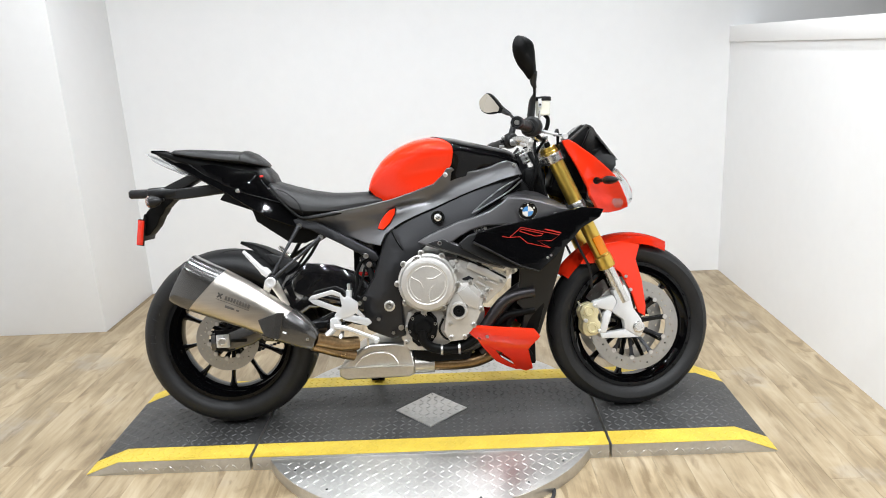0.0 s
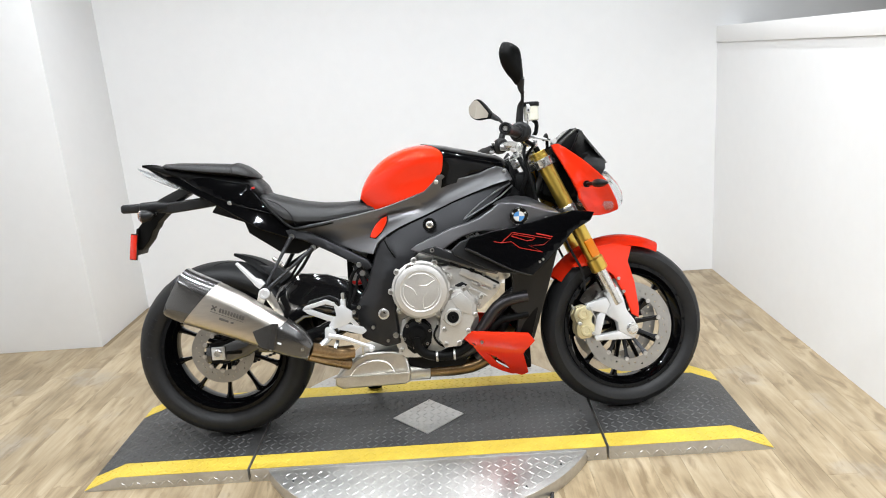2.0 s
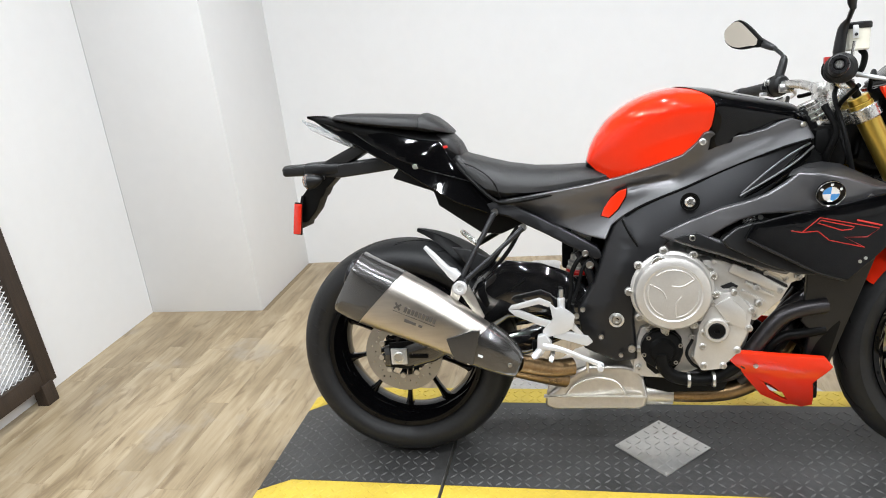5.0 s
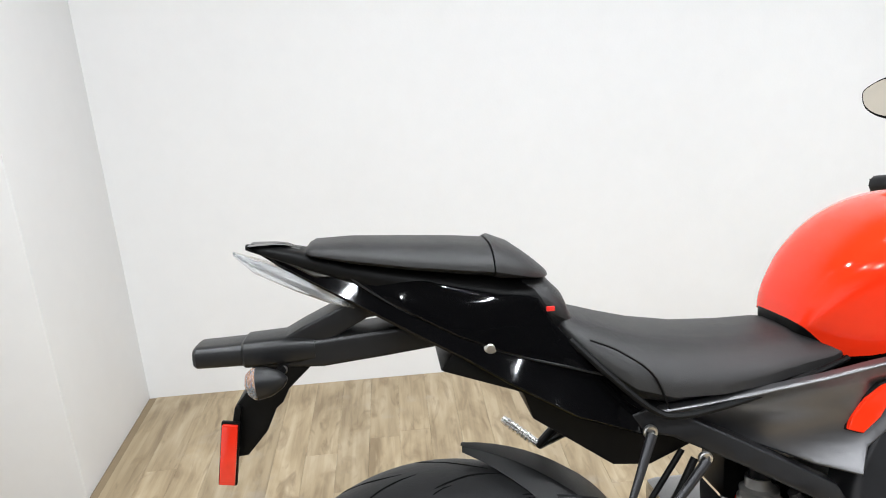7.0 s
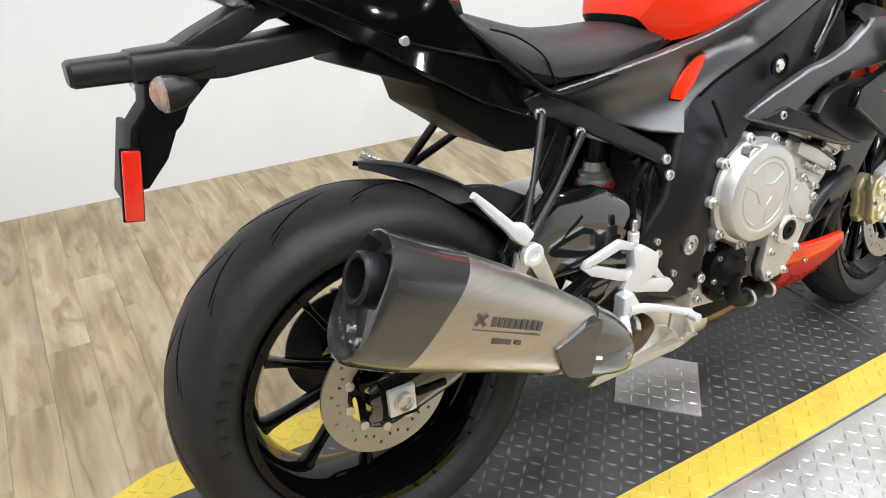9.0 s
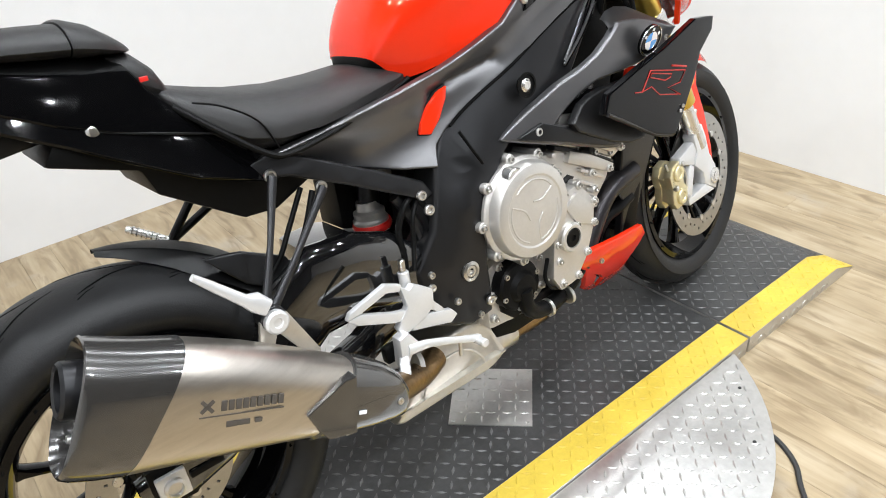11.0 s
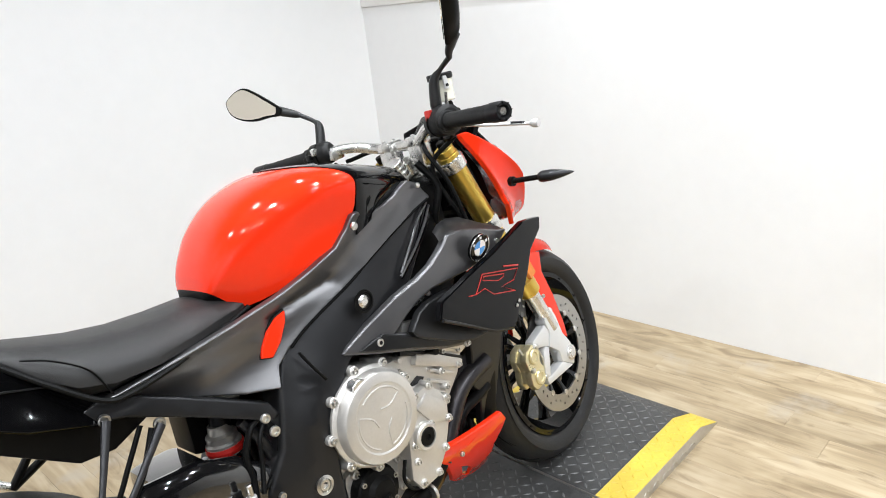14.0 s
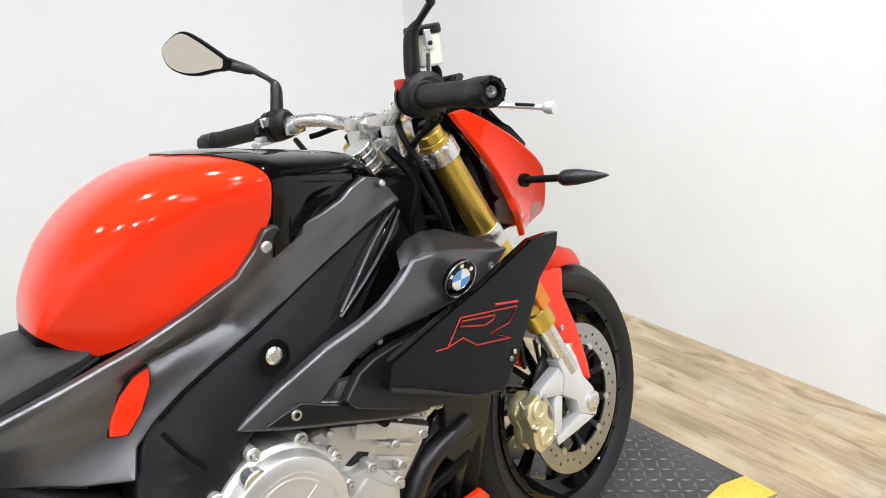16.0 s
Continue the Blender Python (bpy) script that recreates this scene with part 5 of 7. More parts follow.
def tank_skin(grow=0.0):
    """The tank through sections (x, bottom, shoulder, top, half width): a rounded top, a soft shoulder crease and hollowed knee sides."""
    bm = bmesh.new()
    rings = []
    for x, zb, zs, zt, w in spline(TANK, 4):
        half = [((w + grow) * math.cos(math.pi / 2 * (1 - k / 16)) ** 0.75, zs + (zt + grow - zs) * math.sin(math.pi / 2 * (1 - k / 16)) ** 0.85) for k in range(1, 17)]
        hollow = 0.010 * math.exp(-(((x - 0.74) / 0.09) ** 2))
        half += [(w + grow - 0.020 * (k / 9) ** 1.3 - hollow * math.sin(math.pi * k / 9) ** 1.5, zs + (zb - zs) * k / 9) for k in range(1, 10)]
        rings.append([bm.verts.new((x, 0, zt + grow))] + [bm.verts.new((x, -yy, zz)) for yy, zz in half] + [bm.verts.new((x, yy, zz)) for yy, zz in half[::-1]])
    n = len(rings[0])
    for p, q in zip(rings, rings[1:]):
        for k in range(n):
            bm.faces.new((p[k], p[(k + 1) % n], q[(k + 1) % n], q[k]))
    bm.faces.new(rings[0]), bm.faces.new(rings[-1])
    return bm


RED_EDGE = [(0.838, 1.02), (0.835, 0.928), (0.825, 0.903), (0.797, 0.854), (0.767, 0.829), (0.709, 0.810), (0.661, 0.798), (0.613, 0.787), (0.588, 0.784), (0.565, 0.795), (0.535, 0.826)]
SPINE_X, SPINE_Y = 0.757, 0.046


def split_tank(bm, front):
    """Cuts a tank skin along the spine's arrow-shaped rear edge and keeps its front or its rear."""
    for co, no in (((SPINE_X, 0, 0), (1, 0, 0)), ((SPINE_X, SPINE_Y, 0), (0.118, -0.073, 0)), ((SPINE_X, -SPINE_Y, 0), (0.118, 0.073, 0))):
        bmesh.ops.bisect_plane(bm, geom=bm.verts[:] + bm.edges[:] + bm.faces[:], plane_co=co, plane_no=no, dist=1e-6)
    gone = []
    for fc in bm.faces:
        c = fc.calc_center_median()
        if (c.x > SPINE_X + max(0.0, abs(c.y) - SPINE_Y) * 0.62) != front:
            gone.append(fc)
    bmesh.ops.delete(bm, geom=gone, context="FACES")
    return bm


def red_shell():
    """The tank's rear skin, trimmed along its lower outline in side view."""
    bm = split_tank(tank_skin(0.004), False)
    for p, q in zip(RED_EDGE, RED_EDGE[1:]):
        bmesh.ops.bisect_plane(bm, geom=bm.verts[:] + bm.edges[:] + bm.faces[:], plane_co=(p[0], 0, p[1]), plane_no=(p[1] - q[1], 0, q[0] - p[0]), clear_outer=True, dist=1e-5)
    bmesh.ops.solidify(bm, geom=bm.faces[:], thickness=0.005)
    return bm


def spine_shell():
    bm = split_tank(tank_skin(0.0062), True)
    bmesh.ops.solidify(bm, geom=bm.faces[:], thickness=0.005)
    return bm


b("tank_cover", red_shell(), M_RED, "glossy red tank cover", smooth=40)
b("tank_core", tank_skin(0.0), M_BLACK, smooth=50)
b("tank_spine", spine_shell(), M_GLOSS, "gloss black tank front cover", smooth=40)
b("fuel_cap", lathe([(0.042, -0.012), (0.042, 0.004), (0.038, 0.008), (0.024, 0.0085), (0.02, 0.0075), (0.0001, 0.0075)], 36, "z"), M_DARKM, "dark fuel filler cap").matrix_basis = Matrix.Translation((0.90, 0, 0.962)) @ Matrix.Rotation(radians(13), 4, "Y")

SIDE_Y = [(0.30, 0.745, -0.127), (0.45, 0.72, -0.120), (0.60, 0.73, -0.120), (0.57, 0.78, -0.104), (0.76, 0.835, -0.156), (0.82, 0.88, -0.164), (0.83, 0.76, -0.174), (1.007, 0.90, -0.113), (1.06, 0.86, -0.098), (0.95, 0.82, -0.143), (0.57, 0.64, -0.146)]
both("tank_side_panel", lambda: panel([(0.305, 0.742), (0.42, 0.757), (0.530, 0.773), (0.580, 0.783), (0.612, 0.789), (0.690, 0.812), (0.762, 0.836), (0.795, 0.865), (0.811, 0.887), (0.825, 0.888), (0.842, 0.878), (0.870, 0.872), (0.91, 0.875), (0.956, 0.884), (0.985, 0.896), (1.015, 0.903), (1.048, 0.892), (1.062, 0.858), (0.991, 0.842), (0.913, 0.819), (0.844, 0.794), (0.774, 0.764), (0.70, 0.736), (0.654, 0.716), (0.612, 0.693), (0.585, 0.672), (0.570, 0.640), (0.52, 0.648), (0.434, 0.678)], SIDE_Y, 0.012, 0.0075, 0.004, 0.0, ((0.600, 0.755, 0.640, 0.766, 0.009, -0.006), (0.640, 0.766, 0.735, 0.781, 0.010, -0.011), (0.640, 0.785, 0.800, 0.848, 0.026, 0.006), (0.36, 0.730, 0.56, 0.725, 0.024, 0.007), (0.82, 0.80, 0.96, 0.855, 0.026, 0.005))), M_GREY, "satin graphite tank side panel", 62)
both("vent_rim", lambda: panel([(0.563, 0.694), (0.570, 0.713), (0.586, 0.737), (0.606, 0.755), (0.627, 0.763), (0.624, 0.742), (0.606, 0.712), (0.583, 0.690)], [(x, z, y - 0.003) for x, z, y in SIDE_Y], 0.016, 0.01, 0.003, 0.0), M_BLACK)
both("vent_insert", lambda: panel([(0.566, 0.696), (0.573, 0.713), (0.589, 0.736), (0.608, 0.753), (0.625, 0.760), (0.621, 0.742), (0.603, 0.713), (0.581, 0.6925)], [(x, z, y - 0.009) for x, z, y in SIDE_Y], 0.012, 0.01, 0.003, 0.002), M_RED, "small red vent insert")
side_y, beam_y = surface(SIDE_Y), surface(FR_Y)
SEAM = [(0.620, 0.694), (0.654, 0.7135), (0.70, 0.7335), (0.774, 0.7615), (0.844, 0.7915), (0.913, 0.8165), (0.991, 0.840), (1.055, 0.855)]
both("panel_seam", lambda: tube([(x, min(side_y(x, z), beam_y(x, z)) + 0.0005, z) for x, z in SEAM], 0.0032, 4, 8), M_RECESS_SHADE)
bolt(0.804, -0.166, 0.868, 0.008, 0.006, inner=False)
bolt(1.040, -0.110, 0.890, 0.006, 0.005, inner=False)

# -- front side fairing --
G_Y = [(0.715, 0.645, -0.180), (0.82, 0.69, -0.188), (0.93, 0.742, -0.195), (1.009, 0.781, -0.198), (1.07, 0.745, -0.2180), (1.178, 0.736, -0.188), (1.207, 0.738, -0.178), (1.0, 0.57, -0.204), (0.85, 0.61, -0.198)]
both("side_fairing", lambda: panel([(0.706, 0.646), (0.768, 0.676), (0.843, 0.706), (0.905, 0.722), (0.945, 0.737), (0.985, 0.761), (1.010, 0.781), (1.060, 0.777), (1.110, 0.764), (1.178, 0.740), (1.212, 0.734), (1.17, 0.716), (1.066, 0.700), (0.93, 0.698), (0.880, 0.684), (0.842, 0.664), (0.808, 0.642), (0.879, 0.612), (0.93, 0.600), (0.990, 0.586), (1.010, 0.568), (0.985, 0.550), (0.93, 0.566), (0.837, 0.602), (0.763, 0.626)], G_Y, 0.010, 0.014, 0.005, 0.0), M_GREY, "satin graphite side fairing", 50)


def strip(outer, inner, th=0.003):
    """A curved facet between two edges of equal count."""
    bm = bmesh.new()
    rows = [[bm.verts.new(Vector(p).lerp(Vector(q), k / 4) + Vector((0, 0, 0.004 * math.sin(math.pi * k / 4)))) for k in range(5)] for p, q in zip(outer, inner)]
    for p, q in zip(rows, rows[1:]):
        for k in range(4):
            bm.faces.new((p[k], p[k + 1], q[k + 1], q[k]))
    bmesh.ops.solidify(bm, geom=bm.faces[:], thickness=th)
    return bm


both("fairing_top", lambda: strip([(0.985, -0.196, 0.777), (1.010, -0.196, 0.783), (1.060, -0.199, 0.780), (1.110, -0.196, 0.767), (1.178, -0.184, 0.743), (1.207, -0.176, 0.738)], [(1.015, -0.150, 0.790), (1.04, -0.142, 0.800), (1.075, -0.136, 0.803), (1.115, -0.134, 0.795), (1.172, -0.142, 0.765), (1.200, -0.152, 0.748)]), M_GREY, "satin grey fairing top facet", 40)
both("fairing_step", lambda: panel([(0.735, 0.640), (0.785, 0.652), (0.84, 0.626), (0.93, 0.590), (0.985, 0.572), (0.98, 0.556), (0.93, 0.570), (0.837, 0.606), (0.765, 0.630)], [(x, z, y - 0.006) for x, z, y in G_Y], 0.008, 0.03, 0.003), M_SATIN, "", 28)
bolt(0.775, -0.192, 0.641, 0.008, 0.006)
both("fairing_duct", lambda: panel([(0.842, 0.638), (0.874, 0.662), (0.905, 0.670), (0.945, 0.672), (1.02, 0.668), (1.08, 0.63), (1.075, 0.560), (1.052, 0.548), (1.005, 0.553), (0.952, 0.572), (0.90, 0.598), (0.852, 0.624)], [(0.84, 0.64, -0.222), (1.04, 0.545, -0.212), (1.0, 0.68, -0.200)], 0.012, 0.03, 0.004), M_SATIN, "dark satin duct fin", 28)
both("intake_panel", lambda: panel([(0.900, 0.728), (0.985, 0.780), (1.036, 0.824), (1.062, 0.846), (1.058, 0.815), (1.025, 0.790), (0.96, 0.757)], [(0.9, 0.73, -0.160), (1.05, 0.84, -0.104), (1.03, 0.79, -0.120)], 0.01, 0.03, 0.003), M_GLOSS, "gloss black intake panel", 28)
both("intake_edge", lambda: tube([(0.888, -0.166, 0.734), (0.96, -0.145, 0.770), (1.02, -0.122, 0.803), (1.066, -0.104, 0.838)], 0.0028, 5, 8), M_GREY, "satin grey intake rib")
both("intake_rib", lambda: tube([(0.892, -0.164, 0.740), (0.945, -0.150, 0.782), (1.005, -0.124, 0.820), (1.058, -0.106, 0.846)], 0.0026, 5, 8), M_GREY)
both("inner_fairing", lambda: panel([(0.80, 0.70), (0.90, 0.73), (1.03, 0.79), (1.06, 0.84), (1.10, 0.80), (1.12, 0.70), (1.04, 0.56), (0.90, 0.60), (0.80, 0.65)], [(0.8, 0.7, -0.125), (1.1, 0.8, -0.080), (1.0, 0.57, -0.12)], 0.010, 0.05), M_BLACK)
W_Y = [(0.885, 0.65, -0.262), (1.09, 0.545, -0.246), (1.306, 0.716, -0.206), (1.18, 0.722, -0.212), (0.998, 0.657, -0.246), (1.12, 0.622, -0.244)]
wing = both("side_winglet", lambda: panel([(0.886, 0.648), (0.904, 0.676), (1.0, 0.694), (1.10, 0.709), (1.182, 0.725), (1.25, 0.738), (1.322, 0.730), (1.308, 0.708), (1.245, 0.676), (1.212, 0.640), (1.155, 0.588), (1.102, 0.543), (1.04, 0.563), (0.97, 0.602)], W_Y, 0.010, 0.025, 0.004, 0.002), M_GLOSS, "gloss black side winglet with red outline letter", 28)
b("duct_clip", box((0.030, 0.012, 0.016), m=Matrix.Translation((0.905, -0.178, 0.680)) @ Matrix.Rotation(radians(-15), 4, "Y"), bevel=0.003), M_ALU, "small silver clip")
bolt(0.93, -0.185, 0.684, 0.006, 0.005)
b("winglet_lip", tube([(0.886, -0.262, 0.646), (0.97, -0.252, 0.599), (1.04, -0.248, 0.560), (1.10, -0.244, 0.541)], 0.004, 5, 8), M_SATIN)
both("winglet_web", lambda: panel([(0.94, 0.650), (1.06, 0.672), (1.12, 0.66), (1.12, 0.60), (1.08, 0.56), (0.99, 0.60)], [(0.9, 0.65, -0.215), (1.1, 0.55, -0.195), (1.15, 0.7, -0.17)], 0.01, 0.05), M_BLACK)
wy = surface(W_Y)


def decal(pts, r=0.0012):
    return tube([(x, wy(x, z) - 0.0022, z) for x, z in pts], r, 1, 6, curve=False)


# outlined letter on the winglet: thin red lines
for stroke in (
    [(0.981, 0.660), (1.005, 0.655), (1.039, 0.656), (1.063, 0.634), (1.139, 0.614), (1.096, 0.639), (1.144, 0.637), (1.171, 0.655), (1.044, 0.686), (1.005, 0.655)],
    [(1.046, 0.680), (1.117, 0.661), (1.111, 0.656), (1.090, 0.655), (1.039, 0.674), (1.046, 0.680)],
):
    b("red_letter_line", decal(stroke), M_REDPAINT, "thin red outline print", wing)
b("print_bar", decal([(1.123, 0.676), (1.176, 0.661)], 0.0020), M_REDPAINT, "", wing)
for px, pz in ((1.128, 0.583), (1.140, 0.590)):
    bolt(px, wy(px, pz) - 0.002, pz, 0.004, 0.003, wing)
bolt(1.165, -0.19, 0.722, 0.006, 0.005)

# round emblem
em = b("emblem", lathe([(0.0305, 0.004), (0.0305, -0.003), (0.0285, -0.005), (0.0265, -0.0035), (0.0001, -0.0035)], 48, "y"), M_GLOSS, "round black emblem with blue and white quarters")
em.matrix_basis = Matrix.Translation((1.070, -0.2225, 0.738)) @ Matrix.Rotation(radians(20), 4, "X") @ Matrix.Rotation(radians(0), 4, "Z")
ringbm = lathe([(0.0295, -0.0035), (0.0308, -0.0048), (0.0308, -0.002), (0.0295, -0.002)], 48, "y", True)
b("emblem_ring", ringbm, M_ALU, "", em)
b("emblem_ring", lathe([(0.0175, -0.003), (0.0185, -0.0045), (0.0188, -0.0045), (0.0188, -0.003)], 40, "y", True), M_ALU, "", em)
for q in range(4):
    pts = [(0, 0)] + [(0.0175 * math.cos(radians(90 * q + 90 * k / 8)), 0.0175 * math.sin(radians(90 * q + 90 * k / 8))) for k in range(9)]
    b("emblem_quarter", prism(pts, -0.0042, -0.0030, "y"), M_BLUE if q % 2 else M_WHITE, "", em)
for k in range(3):
    a = radians(150 - 60 * k)
    bm = box((0.006, 0.001, 0.0055), (0, 0, 0))
    bm.transform(Matrix.Translation((0.0232 * math.cos(a), -0.0040, 0.0232 * math.sin(a))) @ Matrix.Rotation(-a + math.pi / 2, 4, "Y"))
    b("emblem_mark", bm, M_WHITE, "", em)

# radiator, shroud, chin spoiler
both("radiator_shroud", lambda: panel([(1.045, 0.562), (1.122, 0.592), (1.205, 0.640), (1.180, 0.545), (1.150, 0.440), (1.108, 0.305), (1.090, 0.272), (1.047, 0.308), (1.060, 0.386), (1.037, 0.416), (1.045, 0.50)], [(1.04, 0.55, -0.165), (1.2, 0.63, -0.170), (1.1, 0.28, -0.118), (1.05, 0.4, -0.145)], 0.012, 0.03, 0.004), M_SATIN, "dark satin radiator shroud", 28)
rad = b("radiator", box((0.045, 0.27, 0.32), m=Matrix.Translation((1.12, 0, 0.46)) @ Matrix.Rotation(radians(16), 4, "Y"), bevel=0.006), M_BLACK, "black radiator")
for k in range(22):
    b("radiator_fin", box((0.05, 0.25, 0.004), m=Matrix.Translation((1.12, 0, 0.46)) @ Matrix.Rotation(radians(16), 4, "Y") @ Matrix.Translation((0, 0, -0.147 + 0.014 * k))), M_DARKM, "", rad)
CH_Y = [(0.85, 0.335, -0.178), (1.09, 0.31, -0.165), (1.076, 0.316, -0.160), (1.061, 0.253, -0.142), (1.084, 0.158, -0.056), (0.989, 0.178, -0.072), (0.922, 0.312, -0.176), (0.955, 0.21, -0.10)]
both("chin_spoiler", lambda: panel([(0.850, 0.340), (0.875, 0.347), (0.90, 0.346), (0.96, 0.339), (1.035, 0.330), (1.084, 0.323), (1.103, 0.298), (1.070, 0.264), (1.062, 0.250), (1.084, 0.160), (1.064, 0.150), (1.034, 0.164), (1.004, 0.216), (0.972, 0.246), (0.945, 0.262), (0.905, 0.285), (0.88, 0.310)], CH_Y, 0.008, 0.018, 0.004, 0.002), M_RED, "red chin spoiler", 28)
both("spoiler_blade", lambda: panel([(0.893, 0.292), (0.955, 0.203), (0.991, 0.178), (1.030, 0.158), (1.045, 0.158), (1.034, 0.168), (1.005, 0.184), (0.972, 0.212), (0.948, 0.252), (0.92, 0.275)], CH_Y, 0.010, 0.018, 0.003, 0.0), M_RED, "", 28)
bolt(0.922, -0.181, 0.312, 0.006, 0.005)
b("sump_panel", box((0.05, 0.12, 0.10), (1.075, 0, 0.225), 0.01), M_BLACK)
for yy, zz in ((-0.07, 0.27), (-0.04, 0.36), (0.03, 0.33)):
    b("hose_stub", tube([(1.07, yy, zz + 0.05), (1.05, yy - 0.02, zz), (1.08, yy, zz - 0.06)], 0.010, 5, 10), M_BLACK)

# -- rear shock and hoses --
shock = b("rear_shock", cyl((0.512, -0.008, 0.63), (0.472, -0.008, 0.34), 0.020), M_DARKM, "rear shock absorber")
b("spring_collar", lathe([(0.024, 0.0), (0.034, 0.002), (0.034, 0.024), (0.030, 0.028), (0.030, 0.040), (0.023, 0.044), (0.021, 0.06)], 28, "z"), M_ENGINE, "", shock).matrix_basis = Matrix.Translation((0.500, -0.008, 0.516))
b("collar_ring", lathe([(0.026, -0.008), (0.036, -0.007), (0.038, 0.0), (0.036, 0.007), (0.026, 0.008)], 32, "z"), M_SPRING, "red adjuster ring", shock).matrix_basis = Matrix.Translation((0.501, -0.008, 0.528))

pts = []
for k in range(61):
    a = 2 * math.pi * k / 10
    f = k / 60
    pts.append((0.498 - 0.022 * f + 0.042 * math.cos(a), -0.008 + 0.042 * math.sin(a), 0.494 - 0.15 * f))
b("spring", tube(pts, 0.007, 1, 8, curve=False), M_DARKM, "dark coil spring", shock)
b("linkage_cover", box((0.12, 0.14, 0.10), (0.49, 0, 0.40), 0.02), M_BLACK)
b("shock_tower", prism([(0.452, 0.53), (0.565, 0.50), (0.570, 0.70), (0.470, 0.70), (0.455, 0.62)], 0.015, 0.10, "y", 0.006), M_BLACK)
b("abs_block", box((0.05, 0.09, 0.05), (0.545, 0.0, 0.655), 0.008), M_BLACK)
b("shock_mount", box((0.055, 0.06, 0.030), m=Matrix.Translation((0.508, -0.03, 0.628)) @ Matrix.Rotation(radians(18), 4, "Y"), bevel=0.008), M_ENGINE, "cast silver shock mount")
for px, pz in ((0.492, 0.632), (0.522, 0.622)):
    bolt(px, -0.062, pz, 0.006, 0.005)
for pts, rr in (([(0.545, -0.11, 0.60), (0.505, -0.125, 0.585), (0.482, -0.125, 0.545), (0.480, -0.13, 0.50), (0.468, -0.14, 0.45)], 0.006), ([(0.535, -0.12, 0.585), (0.512, -0.132, 0.562), (0.500, -0.138, 0.52), (0.482, -0.15, 0.475)], 0.0045), ([(0.355, -0.105, 0.665), (0.320, -0.115, 0.61), (0.28, -0.12, 0.565), (0.24, -0.125, 0.53)], 0.0055), ([(0.345, -0.085, 0.67), (0.305, -0.095, 0.62), (0.27, -0.10, 0.575), (0.235, -0.10, 0.55)], 0.0045), ([(0.53, -0.12, 0.60), (0.55, -0.13, 0.55), (0.53, -0.13, 0.50), (0.50, -0.13, 0.47)], 0.0055), ([(0.20, -0.115, 0.50), (0.27, -0.125, 0.46), (0.31, -0.13, 0.50), (0.36, -0.13, 0.535)], 0.006)):
    b("hose", tube(pts, rr, 6, 10), M_BLACK, "black rubber hose")

# -- foot controls --

def flat_bar(outline, y0=-0.186, y1=-0.174):
    return prism(outline, y0, y1, "y", 0.0028)


peg = b("footpeg_bracket", flat_bar([(0.424, 0.484), (0.440, 0.468), (0.452, 0.474), (0.470, 0.462), (0.488, 0.448), (0.484, 0.418), (0.462, 0.404), (0.440, 0.398), (0.412, 0.392), (0.404, 0.408), (0.416, 0.425), (0.432, 0.440)], -0.188, -0.172), M_WALU, "bright aluminium footrest bracket")
for outline in ([(0.318, 0.467), (0.326, 0.478), (0.400, 0.497), (0.430, 0.483), (0.424, 0.472), (0.398, 0.481), (0.347, 0.469)], [(0.318, 0.467), (0.345, 0.467), (0.405, 0.441), (0.440, 0.432), (0.436, 0.414), (0.400, 0.423), (0.335, 0.451)]):
    b("heel_guard", flat_bar(outline), M_WALU, "", peg)
b("mount_arm", flat_bar([(0.452, 0.412), (0.520, 0.393), (0.531, 0.378), (0.515, 0.367), (0.470, 0.381), (0.430, 0.392)]), M_WALU, "", peg)
b("mount_arm", flat_bar([(0.480, 0.440), (0.486, 0.426), (0.508, 0.398), (0.498, 0.394), (0.470, 0.418)], -0.184, -0.174), M_WALU, "", peg)
b("pedal_boss", flat_bar([(0.392, 0.400), (0.412, 0.405), (0.428, 0.380), (0.410, 0.362), (0.398, 0.345), (0.386, 0.347), (0.390, 0.372)], -0.205, -0.180), M_WALU, "", peg)
b("brake_lever", tube([(0.405, -0.202, 0.374), (0.45, -0.206, 0.366), (0.51, -0.208, 0.342), (0.548, -0.208, 0.326), (0.556, -0.208, 0.325)], [0.011, 0.0075, 0.0065, 0.008, 0.005], 5, 12, flat=0.7), M_WALU, "bright aluminium brake pedal", peg)
b("pedal_toe", cyl((0.547, -0.202, 0.322), (0.547, -0.232, 0.323), 0.008), M_WALU, "", peg)
b("footpeg", loft([(0, 0, 0, 0.009, 0.009, 3), (0.050, 0, 0, 0.010, 0.007, 3), (0.056, 0, 0, 0.006, 0.005, 3)], 16), M_WALU, "ribbed aluminium footpeg", peg).matrix_basis = Matrix.Translation((0.395, -0.20, 0.360)) @ Matrix.Rotation(radians(-125), 4, "Z") @ Matrix.Rotation(radians(25), 4, "Y")
for k in range(4):
    b("peg_rib", box((0.018, 0.003, 0.018), (0, 0, 0), 0.002, segs=1), M_WALU, "", peg).matrix_basis = Matrix.Translation((0.395, -0.20, 0.360)) @ Matrix.Rotation(radians(-125), 4, "Z") @ Matrix.Rotation(radians(25), 4, "Y") @ Matrix.Translation((0.015 + 0.009 * k, 0, 0)) @ Matrix.Rotation(radians(90), 4, "Z")
for px, pz in ((0.458, 0.440), (0.492, 0.446), (0.455, 0.392)):
    bolt(px, -0.178, pz, 0.0075, 0.006, peg)
b("brake_cylinder", cyl((0.452, -0.158, 0.418), (0.454, -0.158, 0.490), 0.010), M_WALU)
b("brake_pushrod", cyl((0.454, -0.158, 0.490), (0.455, -0.158, 0.512), 0.006), M_BOLT)
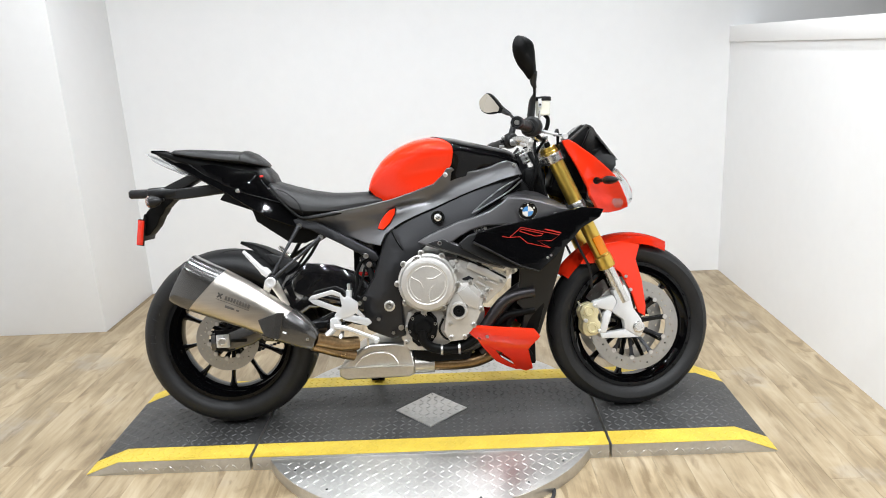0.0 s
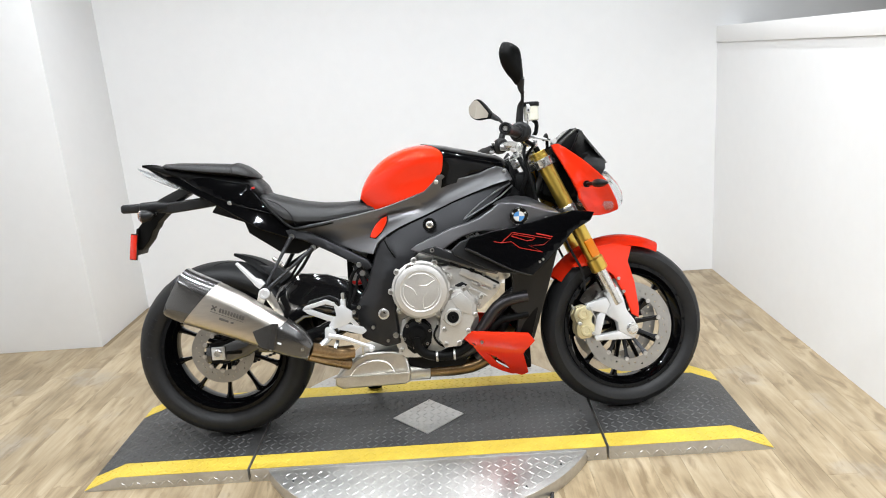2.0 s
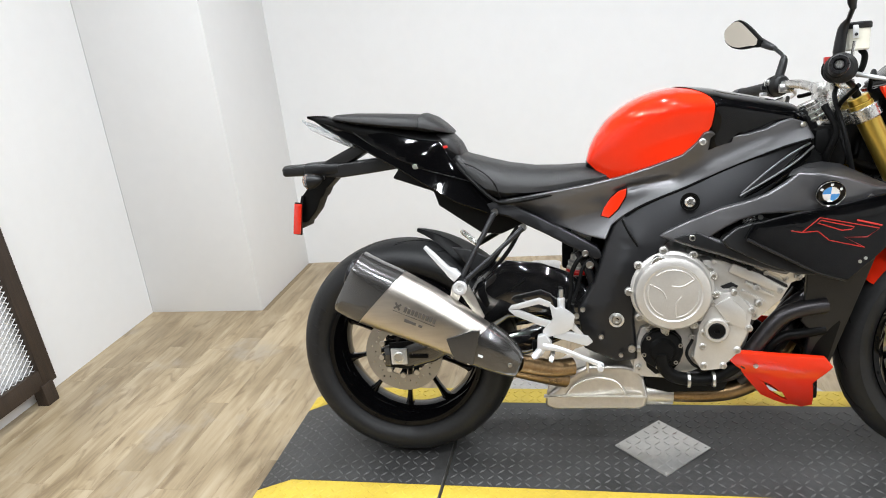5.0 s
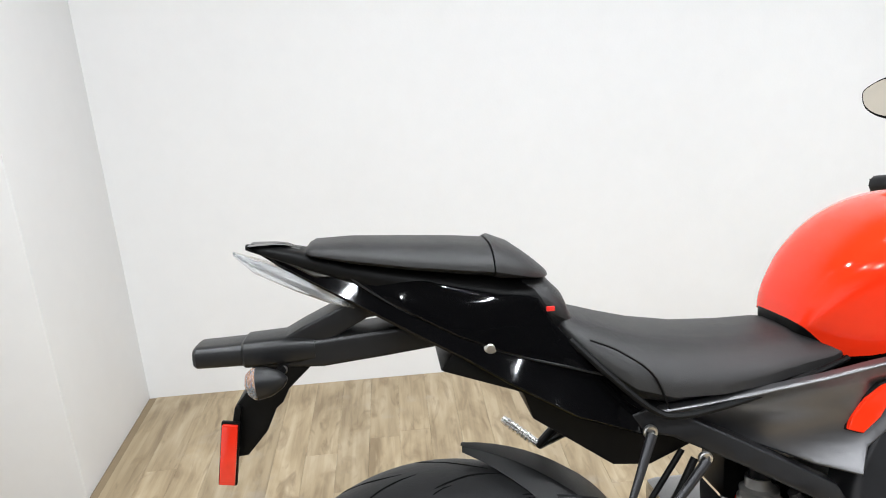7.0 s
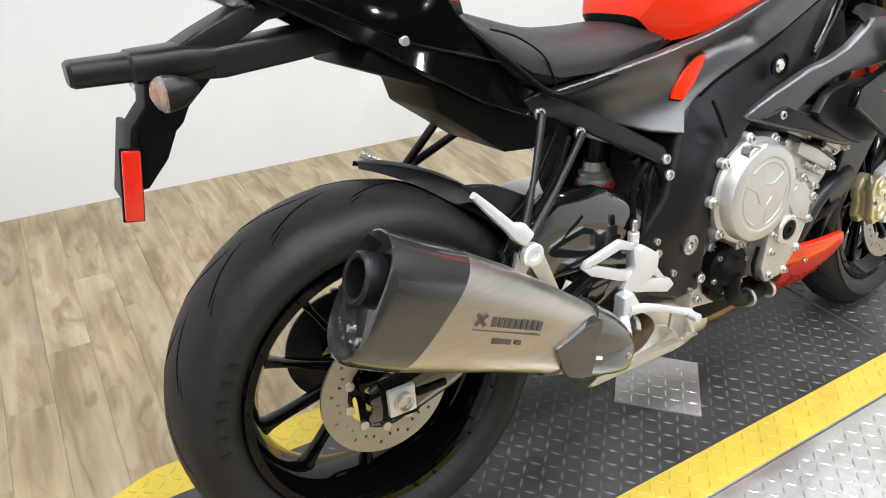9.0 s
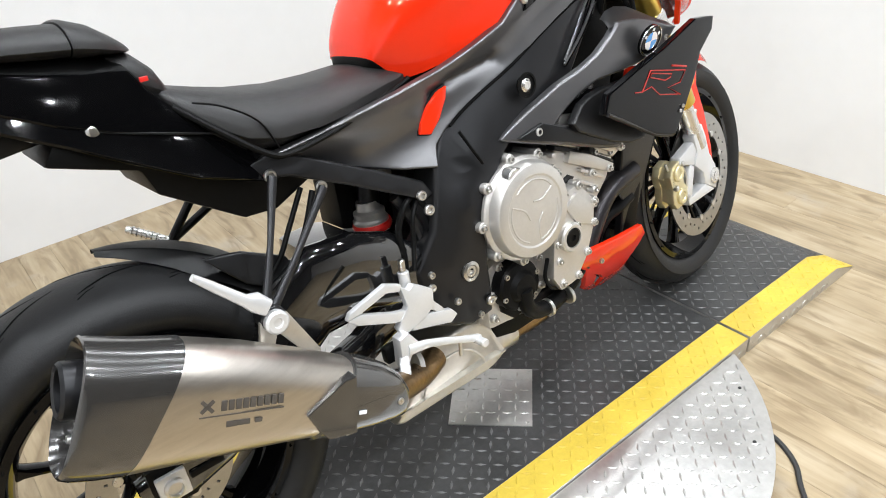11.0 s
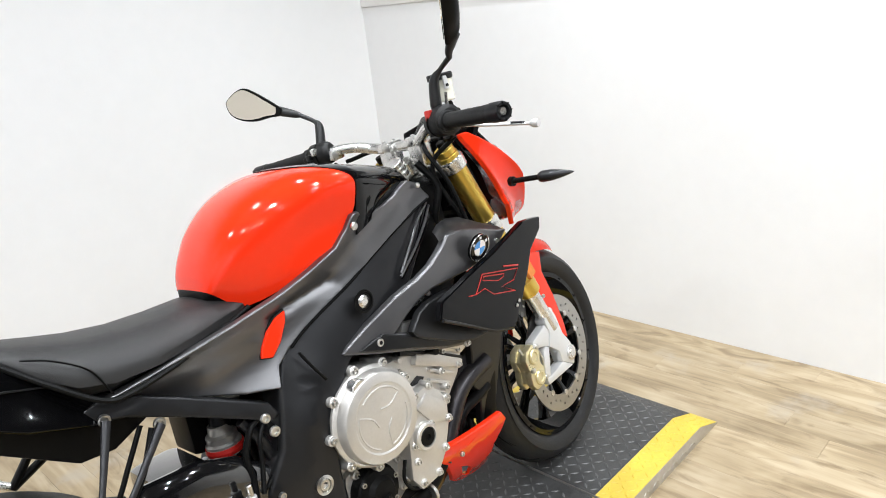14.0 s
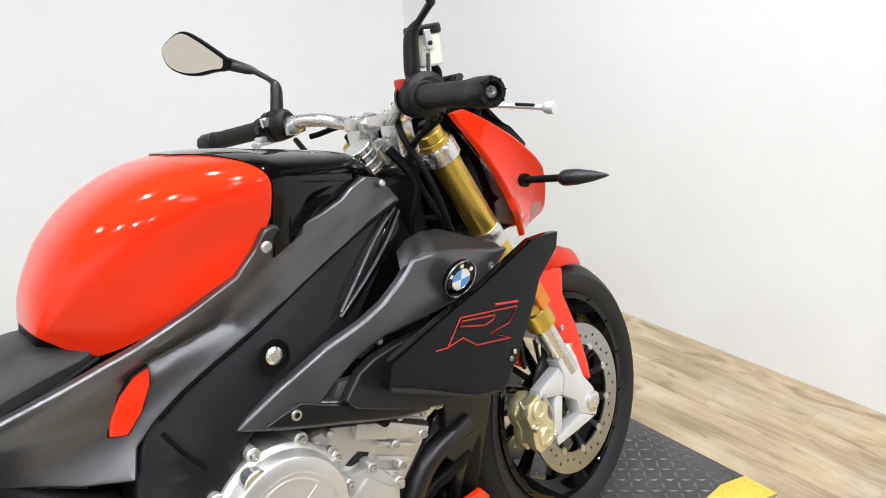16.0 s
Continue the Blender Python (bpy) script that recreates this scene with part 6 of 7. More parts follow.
b("brake_switch", box((0.03, 0.02, 0.03), (0.39, -0.17, 0.365), 0.005), M_BLACK)
b("pedal_spring", cyl((0.515, -0.20, 0.335), (0.515, -0.195, 0.30), 0.004), M_BOLT)
# passenger hanger: two black struts to the silver peg
for p, q in (((0.289, -0.122, 0.714), (0.197, -0.186, 0.548)), ((0.362, -0.130, 0.672), (0.207, -0.188, 0.545))):
    b("hanger_strut", tube([p, ((p[0] + q[0]) / 2, (p[1] + q[1]) / 2 - 0.004, (p[2] + q[2]) / 2), q], [0.0078, 0.0050, 0.0078], 4, 12, flat=0.8), M_FRAME, "black hanger strut")
b("hanger_knuckle", cyl((0.200, -0.170, 0.538), (0.200, -0.202, 0.538), 0.020), M_FRAME)
b("hanger_bolt", merge(lathe([(0.0185, 0.0), (0.0185, -0.010), (0.015, -0.013), (0.008, -0.013), (0.007, -0.010), (0.0001, -0.010)], 28, "y")), M_WALU, "bright hanger bolt").location = (0.200, -0.201, 0.535)
b("silencer_strap", plate([(0.178, 0.54), (0.222, 0.54), (0.258, 0.455), (0.245, 0.44), (0.20, 0.515), (0.172, 0.46), (0.16, 0.47)], -0.200, -0.192, 0.002), M_STEEL, "steel silencer bracket")
b("passenger_peg", loft([(0, 0, 0, 0.011, 0.013, 4), (0.02, 0, 0, 0.011, 0.015, 4), (0.035, 0, 0.003, 0.009, 0.009, 4), (0.09, 0, 0.001, 0.008, 0.007, 4), (0.118, 0, 0, 0.006, 0.005, 4)], 16), M_WALU, "folded aluminium passenger peg").matrix_basis = Matrix.Translation((0.195, -0.200, 0.560)) @ Matrix.Rotation(radians(-135), 4, "Y") @ Matrix.Rotation(radians(4), 4, "Z")
for p, q in (((0.289, 0.122, 0.714), (0.19, 0.180, 0.575)), ((0.362, 0.130, 0.672), (0.19, 0.180, 0.575))):
    b("hanger_strut", tube([p, q], 0.008, 3, 10), M_FRAME)
b("passenger_peg", cyl((0.19, 0.178, 0.578), (0.135, 0.226, 0.612), 0.0075), M_ALU, "ribbed aluminium passenger peg")
for k in range(6):
    t = 0.3 + 0.11 * k
    p = Vector((0.19, 0.178, 0.578)).lerp(Vector((0.135, 0.226, 0.612)), t)
    d = (Vector((0.125, 0.235, 0.618)) - Vector((0.19, 0.178, 0.578))).normalized() * 0.002
    b("peg_rib", cyl(p - d, p + d, 0.0092), M_ALU)
# side stand on the far side
b("side_stand", tube([(0.56, 0.14, 0.30), (0.54, 0.19, 0.17), (0.50, 0.262, 0.055)], [0.014, 0.012, 0.011], 5, 12), M_BLACK, "black side stand")
b("stand_foot", cyl((0.49, 0.262, 0.050), (0.49, 0.268, 0.058), 0.028), M_BLACK)

# -- front end (turned with the bars) --
def ax_pt(d, y):
    """A spot on a fork leg: d metres up the fork from the axle."""
    p = AXLE_F + AXIS * d
    return Vector((p.x, y, p.z))


for sg in (-1, 1):
    y = sg * 0.097
    leg = b("fork_tube", cyl(ax_pt(0.265, y), ax_pt(0.688, y), 0.0265, segs=32), M_GOLD, "gold anodised fork tube", steer=True)
    b("fork_boot", cyl(ax_pt(0.235, y), ax_pt(0.285, y), 0.0305, segs=32, bevel=0.004), M_GOLD, "", leg, steer=True)
    b("fork_cap", cyl(ax_pt(0.688, y), ax_pt(0.704, y), 0.024, segs=28), M_GOLD, "", leg, steer=True)
    b("fork_adjuster", cyl(ax_pt(0.704, y), ax_pt(0.722, y), 0.010), M_BLACK, "", leg, steer=True)
    b("slider", cyl(ax_pt(0.10, y), ax_pt(0.24, y), 0.0215, segs=28), M_ALU, "polished fork slider", leg, steer=True)

    def lug(y=y):
        rot = Matrix.Translation(AXLE_F) @ Matrix.Rotation(-RAKE, 4, "Y") @ Matrix.Translation(-AXLE_F)
        bars = ([(-0.010, -0.037), (0.018, -0.015), (0.022, 0.020), (0.014, 0.066), (0.024, 0.115), (0.024, 0.155), (-0.026, 0.155), (-0.030, 0.112), (-0.060, 0.090), (-0.036, 0.046), (-0.046, 0.014)],
                [(-0.012, -0.036), (-0.044, 0.013), (-0.113, 0.036), (-0.132, 0.048), (-0.136, 0.026)],
                [(-0.133, 0.048), (-0.112, 0.035), (-0.060, 0.090), (-0.072, 0.106), (-0.088, 0.102)],
                [(-0.028, 0.114), (-0.030, 0.142), (-0.103, 0.156), (-0.114, 0.142), (-0.072, 0.104), (-0.058, 0.090)])
        bm = merge(*[prism([(AXLE_F.x + u, AXLE_F.z + v) for u, v in pr], y - 0.016 + 0.001 * k, y + 0.016 - 0.001 * k, "y", 0.004) for k, pr in enumerate(bars)])
        bm.transform(rot)
        return bm

    lo = b("fork_lug", lug(), M_WALU, "bright cast fork foot", leg, steer=True)
    b("axle_end", lathe([(0.021, sg * 0.0), (0.021, sg * 0.020), (0.016, sg * 0.022), (0.012, sg * 0.022), (0.011, sg * 0.012), (0.0001, sg * 0.012)], 28, "y"), M_ALU, "", lo, steer=False).matrix_basis = TURN @ Matrix.Translation((AXLE_F.x, y, AXLE_F.z))
    cm = Matrix.Translation(AXLE_F) @ Matrix.Rotation(-RAKE, 4, "Y") @ Matrix.Translation((-0.137, y * 0.84, 0.102))
    tilt = cm @ Matrix.Rotation(radians(18), 4, "Y")

    def cast(profile, y0, y1, ch=0.004):
        bm = prism(profile, y0, y1, "y", ch)
        bm.transform(tilt)
        return bm

    lobes = [(-0.026, -0.056), (0.008, -0.058), (0.030, -0.044), (0.033, -0.020), (0.024, -0.006), (0.024, 0.006), (0.033, 0.020), (0.032, 0.046), (0.010, 0.058), (-0.022, 0.054), (-0.036, 0.034), (-0.034, 0.010), (-0.029, 0.0), (-0.034, -0.012), (-0.037, -0.036)]
    cal = b("brake_caliper", merge(cast(lobes, 0.006, 0.026), cast(lobes, -0.026, -0.006), cast([(-0.036, -0.030), (-0.012, -0.052), (-0.012, -0.030), (-0.020, 0.0), (-0.012, 0.030), (-0.012, 0.052), (-0.036, 0.030), (-0.028, 0.0)], -0.007, 0.007, 0.001)), M_CALIPER, "pale gold brake caliper", steer=True)
    for dz in (-0.030, 0.030):
        c = lathe([(0.0205, -sg * 0.004), (0.0205, sg * 0.005), (0.018, sg * 0.008), (0.012, sg * 0.008), (0.010, sg * 0.004), (0.0001, sg * 0.004)], 24, "y")
        c.transform(tilt @ Matrix.Translation((-0.002, sg * 0.026, dz)))
        b("piston_cap", c, M_CALIPER, "", cal, steer=True)
    for dz in (-0.050, 0.0, 0.050):
        c = lathe([(0.0075, 0), (0.0075, sg * 0.008), (0.005, sg * 0.010), (0.0001, sg * 0.010)], 12, "y")
        c.transform(cm @ Matrix.Rotation(radians(18), 4, "Y") @ Matrix.Translation((0.022 if dz else -0.022, sg * 0.024, dz * 0.9)))
        b("caliper_bolt", c, M_BOLT, "", cal, steer=True)
    b("bleed_nipple", cyl(tilt @ Vector((-0.030, sg * 0.018, 0.050)), tilt @ Vector((-0.036, sg * 0.018, 0.070)), 0.0035), M_BOLT, "", cal, steer=True)
    b("cross_pipe", tube([tilt @ Vector((0.024, sg * 0.024, -0.050)), tilt @ Vector((0.038, sg * 0.024, 0.0)), tilt @ Vector((0.024, sg * 0.024, 0.050))], 0.003, 5, 8), M_BOLT, "", cal, steer=True)
    b("brake_hose", tube([ax_pt(0.10, y * 0.8) + Vector((-0.11, 0, 0.05)), ax_pt(0.20, y * 0.85) + Vector((-0.075, 0, 0.03)), ax_pt(0.32, y * 0.8) + Vector((-0.06, 0, 0)), ax_pt(0.45, y * 0.6) + Vector((-0.05, 0, 0))], 0.0045, 6, 10), M_DARKM, "thin brake hose", steer=True)
rfl = b("fork_reflector", box((0.010, 0.012, 0.075), bevel=0.003, m=Matrix.Translation(ax_pt(0.325, -0.134)) @ Matrix.Rotation(-RAKE, 4, "Y")), M_ORANGE, "orange fork reflector", steer=True)
rfl.data.transform(TURN @ Matrix.Translation(ax_pt(0.325, -0.134)) @ Matrix.Rotation(-RAKE, 4, "Y") @ Matrix.Diagonal((3.2, 1, 0.85, 1)) @ (TURN @ Matrix.Translation(ax_pt(0.325, -0.134)) @ Matrix.Rotation(-RAKE, 4, "Y")).inverted())
b("front_axle", cyl((AXLE_F.x, -0.12, AXLE_F.z), (AXLE_F.x, 0.12, AXLE_F.z), 0.0125), M_ALU, steer=True)


def clamp(d, th):
    """Fork yoke: two rings joined by a web."""
    rot = Matrix.Translation(AXLE_F + AXIS * d) @ Matrix.Rotation(-RAKE, 4, "Y")
    web = prism([(-0.036, -0.10), (-0.050, -0.03), (-0.050, 0.03), (-0.036, 0.10), (-0.020, 0.124), (0.010, 0.128), (0.028, 0.105), (0.020, 0.06), (0.010, 0.0), (0.020, -0.06), (0.028, -0.105), (0.010, -0.128), (-0.020, -0.124)], -th / 2, th / 2, "z", 0.004)
    web.transform(rot)
    return web


b("lower_yoke", clamp(0.475, 0.040), M_ALU, "silver lower fork yoke", steer=True)
b("upper_yoke", clamp(0.662, 0.022), M_ALU, "silver upper fork yoke", steer=True)
for sg in (-1, 1):
    b("yoke_ring", cyl(ax_pt(0.646, sg * 0.097), ax_pt(0.678, sg * 0.097), 0.033, segs=32, bevel=0.003), M_ALU, "", steer=True)
    bx = ax_pt(0.662, 0)
    b("bar_riser", box((0.044, 0.038, 0.058), (bx.x - 0.035, sg * 0.045, bx.z + 0.034), 0.006), M_ALU, "silver handlebar riser", steer=True)
    b("bar_cap", box((0.052, 0.042, 0.024), (bx.x - 0.033, sg * 0.045, bx.z + 0.072), 0.007), M_ALU, "", steer=True)
    for dx in (-0.016, 0.016):
        b("cap_bolt", cyl((bx.x - 0.033 + dx, sg * 0.045, bx.z + 0.082), (bx.x - 0.033 + dx, sg * 0.045, bx.z + 0.088), 0.005), M_BOLT, "", steer=True)
b("steering_nut", cyl(ax_pt(0.662, 0) + Vector((-0.036, 0, 0)), ax_pt(0.697, 0) + Vector((-0.036, 0, 0)), 0.022), M_ALU, steer=True)
b("ignition_lock", cyl(ax_pt(0.63, 0) + Vector((-0.088, 0.0, 0.02)), ax_pt(0.68, 0) + Vector((-0.088, 0.0, 0.02)), 0.026, segs=28), M_ALU, "ribbed silver ignition lock", steer=True)
for k in range(3):
    b("lock_ring", cyl(ax_pt(0.636 + 0.014 * k, 0) + Vector((-0.088, 0.0, 0.02)), ax_pt(0.641 + 0.014 * k, 0) + Vector((-0.088, 0.0, 0.02)), 0.0275, segs=28), M_BOLT, "", steer=True)

BX, BZ = ax_pt(0.662, 0).x - 0.034, ax_pt(0.662, 0).z + 0.062
bar_pts = [(0.990, 0.440, 0.964), (1.030, 0.315, 0.977), (1.066, 0.212, 0.986), (1.100, 0.150, 0.985), (1.121, 0.105, 0.974), (1.128, 0.062, 0.968), (1.130, 0.025, 0.968), (1.130, -0.030, 0.970), (1.120, -0.070, 0.981), (1.101, -0.115, 1.000), (1.092, -0.160, 1.011), (1.076, -0.220, 1.014), (1.030, -0.392, 1.017)]
b("handlebar", tube(bar_pts, 0.0125, 6, 18), M_ALU, "silver tapered handlebar")
# each side: the grip's inner and outer end, the lever's line, the mirror's stem, centre, long axis and facing
SIDES = (
    (-1, (1.092, -0.165, 1.011), (1.026, -0.404, 1.017), ((1.118, -0.140, 1.004), (1.142, -0.185, 0.994), (1.168, -0.255, 0.981), (1.178, -0.348, 0.971)),
     ((1.096, -0.164, 1.030), (1.097, -0.165, 1.050), (1.103, -0.169, 1.097), (1.108, -0.188, 1.117), (1.105, -0.225, 1.138)), (1.071, -0.274, 1.232), (-0.31, -0.42, 0.85), (-0.66, 0.75, 0.05)),
    (1, (1.060, 0.225, 0.985), (0.992, 0.437, 0.965), ((1.082, 0.200, 0.978), (1.112, 0.245, 0.966), (1.120, 0.320, 0.952), (1.100, 0.420, 0.940)),
     ((1.060, 0.226, 0.984), (1.061, 0.227, 0.998), (1.077, 0.234, 1.050), (1.078, 0.250, 1.068), (1.066, 0.288, 1.091)), (0.998, 0.383, 1.138), (-0.54, 0.755, 0.37), (-0.75, -0.65, 0.05)),
)
for sg, g0, g1, lever_pts, stem_pts, c0, u0, n0 in SIDES:
    g0, g1 = Vector(g0), Vector(g1)
    out = (g1 - g0).normalized()

    def bp(d, up=0.0, fw=0.0):
        """A spot d metres along the bar's outer straight."""
        return g0 + out * d + Vector((fw, 0, up))

    whole = (g1 - g0).length
    grip = b("grip", tube([bp(0.045 + (whole - 0.085) * k / 10) for k in range(11)], [0.0172, 0.0178, 0.0172, 0.0176, 0.0170, 0.0176, 0.0170, 0.0176, 0.0170, 0.0178, 0.0178], 3, 24, curve=False), M_GRIP, "black rubber grip")
    b("grip_flange", cyl(bp(0.036), bp(0.047), 0.0225, segs=24), M_GRIP, "", grip)
    bw = b("bar_weight", lathe([(0.0165, 0), (0.0195, 0.002), (0.0195, 0.034), (0.0175, 0.040), (0.0125, 0.040), (0.0115, 0.030), (0.0001, 0.030)], 28, "z"), M_DARKM, "dark bar-end weight")
    bw.matrix_basis = Matrix.Translation(bp(whole - 0.040)) @ out.to_track_quat("Z", "Y").to_matrix().to_4x4()
    b("weight_screw", lathe([(0.0085, 0.028), (0.0085, 0.035), (0.007, 0.037), (0.004, 0.037), (0.0035, 0.033), (0.0001, 0.033)], 16, "z"), M_BOLT, "", bw)
    for k in range(8):
        b("weight_notch", box((0.004, 0.0016, 0.010), m=Matrix.Rotation(math.pi * k / 4, 4, "Z") @ Matrix.Translation((0.0165, 0, 0.0365))), M_RECESS_SHADE, "", bw)
    sw = b("switch_housing", tube([bp(-0.030), bp(-0.022), bp(0.0), bp(0.024), bp(0.032)], [0.018, 0.0245, 0.027, 0.026, 0.020], 3, 24, flat=1.12), M_GRIP, "black switch housing")
    b("housing_seam", cyl(bp(0.001), bp(0.0024), 0.0305, segs=28, bevel=0.0004), M_RECESS_SHADE, "", sw)
    if sg < 0:
        b("throttle_drum", tube([bp(-0.002, 0.002, 0.010), bp(0.006, 0.002, 0.010), bp(0.034, 0.002, 0.010), bp(0.042, 0.002, 0.010)], [0.026, 0.034, 0.033, 0.024], 3, 28, curve=False), M_GRIP, "", sw)
        b("stop_switch", box((0.012, 0.016, 0.022), tuple(Vector((1.074, -0.160, 1.030))), 0.003), M_REDPAINT, "red stop switch", sw)
        b("cable_guide", tube([bp(0.02, -0.022, 0.020), bp(0.0, -0.034, 0.032), bp(-0.04, -0.040, 0.040)], 0.007, 4, 10), M_BLACK, "", sw)
    else:
        b("horn_button", box((0.014, 0.016, 0.014), tuple(bp(0.012, 0.0, -0.030)), 0.003), M_DARKM, "", sw)
        b("signal_switch", box((0.018, 0.020, 0.010), tuple(bp(0.018, -0.018, -0.028)), 0.003), M_WALU, "pale switch paddle", sw)
        b("mode_button", box((0.016, 0.012, 0.018), tuple(bp(-0.006, 0.010, -0.030)), 0.003), M_ALU, "", sw)
    lv = b("lever", tube(lever_pts, [0.0095, 0.0085, 0.0066, 0.0062], 6, 14, flat=0.6), M_WALU, "silver hand lever")
    tip, before = Vector(lever_pts[3]), Vector(lever_pts[2])
    b("lever_tip", tube([tip - (tip - before).normalized() * 0.006, tip, tip + (tip - before).normalized() * 0.012], [0.0066, 0.0092, 0.0085], 3, 14), M_WALU, "", lv)
    b("lever_slot", tube([before.lerp(tip, 0.45) + Vector((-0.0045, 0, 0.0035)), before.lerp(tip, 0.80) + Vector((-0.0045, 0, 0.0035))], 0.0022, 2, 8, curve=False), M_DARKM, "", lv)
    b("lever_perch", merge(box((0.040, 0.040, 0.026), tuple(Vector(lever_pts[0]) + Vector((-0.008, 0, 0))), 0.008), cyl(Vector(lever_pts[0]) + Vector((0.006, -0.014 * sg * -1, -0.014)), Vector(lever_pts[0]) + Vector((0.006, -0.014 * sg * -1, 0.016)), 0.008)), M_ALU, "", lv)
    # mirror
    c0, u0, n0 = Vector(c0), Vector(u0).normalized(), Vector(n0)
    n0 = (n0 - u0 * n0.dot(u0)).normalized()
    v0 = n0.cross(u0) * (1 if sg > 0 else -1)
    stem_v = [Vector(p) for p in stem_pts]
    base = b("mirror_stem", tube(stem_v, [0.0085, 0.0130, 0.0112, 0.0052, 0.0058], 6, 14), M_SATIN, "black mirror stem")
    b("stem_nut", cyl(stem_v[0] - Vector((0, 0, 0.012)), stem_v[0] + Vector((0, 0, 0.012)), 0.0105, segs=6, bevel=0.001), M_ALU, "", base)
    b("mirror_neck", tube([stem_v[4] - u0 * 0.004, stem_v[4] + u0 * 0.012, c0 - u0 * 0.082 - n0 * 0.004, c0 - u0 * 0.060 - n0 * 0.014], [0.0062, 0.0098, 0.0120, 0.0125], 5, 18, flat=0.8), M_SATIN, "", base)

    def mirror_outline(scale=1.0):
        pts = [(-0.078, -0.009), (-0.045, -0.022), (-0.005, -0.036), (0.022, -0.041), (0.042, -0.032), (0.063, -0.006), (0.064, 0.010), (0.048, 0.031), (0.018, 0.039), (-0.018, 0.034), (-0.052, 0.019), (-0.078, 0.009)]
        sm = [(p.x, p.z) for p in spline([(u, 0, v) for u, v in pts + [pts[0]]], 4)][:-1]
        return [(u * scale + 0.004 * (1 - scale) * 10, v * scale) for u, v in sm]

    mm = Matrix.Translation(c0) @ Matrix((-n0, u0, v0)).transposed().to_4x4()

    def shell(out):
        bm = bmesh.new()
        rings = []
        for sc, x in ((1.0, -0.008), (1.025, -0.003), (1.0, 0.004), (0.88, 0.016), (0.62, 0.024), (0.25, 0.027)):
            rings.append([bm.verts.new((x, u * sc, v * sc)) for u, v in out])
        n = len(out)
        for p, q in zip(rings, rings[1:]):
            for k in range(n):
                bm.faces.new((p[k], p[(k + 1) % n], q[(k + 1) % n], q[k]))
        bm.faces.new(rings[0]), bm.faces.new(rings[-1])
        return bm

    hb = shell(mirror_outline())
    hb.transform(mm)
    mo = b("mirror_housing", hb, M_BLACK, "black mirror housing", base, smooth=50)
    gb = prism(mirror_outline(0.90), -0.0105, -0.0088, "x")
    gb.transform(mm)
    b("mirror_glass", gb, M_MIRROR, "mirror glass", mo)

# brake fluid reservoir beside the right grip
r0 = Vector((1.139, -0.152, 1.050))
res = b("fluid_reservoir", lathe([(0.0215, 0), (0.0240, 0.003), (0.0255, 0.046), (0.024, 0.048)], 32, "z"), M_FLUID, "cloudy brake fluid reservoir")
res.location = r0
b("reservoir_lid", lathe([(0.0270, 0.047), (0.0285, 0.049), (0.0285, 0.058), (0.0265, 0.061), (0.0001, 0.061)], 28, "z"), M_GRIP, "black screw lid", res)
b("reservoir_clip", box((0.012, 0.004, 0.028), (-0.012, -0.0255, 0.040), 0.001), M_WALU, "", res)
b("clip_screw", lathe([(0.0035, 0.0), (0.0035, -0.003), (0.0001, -0.004)], 10, "y"), M_DARKM, "", res).location = (-0.012, -0.0275, 0.034)
b("reservoir_hose", tube([r0 + Vector((0.006, 0, 0.002)), r0 + Vector((0.016, 0, -0.012)), r0 + Vector((0.012, 0.004, -0.040)), r0 + Vector((0.0, 0.01, -0.055))], 0.007, 5, 12), M_BLACK)
b("reservoir_stay", tube([r0 + Vector((-0.012, -0.020, 0.020)), r0 + Vector((-0.016, -0.014, -0.02)), r0 + Vector((-0.020, 0.0, -0.045))], 0.004, 4, 8), M_ALU)
for pts in ([(BX + 0.02, -0.17, BZ + 0.01), (BX + 0.05, -0.10, BZ + 0.03), (BX + 0.06, -0.05, BZ - 0.04), (BX + 0.03, -0.06, BZ - 0.16)], [(BX - 0.01, -0.16, BZ + 0.0), (BX - 0.025, -0.085, BZ - 0.06), (BX + 0.0, -0.115, BZ - 0.20), (BX + 0.02, -0.12, BZ - 0.30)], [(BX + 0.0, 0.20, BZ + 0.0), (BX + 0.05, 0.12, BZ + 0.0), (BX + 0.05, 0.06, BZ - 0.10)], [(BX - 0.02, 0.22, BZ - 0.0), (BX - 0.05, 0.14, BZ - 0.03), (BX - 0.02, 0.08, BZ - 0.06)], [(BX - 0.005, -0.06, BZ + 0.02), (BX - 0.030, -0.085, BZ - 0.02), (BX - 0.022, -0.118, BZ - 0.10), (BX - 0.005, -0.125, BZ - 0.20), (BX + 0.02, -0.110, BZ - 0.28)]):
    b("cable", tube(pts, 0.0055, 6, 10), M_BLACK, "black control cable", steer=True)

# front mudguard
def mudguard():
    bm = bmesh.new()
    rows = []
    n = 30
    for i in range(n + 1):
        a = radians(142 - 79 * i / n)
        r = 0.327 + 0.004 * math.sin(math.pi * i / n)
        w = 0.070 * min(1.0, 0.62 + 0.38 * math.sin(math.pi * min(1, (n - i) / n * 1.6 + 0.12)))
        row = []
        for k in range(13):
            t = -1 + 2 * k / 12
            row.append(bm.verts.new((AXLE_F.x + (r - 0.040 * abs(t) ** 2.6) * math.cos(a), t * w, AXLE_F.z + (r - 0.040 * abs(t) ** 2.6) * math.sin(a))))
        rows.append(row)
    for p, q in zip(rows, rows[1:]):
        for k in range(12):
            bm.faces.new((p[k], p[k + 1], q[k + 1], q[k]))
    bmesh.ops.solidify(bm, geom=bm.faces[:], thickness=0.003)
    return bm


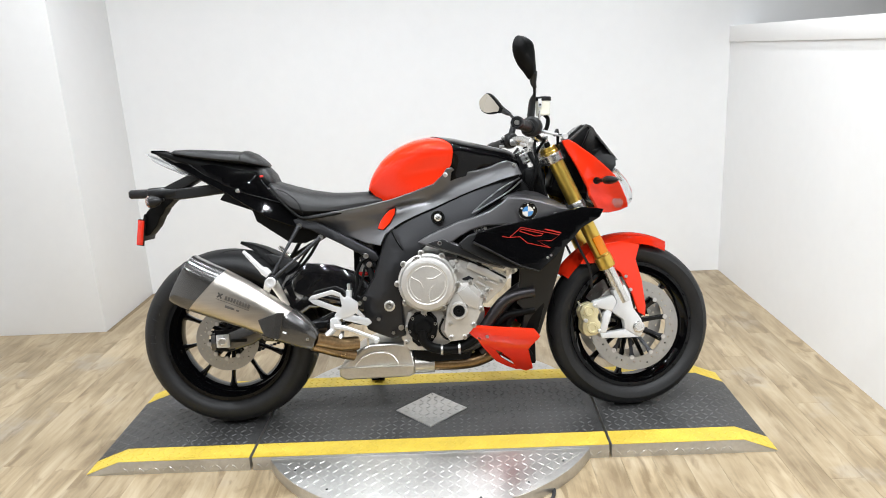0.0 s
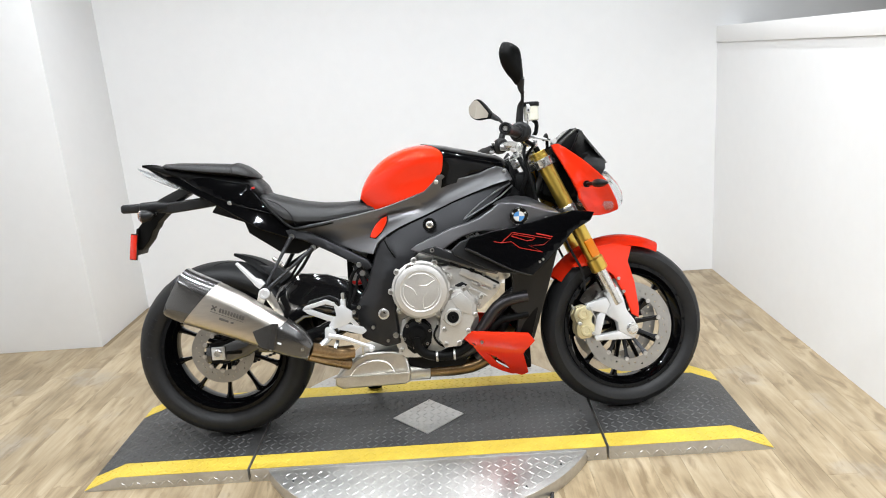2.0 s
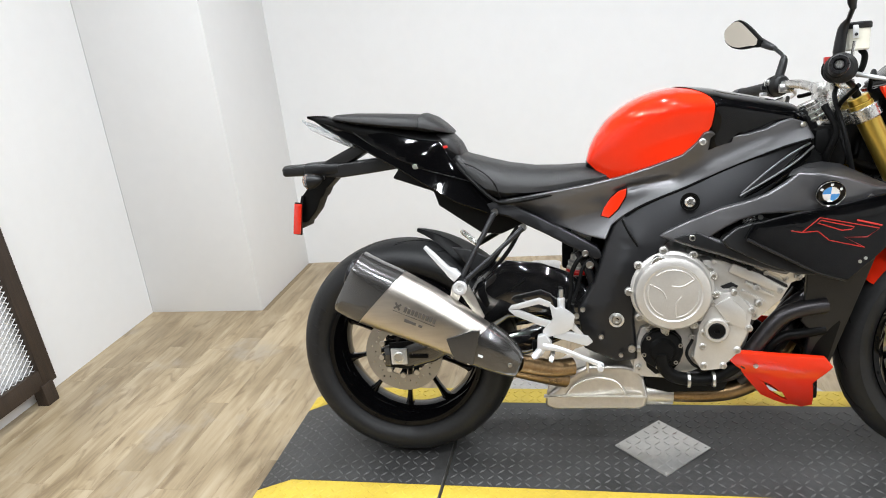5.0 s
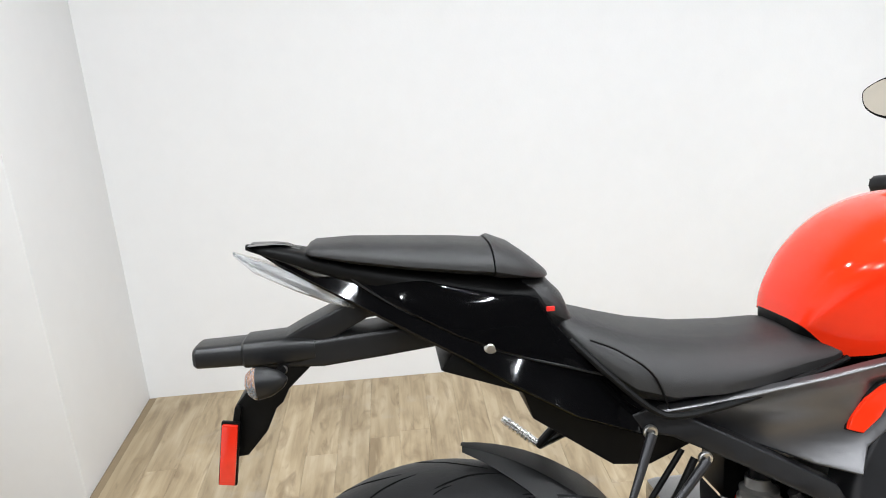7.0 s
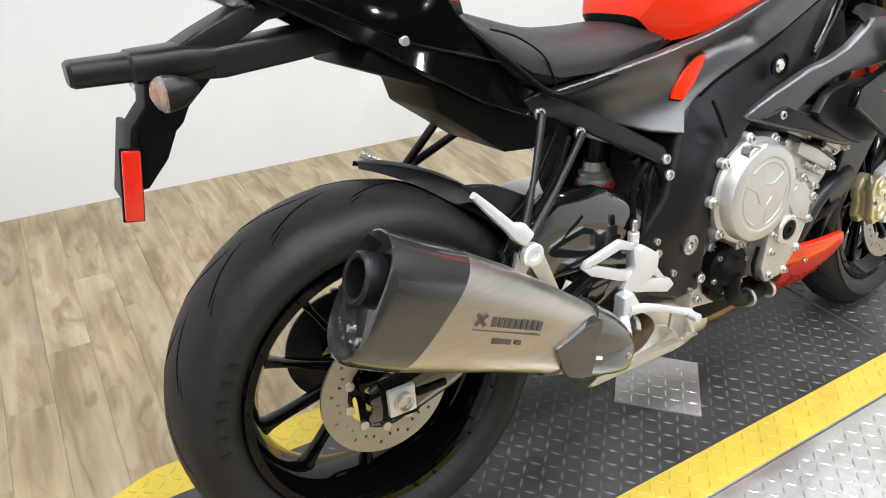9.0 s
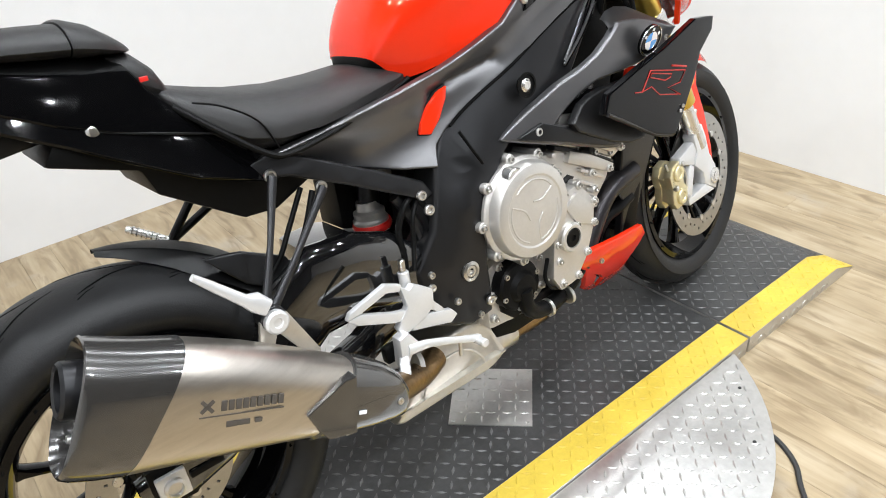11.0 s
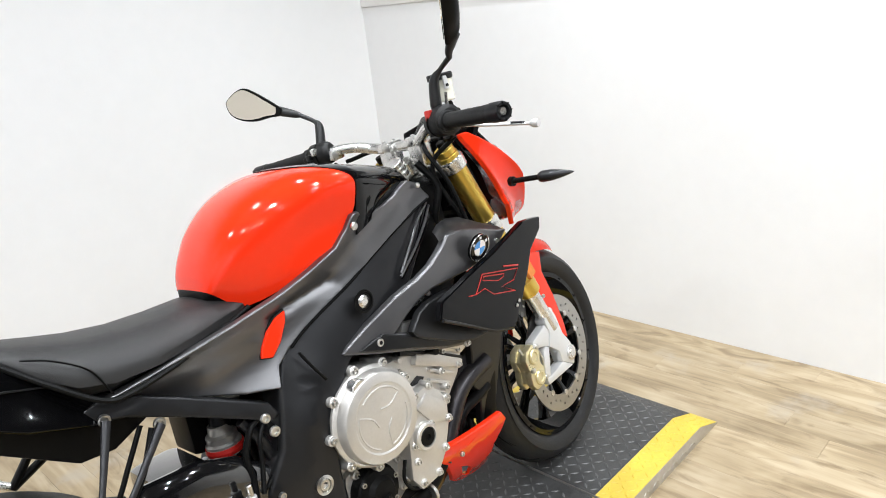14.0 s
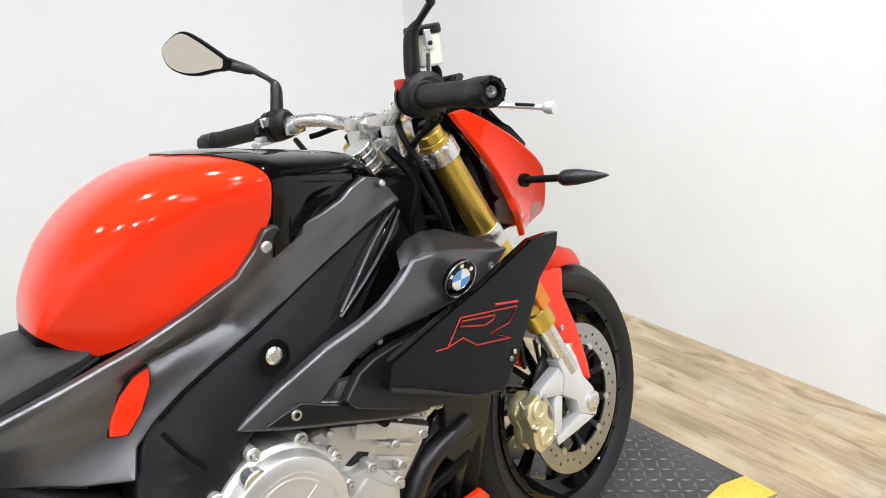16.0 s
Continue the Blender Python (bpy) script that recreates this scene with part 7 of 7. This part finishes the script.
guard = b("front_mudguard", mudguard(), M_RED, "glossy red front mudguard", smooth=40, steer=True)
for sg in (-1, 1):
    fl = panel([(1.255, 0.530), (1.30, 0.585), (1.40, 0.600), (1.47, 0.585), (1.452, 0.535), (1.470, 0.46), (1.478, 0.37), (1.475, 0.335), (1.455, 0.350), (1.435, 0.42), (1.40, 0.49), (1.35, 0.535)], [(1.3, 0.55, -0.078), (1.47, 0.35, -0.094), (1.45, 0.58, -0.076)], 0.004, 0.03, 0.003)
    if sg > 0:
        fl = flip(fl)
    b("mudguard_fin", fl, M_RED, "red mudguard side fin", guard, steer=True)
for px, pz in ((1.412, 0.478), (1.428, 0.43)):
    bolt(px, -0.090, pz, 0.006, 0.005, guard, steer=True)

# headlamp cowl, screen, instruments
HC = [(1.200, 0.958, -0.125), (1.274, 0.779, -0.154), (1.347, 0.840, -0.163), (1.429, 0.721, -0.086), (1.233, 0.877, -0.139), (1.315, 0.713, -0.120), (1.273, 0.897, -0.146), (1.396, 0.784, -0.123)]
both("headlamp_cowl", lambda: panel([(1.197, 0.957), (1.214, 0.958), (1.232, 0.945), (1.290, 0.896), (1.347, 0.844), (1.368, 0.822), (1.388, 0.793), (1.416, 0.750), (1.427, 0.724), (1.398, 0.714), (1.360, 0.709), (1.315, 0.711), (1.295, 0.742), (1.275, 0.768), (1.275, 0.790), (1.236, 0.872), (1.205, 0.938)], HC, 0.008, 0.012, 0.004, 0.0, ((1.278, 0.767, 1.342, 0.735, 0.012, 0.005), (1.342, 0.735, 1.420, 0.732, 0.012, 0.005))), M_RED, "glossy red headlamp cowl", 28, steer=True)
both("cowl_inner", lambda: panel([(1.175, 0.945), (1.200, 0.956), (1.250, 0.870), (1.275, 0.800), (1.355, 0.728), (1.300, 0.722), (1.240, 0.775), (1.205, 0.85)], [(1.18, 0.94, -0.082), (1.20, 0.95, -0.088), (1.27, 0.80, -0.108), (1.35, 0.73, -0.085), (1.21, 0.8, -0.082), (1.25, 0.87, -0.104)], 0.010, 0.03, 0.004), M_GLOSS, "", 28, steer=True)
hl = b("headlamp", loft([(1.28, 0, 0.80, 0.098, 0.070, 4), (1.35, 0, 0.792, 0.112, 0.082, 4), (1.400, 0, 0.786, 0.108, 0.076, 4), (1.430, 0, 0.774, 0.098, 0.056, 3.5), (1.450, 0, 0.764, 0.080, 0.034, 3), (1.460, 0, 0.760, 0.04, 0.014, 3)], 32), M_MILKY, "clear headlamp lens", steer=True)
b("headlamp_bowl", loft([(1.24, 0, 0.80, 0.08, 0.05, 4), (1.32, 0, 0.81, 0.088, 0.062, 4), (1.38, 0, 0.80, 0.07, 0.05, 4), (1.385, 0, 0.80, 0.03, 0.02, 4)], 24), M_DARKM, "", hl, steer=True)
b("lamp_top_panel", loft([(1.20, 0, 0.925, 0.095, 0.012, 4), (1.28, 0, 0.895, 0.092, 0.014, 4), (1.36, 0, 0.860, 0.075, 0.012, 4), (1.40, 0, 0.835, 0.05, 0.008, 4)], 20), M_BLACK, steer=True)
b("lamp_core", box((0.13, 0.15, 0.13), m=Matrix.Translation((1.24, 0, 0.83)) @ Matrix.Rotation(radians(20), 4, "Y"), bevel=0.02), M_BLACK, steer=True)
both("screen_side", lambda: panel([(1.262, 0.918), (1.290, 0.990), (1.318, 1.004), (1.350, 0.974), (1.393, 0.902), (1.380, 0.868), (1.359, 0.846), (1.317, 0.876)], [(1.272, 0.925, -0.092), (1.322, 1.009, -0.070), (1.395, 0.90, -0.078), (1.359, 0.856, -0.108)], 0.008, 0.03, 0.003), M_BLACK, "black screen side bracket", 28, steer=True)
inst = b("instrument", box((0.075, 0.12, 0.085), m=Matrix.Translation((1.285, 0, 0.968)) @ Matrix.Rotation(radians(52), 4, "Y"), bevel=0.014), M_BLACK, "black instrument housing", steer=True)
b("dial_glass", box((0.004, 0.10, 0.065), m=Matrix.Translation((1.285, 0, 0.968)) @ Matrix.Rotation(radians(52), 4, "Y") @ Matrix.Translation((-0.038, 0, 0)), bevel=0.001), M_SMOKE, "", inst, steer=True)
b("instrument_bezel", box((0.012, 0.126, 0.092), m=Matrix.Translation((1.285, 0, 0.968)) @ Matrix.Rotation(radians(52), 4, "Y") @ Matrix.Translation((-0.026, 0, 0)), bevel=0.005), M_LENSGREY, "", inst, steer=True)


def screen():
    bm = bmesh.new()
    rows = []
    for i in range(9):
        t = i / 8
        row = []
        for k in range(9):
            s = -1 + 2 * k / 8
            w = 0.045 + 0.030 * (1 - t)
            row.append(bm.verts.new((1.425 - 0.090 * t - 0.030 * s * s, s * w, 0.892 + 0.126 * t)))
        rows.append(row)
    for p, q in zip(rows, rows[1:]):
        for k in range(8):
            bm.faces.new((p[k], p[k + 1], q[k + 1], q[k]))
    bmesh.ops.solidify(bm, geom=bm.faces[:], thickness=0.004)
    return bm


b("fly_screen", screen(), M_GLOSS, "small dark fly screen", smooth=40, steer=True)
for sg in (-1, 1):
    back = TURN.inverted()
    s1, s2 = indicator(sg, back @ Vector((1.314, -0.139, 0.825)) if sg < 0 else (1.304, 0.165, 0.816), back @ Vector((1.353, -0.301, 0.829)) if sg < 0 else (1.328, 0.330, 0.812), 0.0065)
    o = b("front_indicator", s2, M_DARKM, "smoked front turn signal", steer=True)
    b("stalk", s1, M_BLACK, "", o, steer=True)
    b("stalk_boss", lathe([(0.012, -0.006), (0.012, 0.004), (0.008, 0.006)], 18, "y"), M_BLACK, "", o).matrix_basis = Matrix.Translation((1.315, -0.144, 0.825)) if sg < 0 else TURN @ Matrix.Translation((1.304, 0.165, 0.816))
b("horn", cyl((1.13, -0.05, 0.66), (1.16, -0.055, 0.655), 0.035), M_BLACK)
b("wire_loom", tube([(1.10, -0.06, 0.93), (1.12, -0.09, 0.87), (1.10, -0.08, 0.80), (1.12, -0.05, 0.72)], 0.009, 6, 10), M_BLACK)
b("head_filler", box((0.08, 0.13, 0.12), (1.115, 0, 0.82), 0.03), M_BLACK)

# ---- loose things ----
frame_thing = thing("mesh_frame", "dark wooden frame with white expanded-metal mesh leaning on the wall", "frame", m=Matrix.Translation((XL + 0.055, 0, 0)) @ Matrix.Rotation(radians(-3), 4, "Y"))
FY0, FY1, FZ0, FZ1 = -0.75, 0.318, 0.075, 1.35
for nm, sz, at in (("stile", (0.035, 0.07, FZ1 - FZ0), (0, FY1 - 0.035, (FZ0 + FZ1) / 2)), ("stile", (0.035, 0.07, FZ1 - FZ0), (0, FY0 + 0.035, (FZ0 + FZ1) / 2)),
                   ("rail", (0.035, FY1 - FY0 - 0.141, 0.07), (0, (FY0 + FY1) / 2, FZ0 + 0.035)), ("rail", (0.035, FY1 - FY0 - 0.141, 0.07), (0, (FY0 + FY1) / 2, FZ1 - 0.035))):
    part(nm, box(sz, at, 0.004), M_DWOOD, frame_thing)
for fy in (FY0 + 0.06, FY1 - 0.06):
    part("foot", box((0.05, 0.06, FZ0 + 0.02), (0.0, fy, FZ0 / 2), 0.003), M_DWOOD, frame_thing)


def wire_mesh():
    """Diamond mesh of thin crossing strands, clipped to the frame's opening."""
    bm = bmesh.new()
    y0, y1, z0, z1 = FY0 + 0.06, FY1 - 0.06, FZ0 + 0.06, FZ1 - 0.06
    w, h, s = 0.034, 0.022, 0.0019
    k = h / w
    for sgn in (1, -1):
        c = -60
        while c < 110:
            za = c * h
            pts = []
            for yy in (y0, y1):
                pts.append((yy, za + sgn * k * (yy - y0)))
            (ya, zA), (yb, zB) = pts
            t0, t1 = 0.0, 1.0
            dz = zB - zA
            for lim, sg in ((z0, 1), (z1, -1)):
                fa, fb = sg * (zA - lim), sg * (zB - lim)
                if fa < 0 and fb < 0:
                    t0, t1 = 1, 0
                elif fa < 0:
                    t0 = max(t0, fa / (fa - fb))
                elif fb < 0:
                    t1 = min(t1, fa / (fa - fb))
            if t1 > t0 + 0.01:
                a = Vector((0.001 * sgn, ya + (yb - ya) * t0, zA + dz * t0))
                b = Vector((0.001 * sgn, ya + (yb - ya) * t1, zA + dz * t1))
                n = Vector((0, -(b - a).z, (b - a).y)).normalized() * s
                q = Vector((s * 0.7, 0, 0))
                vs = [bm.verts.new(p) for p in (a - n, a - q, a + n, a + q, b - n, b - q, b + n, b + q)]
                for i in range(4):
                    j = (i + 1) % 4
                    bm.faces.new((vs[i], vs[j], vs[4 + j], vs[4 + i]))
            c += 1
    return bm


part("wire_mesh", wire_mesh(), M_MESHW, frame_thing, "white diamond-pattern metal mesh")

thing("power_cable", "black power cable lying on the floor beside the turntable", "cable", data=mesh_of(tube([(1.115, -0.452, 0.007), (1.108, -0.50, 0.006), (1.075, -0.555, 0.006), (1.02, -0.60, 0.006), (0.92, -0.70, 0.006), (0.70, -0.95, 0.006), (0.30, -1.40, 0.006)], 0.006, 8, 8), "power_cable", M_CABLE))

# ---- floor planks ----
PW, PL = 0.102, 0.92
random.seed(5)
ROWS = []
plank_mesh = mesh_of(box((PW - 0.0004, PL - 0.0004, 0.004), (0, 0, 0), 0.0004, segs=1), "plank", M_PLANK)
for i in range(int((XR - XL) / PW) + 1):
    x0, x1 = XL + PW * i, min(XL + PW * (i + 1), XR)
    back = PILY if x1 < PILX + 0.03 else YB
    top = YB + random.random() * PL
    while top > -1.7:
        lo, hi = top - PL, min(top, back)
        if hi - lo > 0.02:
            if hi == top and x1 - x0 > PW - 0.001:
                p = new("plank", plank_mesh)
            else:
                p = new("plank", mesh_of(box((x1 - x0 - 0.0004, hi - lo - 0.0004, 0.004), (0, 0, 0), 0.0004, segs=1), "plank", M_PLANK))
            p.location = ((x0 + x1) / 2, (lo + hi) / 2, 0.0005)
            p.parent = floor
        top -= PL
    ROWS.append((x0, x1, top))

# the rest of the floor, away from the display, in one piece of plank rows
rest_v, rest_f = [], []


def lay(x0, x1, y0, y1):
    n = len(rest_v)
    rest_v.extend([(x0, y0, 0.0025), (x1, y0, 0.0025), (x1, y1, 0.0025), (x0, y1, 0.0025), (x0, y0, -0.0015), (x1, y0, -0.0015), (x1, y1, -0.0015), (x0, y1, -0.0015)])
    rest_f.extend([(n, n + 1, n + 2, n + 3), (n, n + 4, n + 5, n + 1), (n + 1, n + 5, n + 6, n + 2), (n + 2, n + 6, n + 7, n + 3), (n + 3, n + 7, n + 4, n)])


for x0, x1, ends in ROWS:
    y = ends
    while y > YF:
        lay(x0 + 0.0004, x1 - 0.0004, max(y - PL, YF) + 0.0004, y - 0.0004)
        y -= PL
x = XR + 0.124
while x < FAR - 0.01:
    y = YB - random.random() * PL
    lay(x, min(x + PW, FAR) - 0.0008, y + 0.0004, YB - 0.0004)
    while y > YF:
        lay(x, min(x + PW, FAR) - 0.0008, max(y - PL, YF) + 0.0004, y - 0.0004)
        y -= PL
    x += PW
rest_mesh = bpy.data.meshes.new("far_plank")
rest_mesh.from_pydata(rest_v, [], rest_f)
rest_mesh.materials.append(M_PLANK)
rest = new("far_plank", rest_mesh)
rest.parent = floor
rest["kind"] = "stuff"
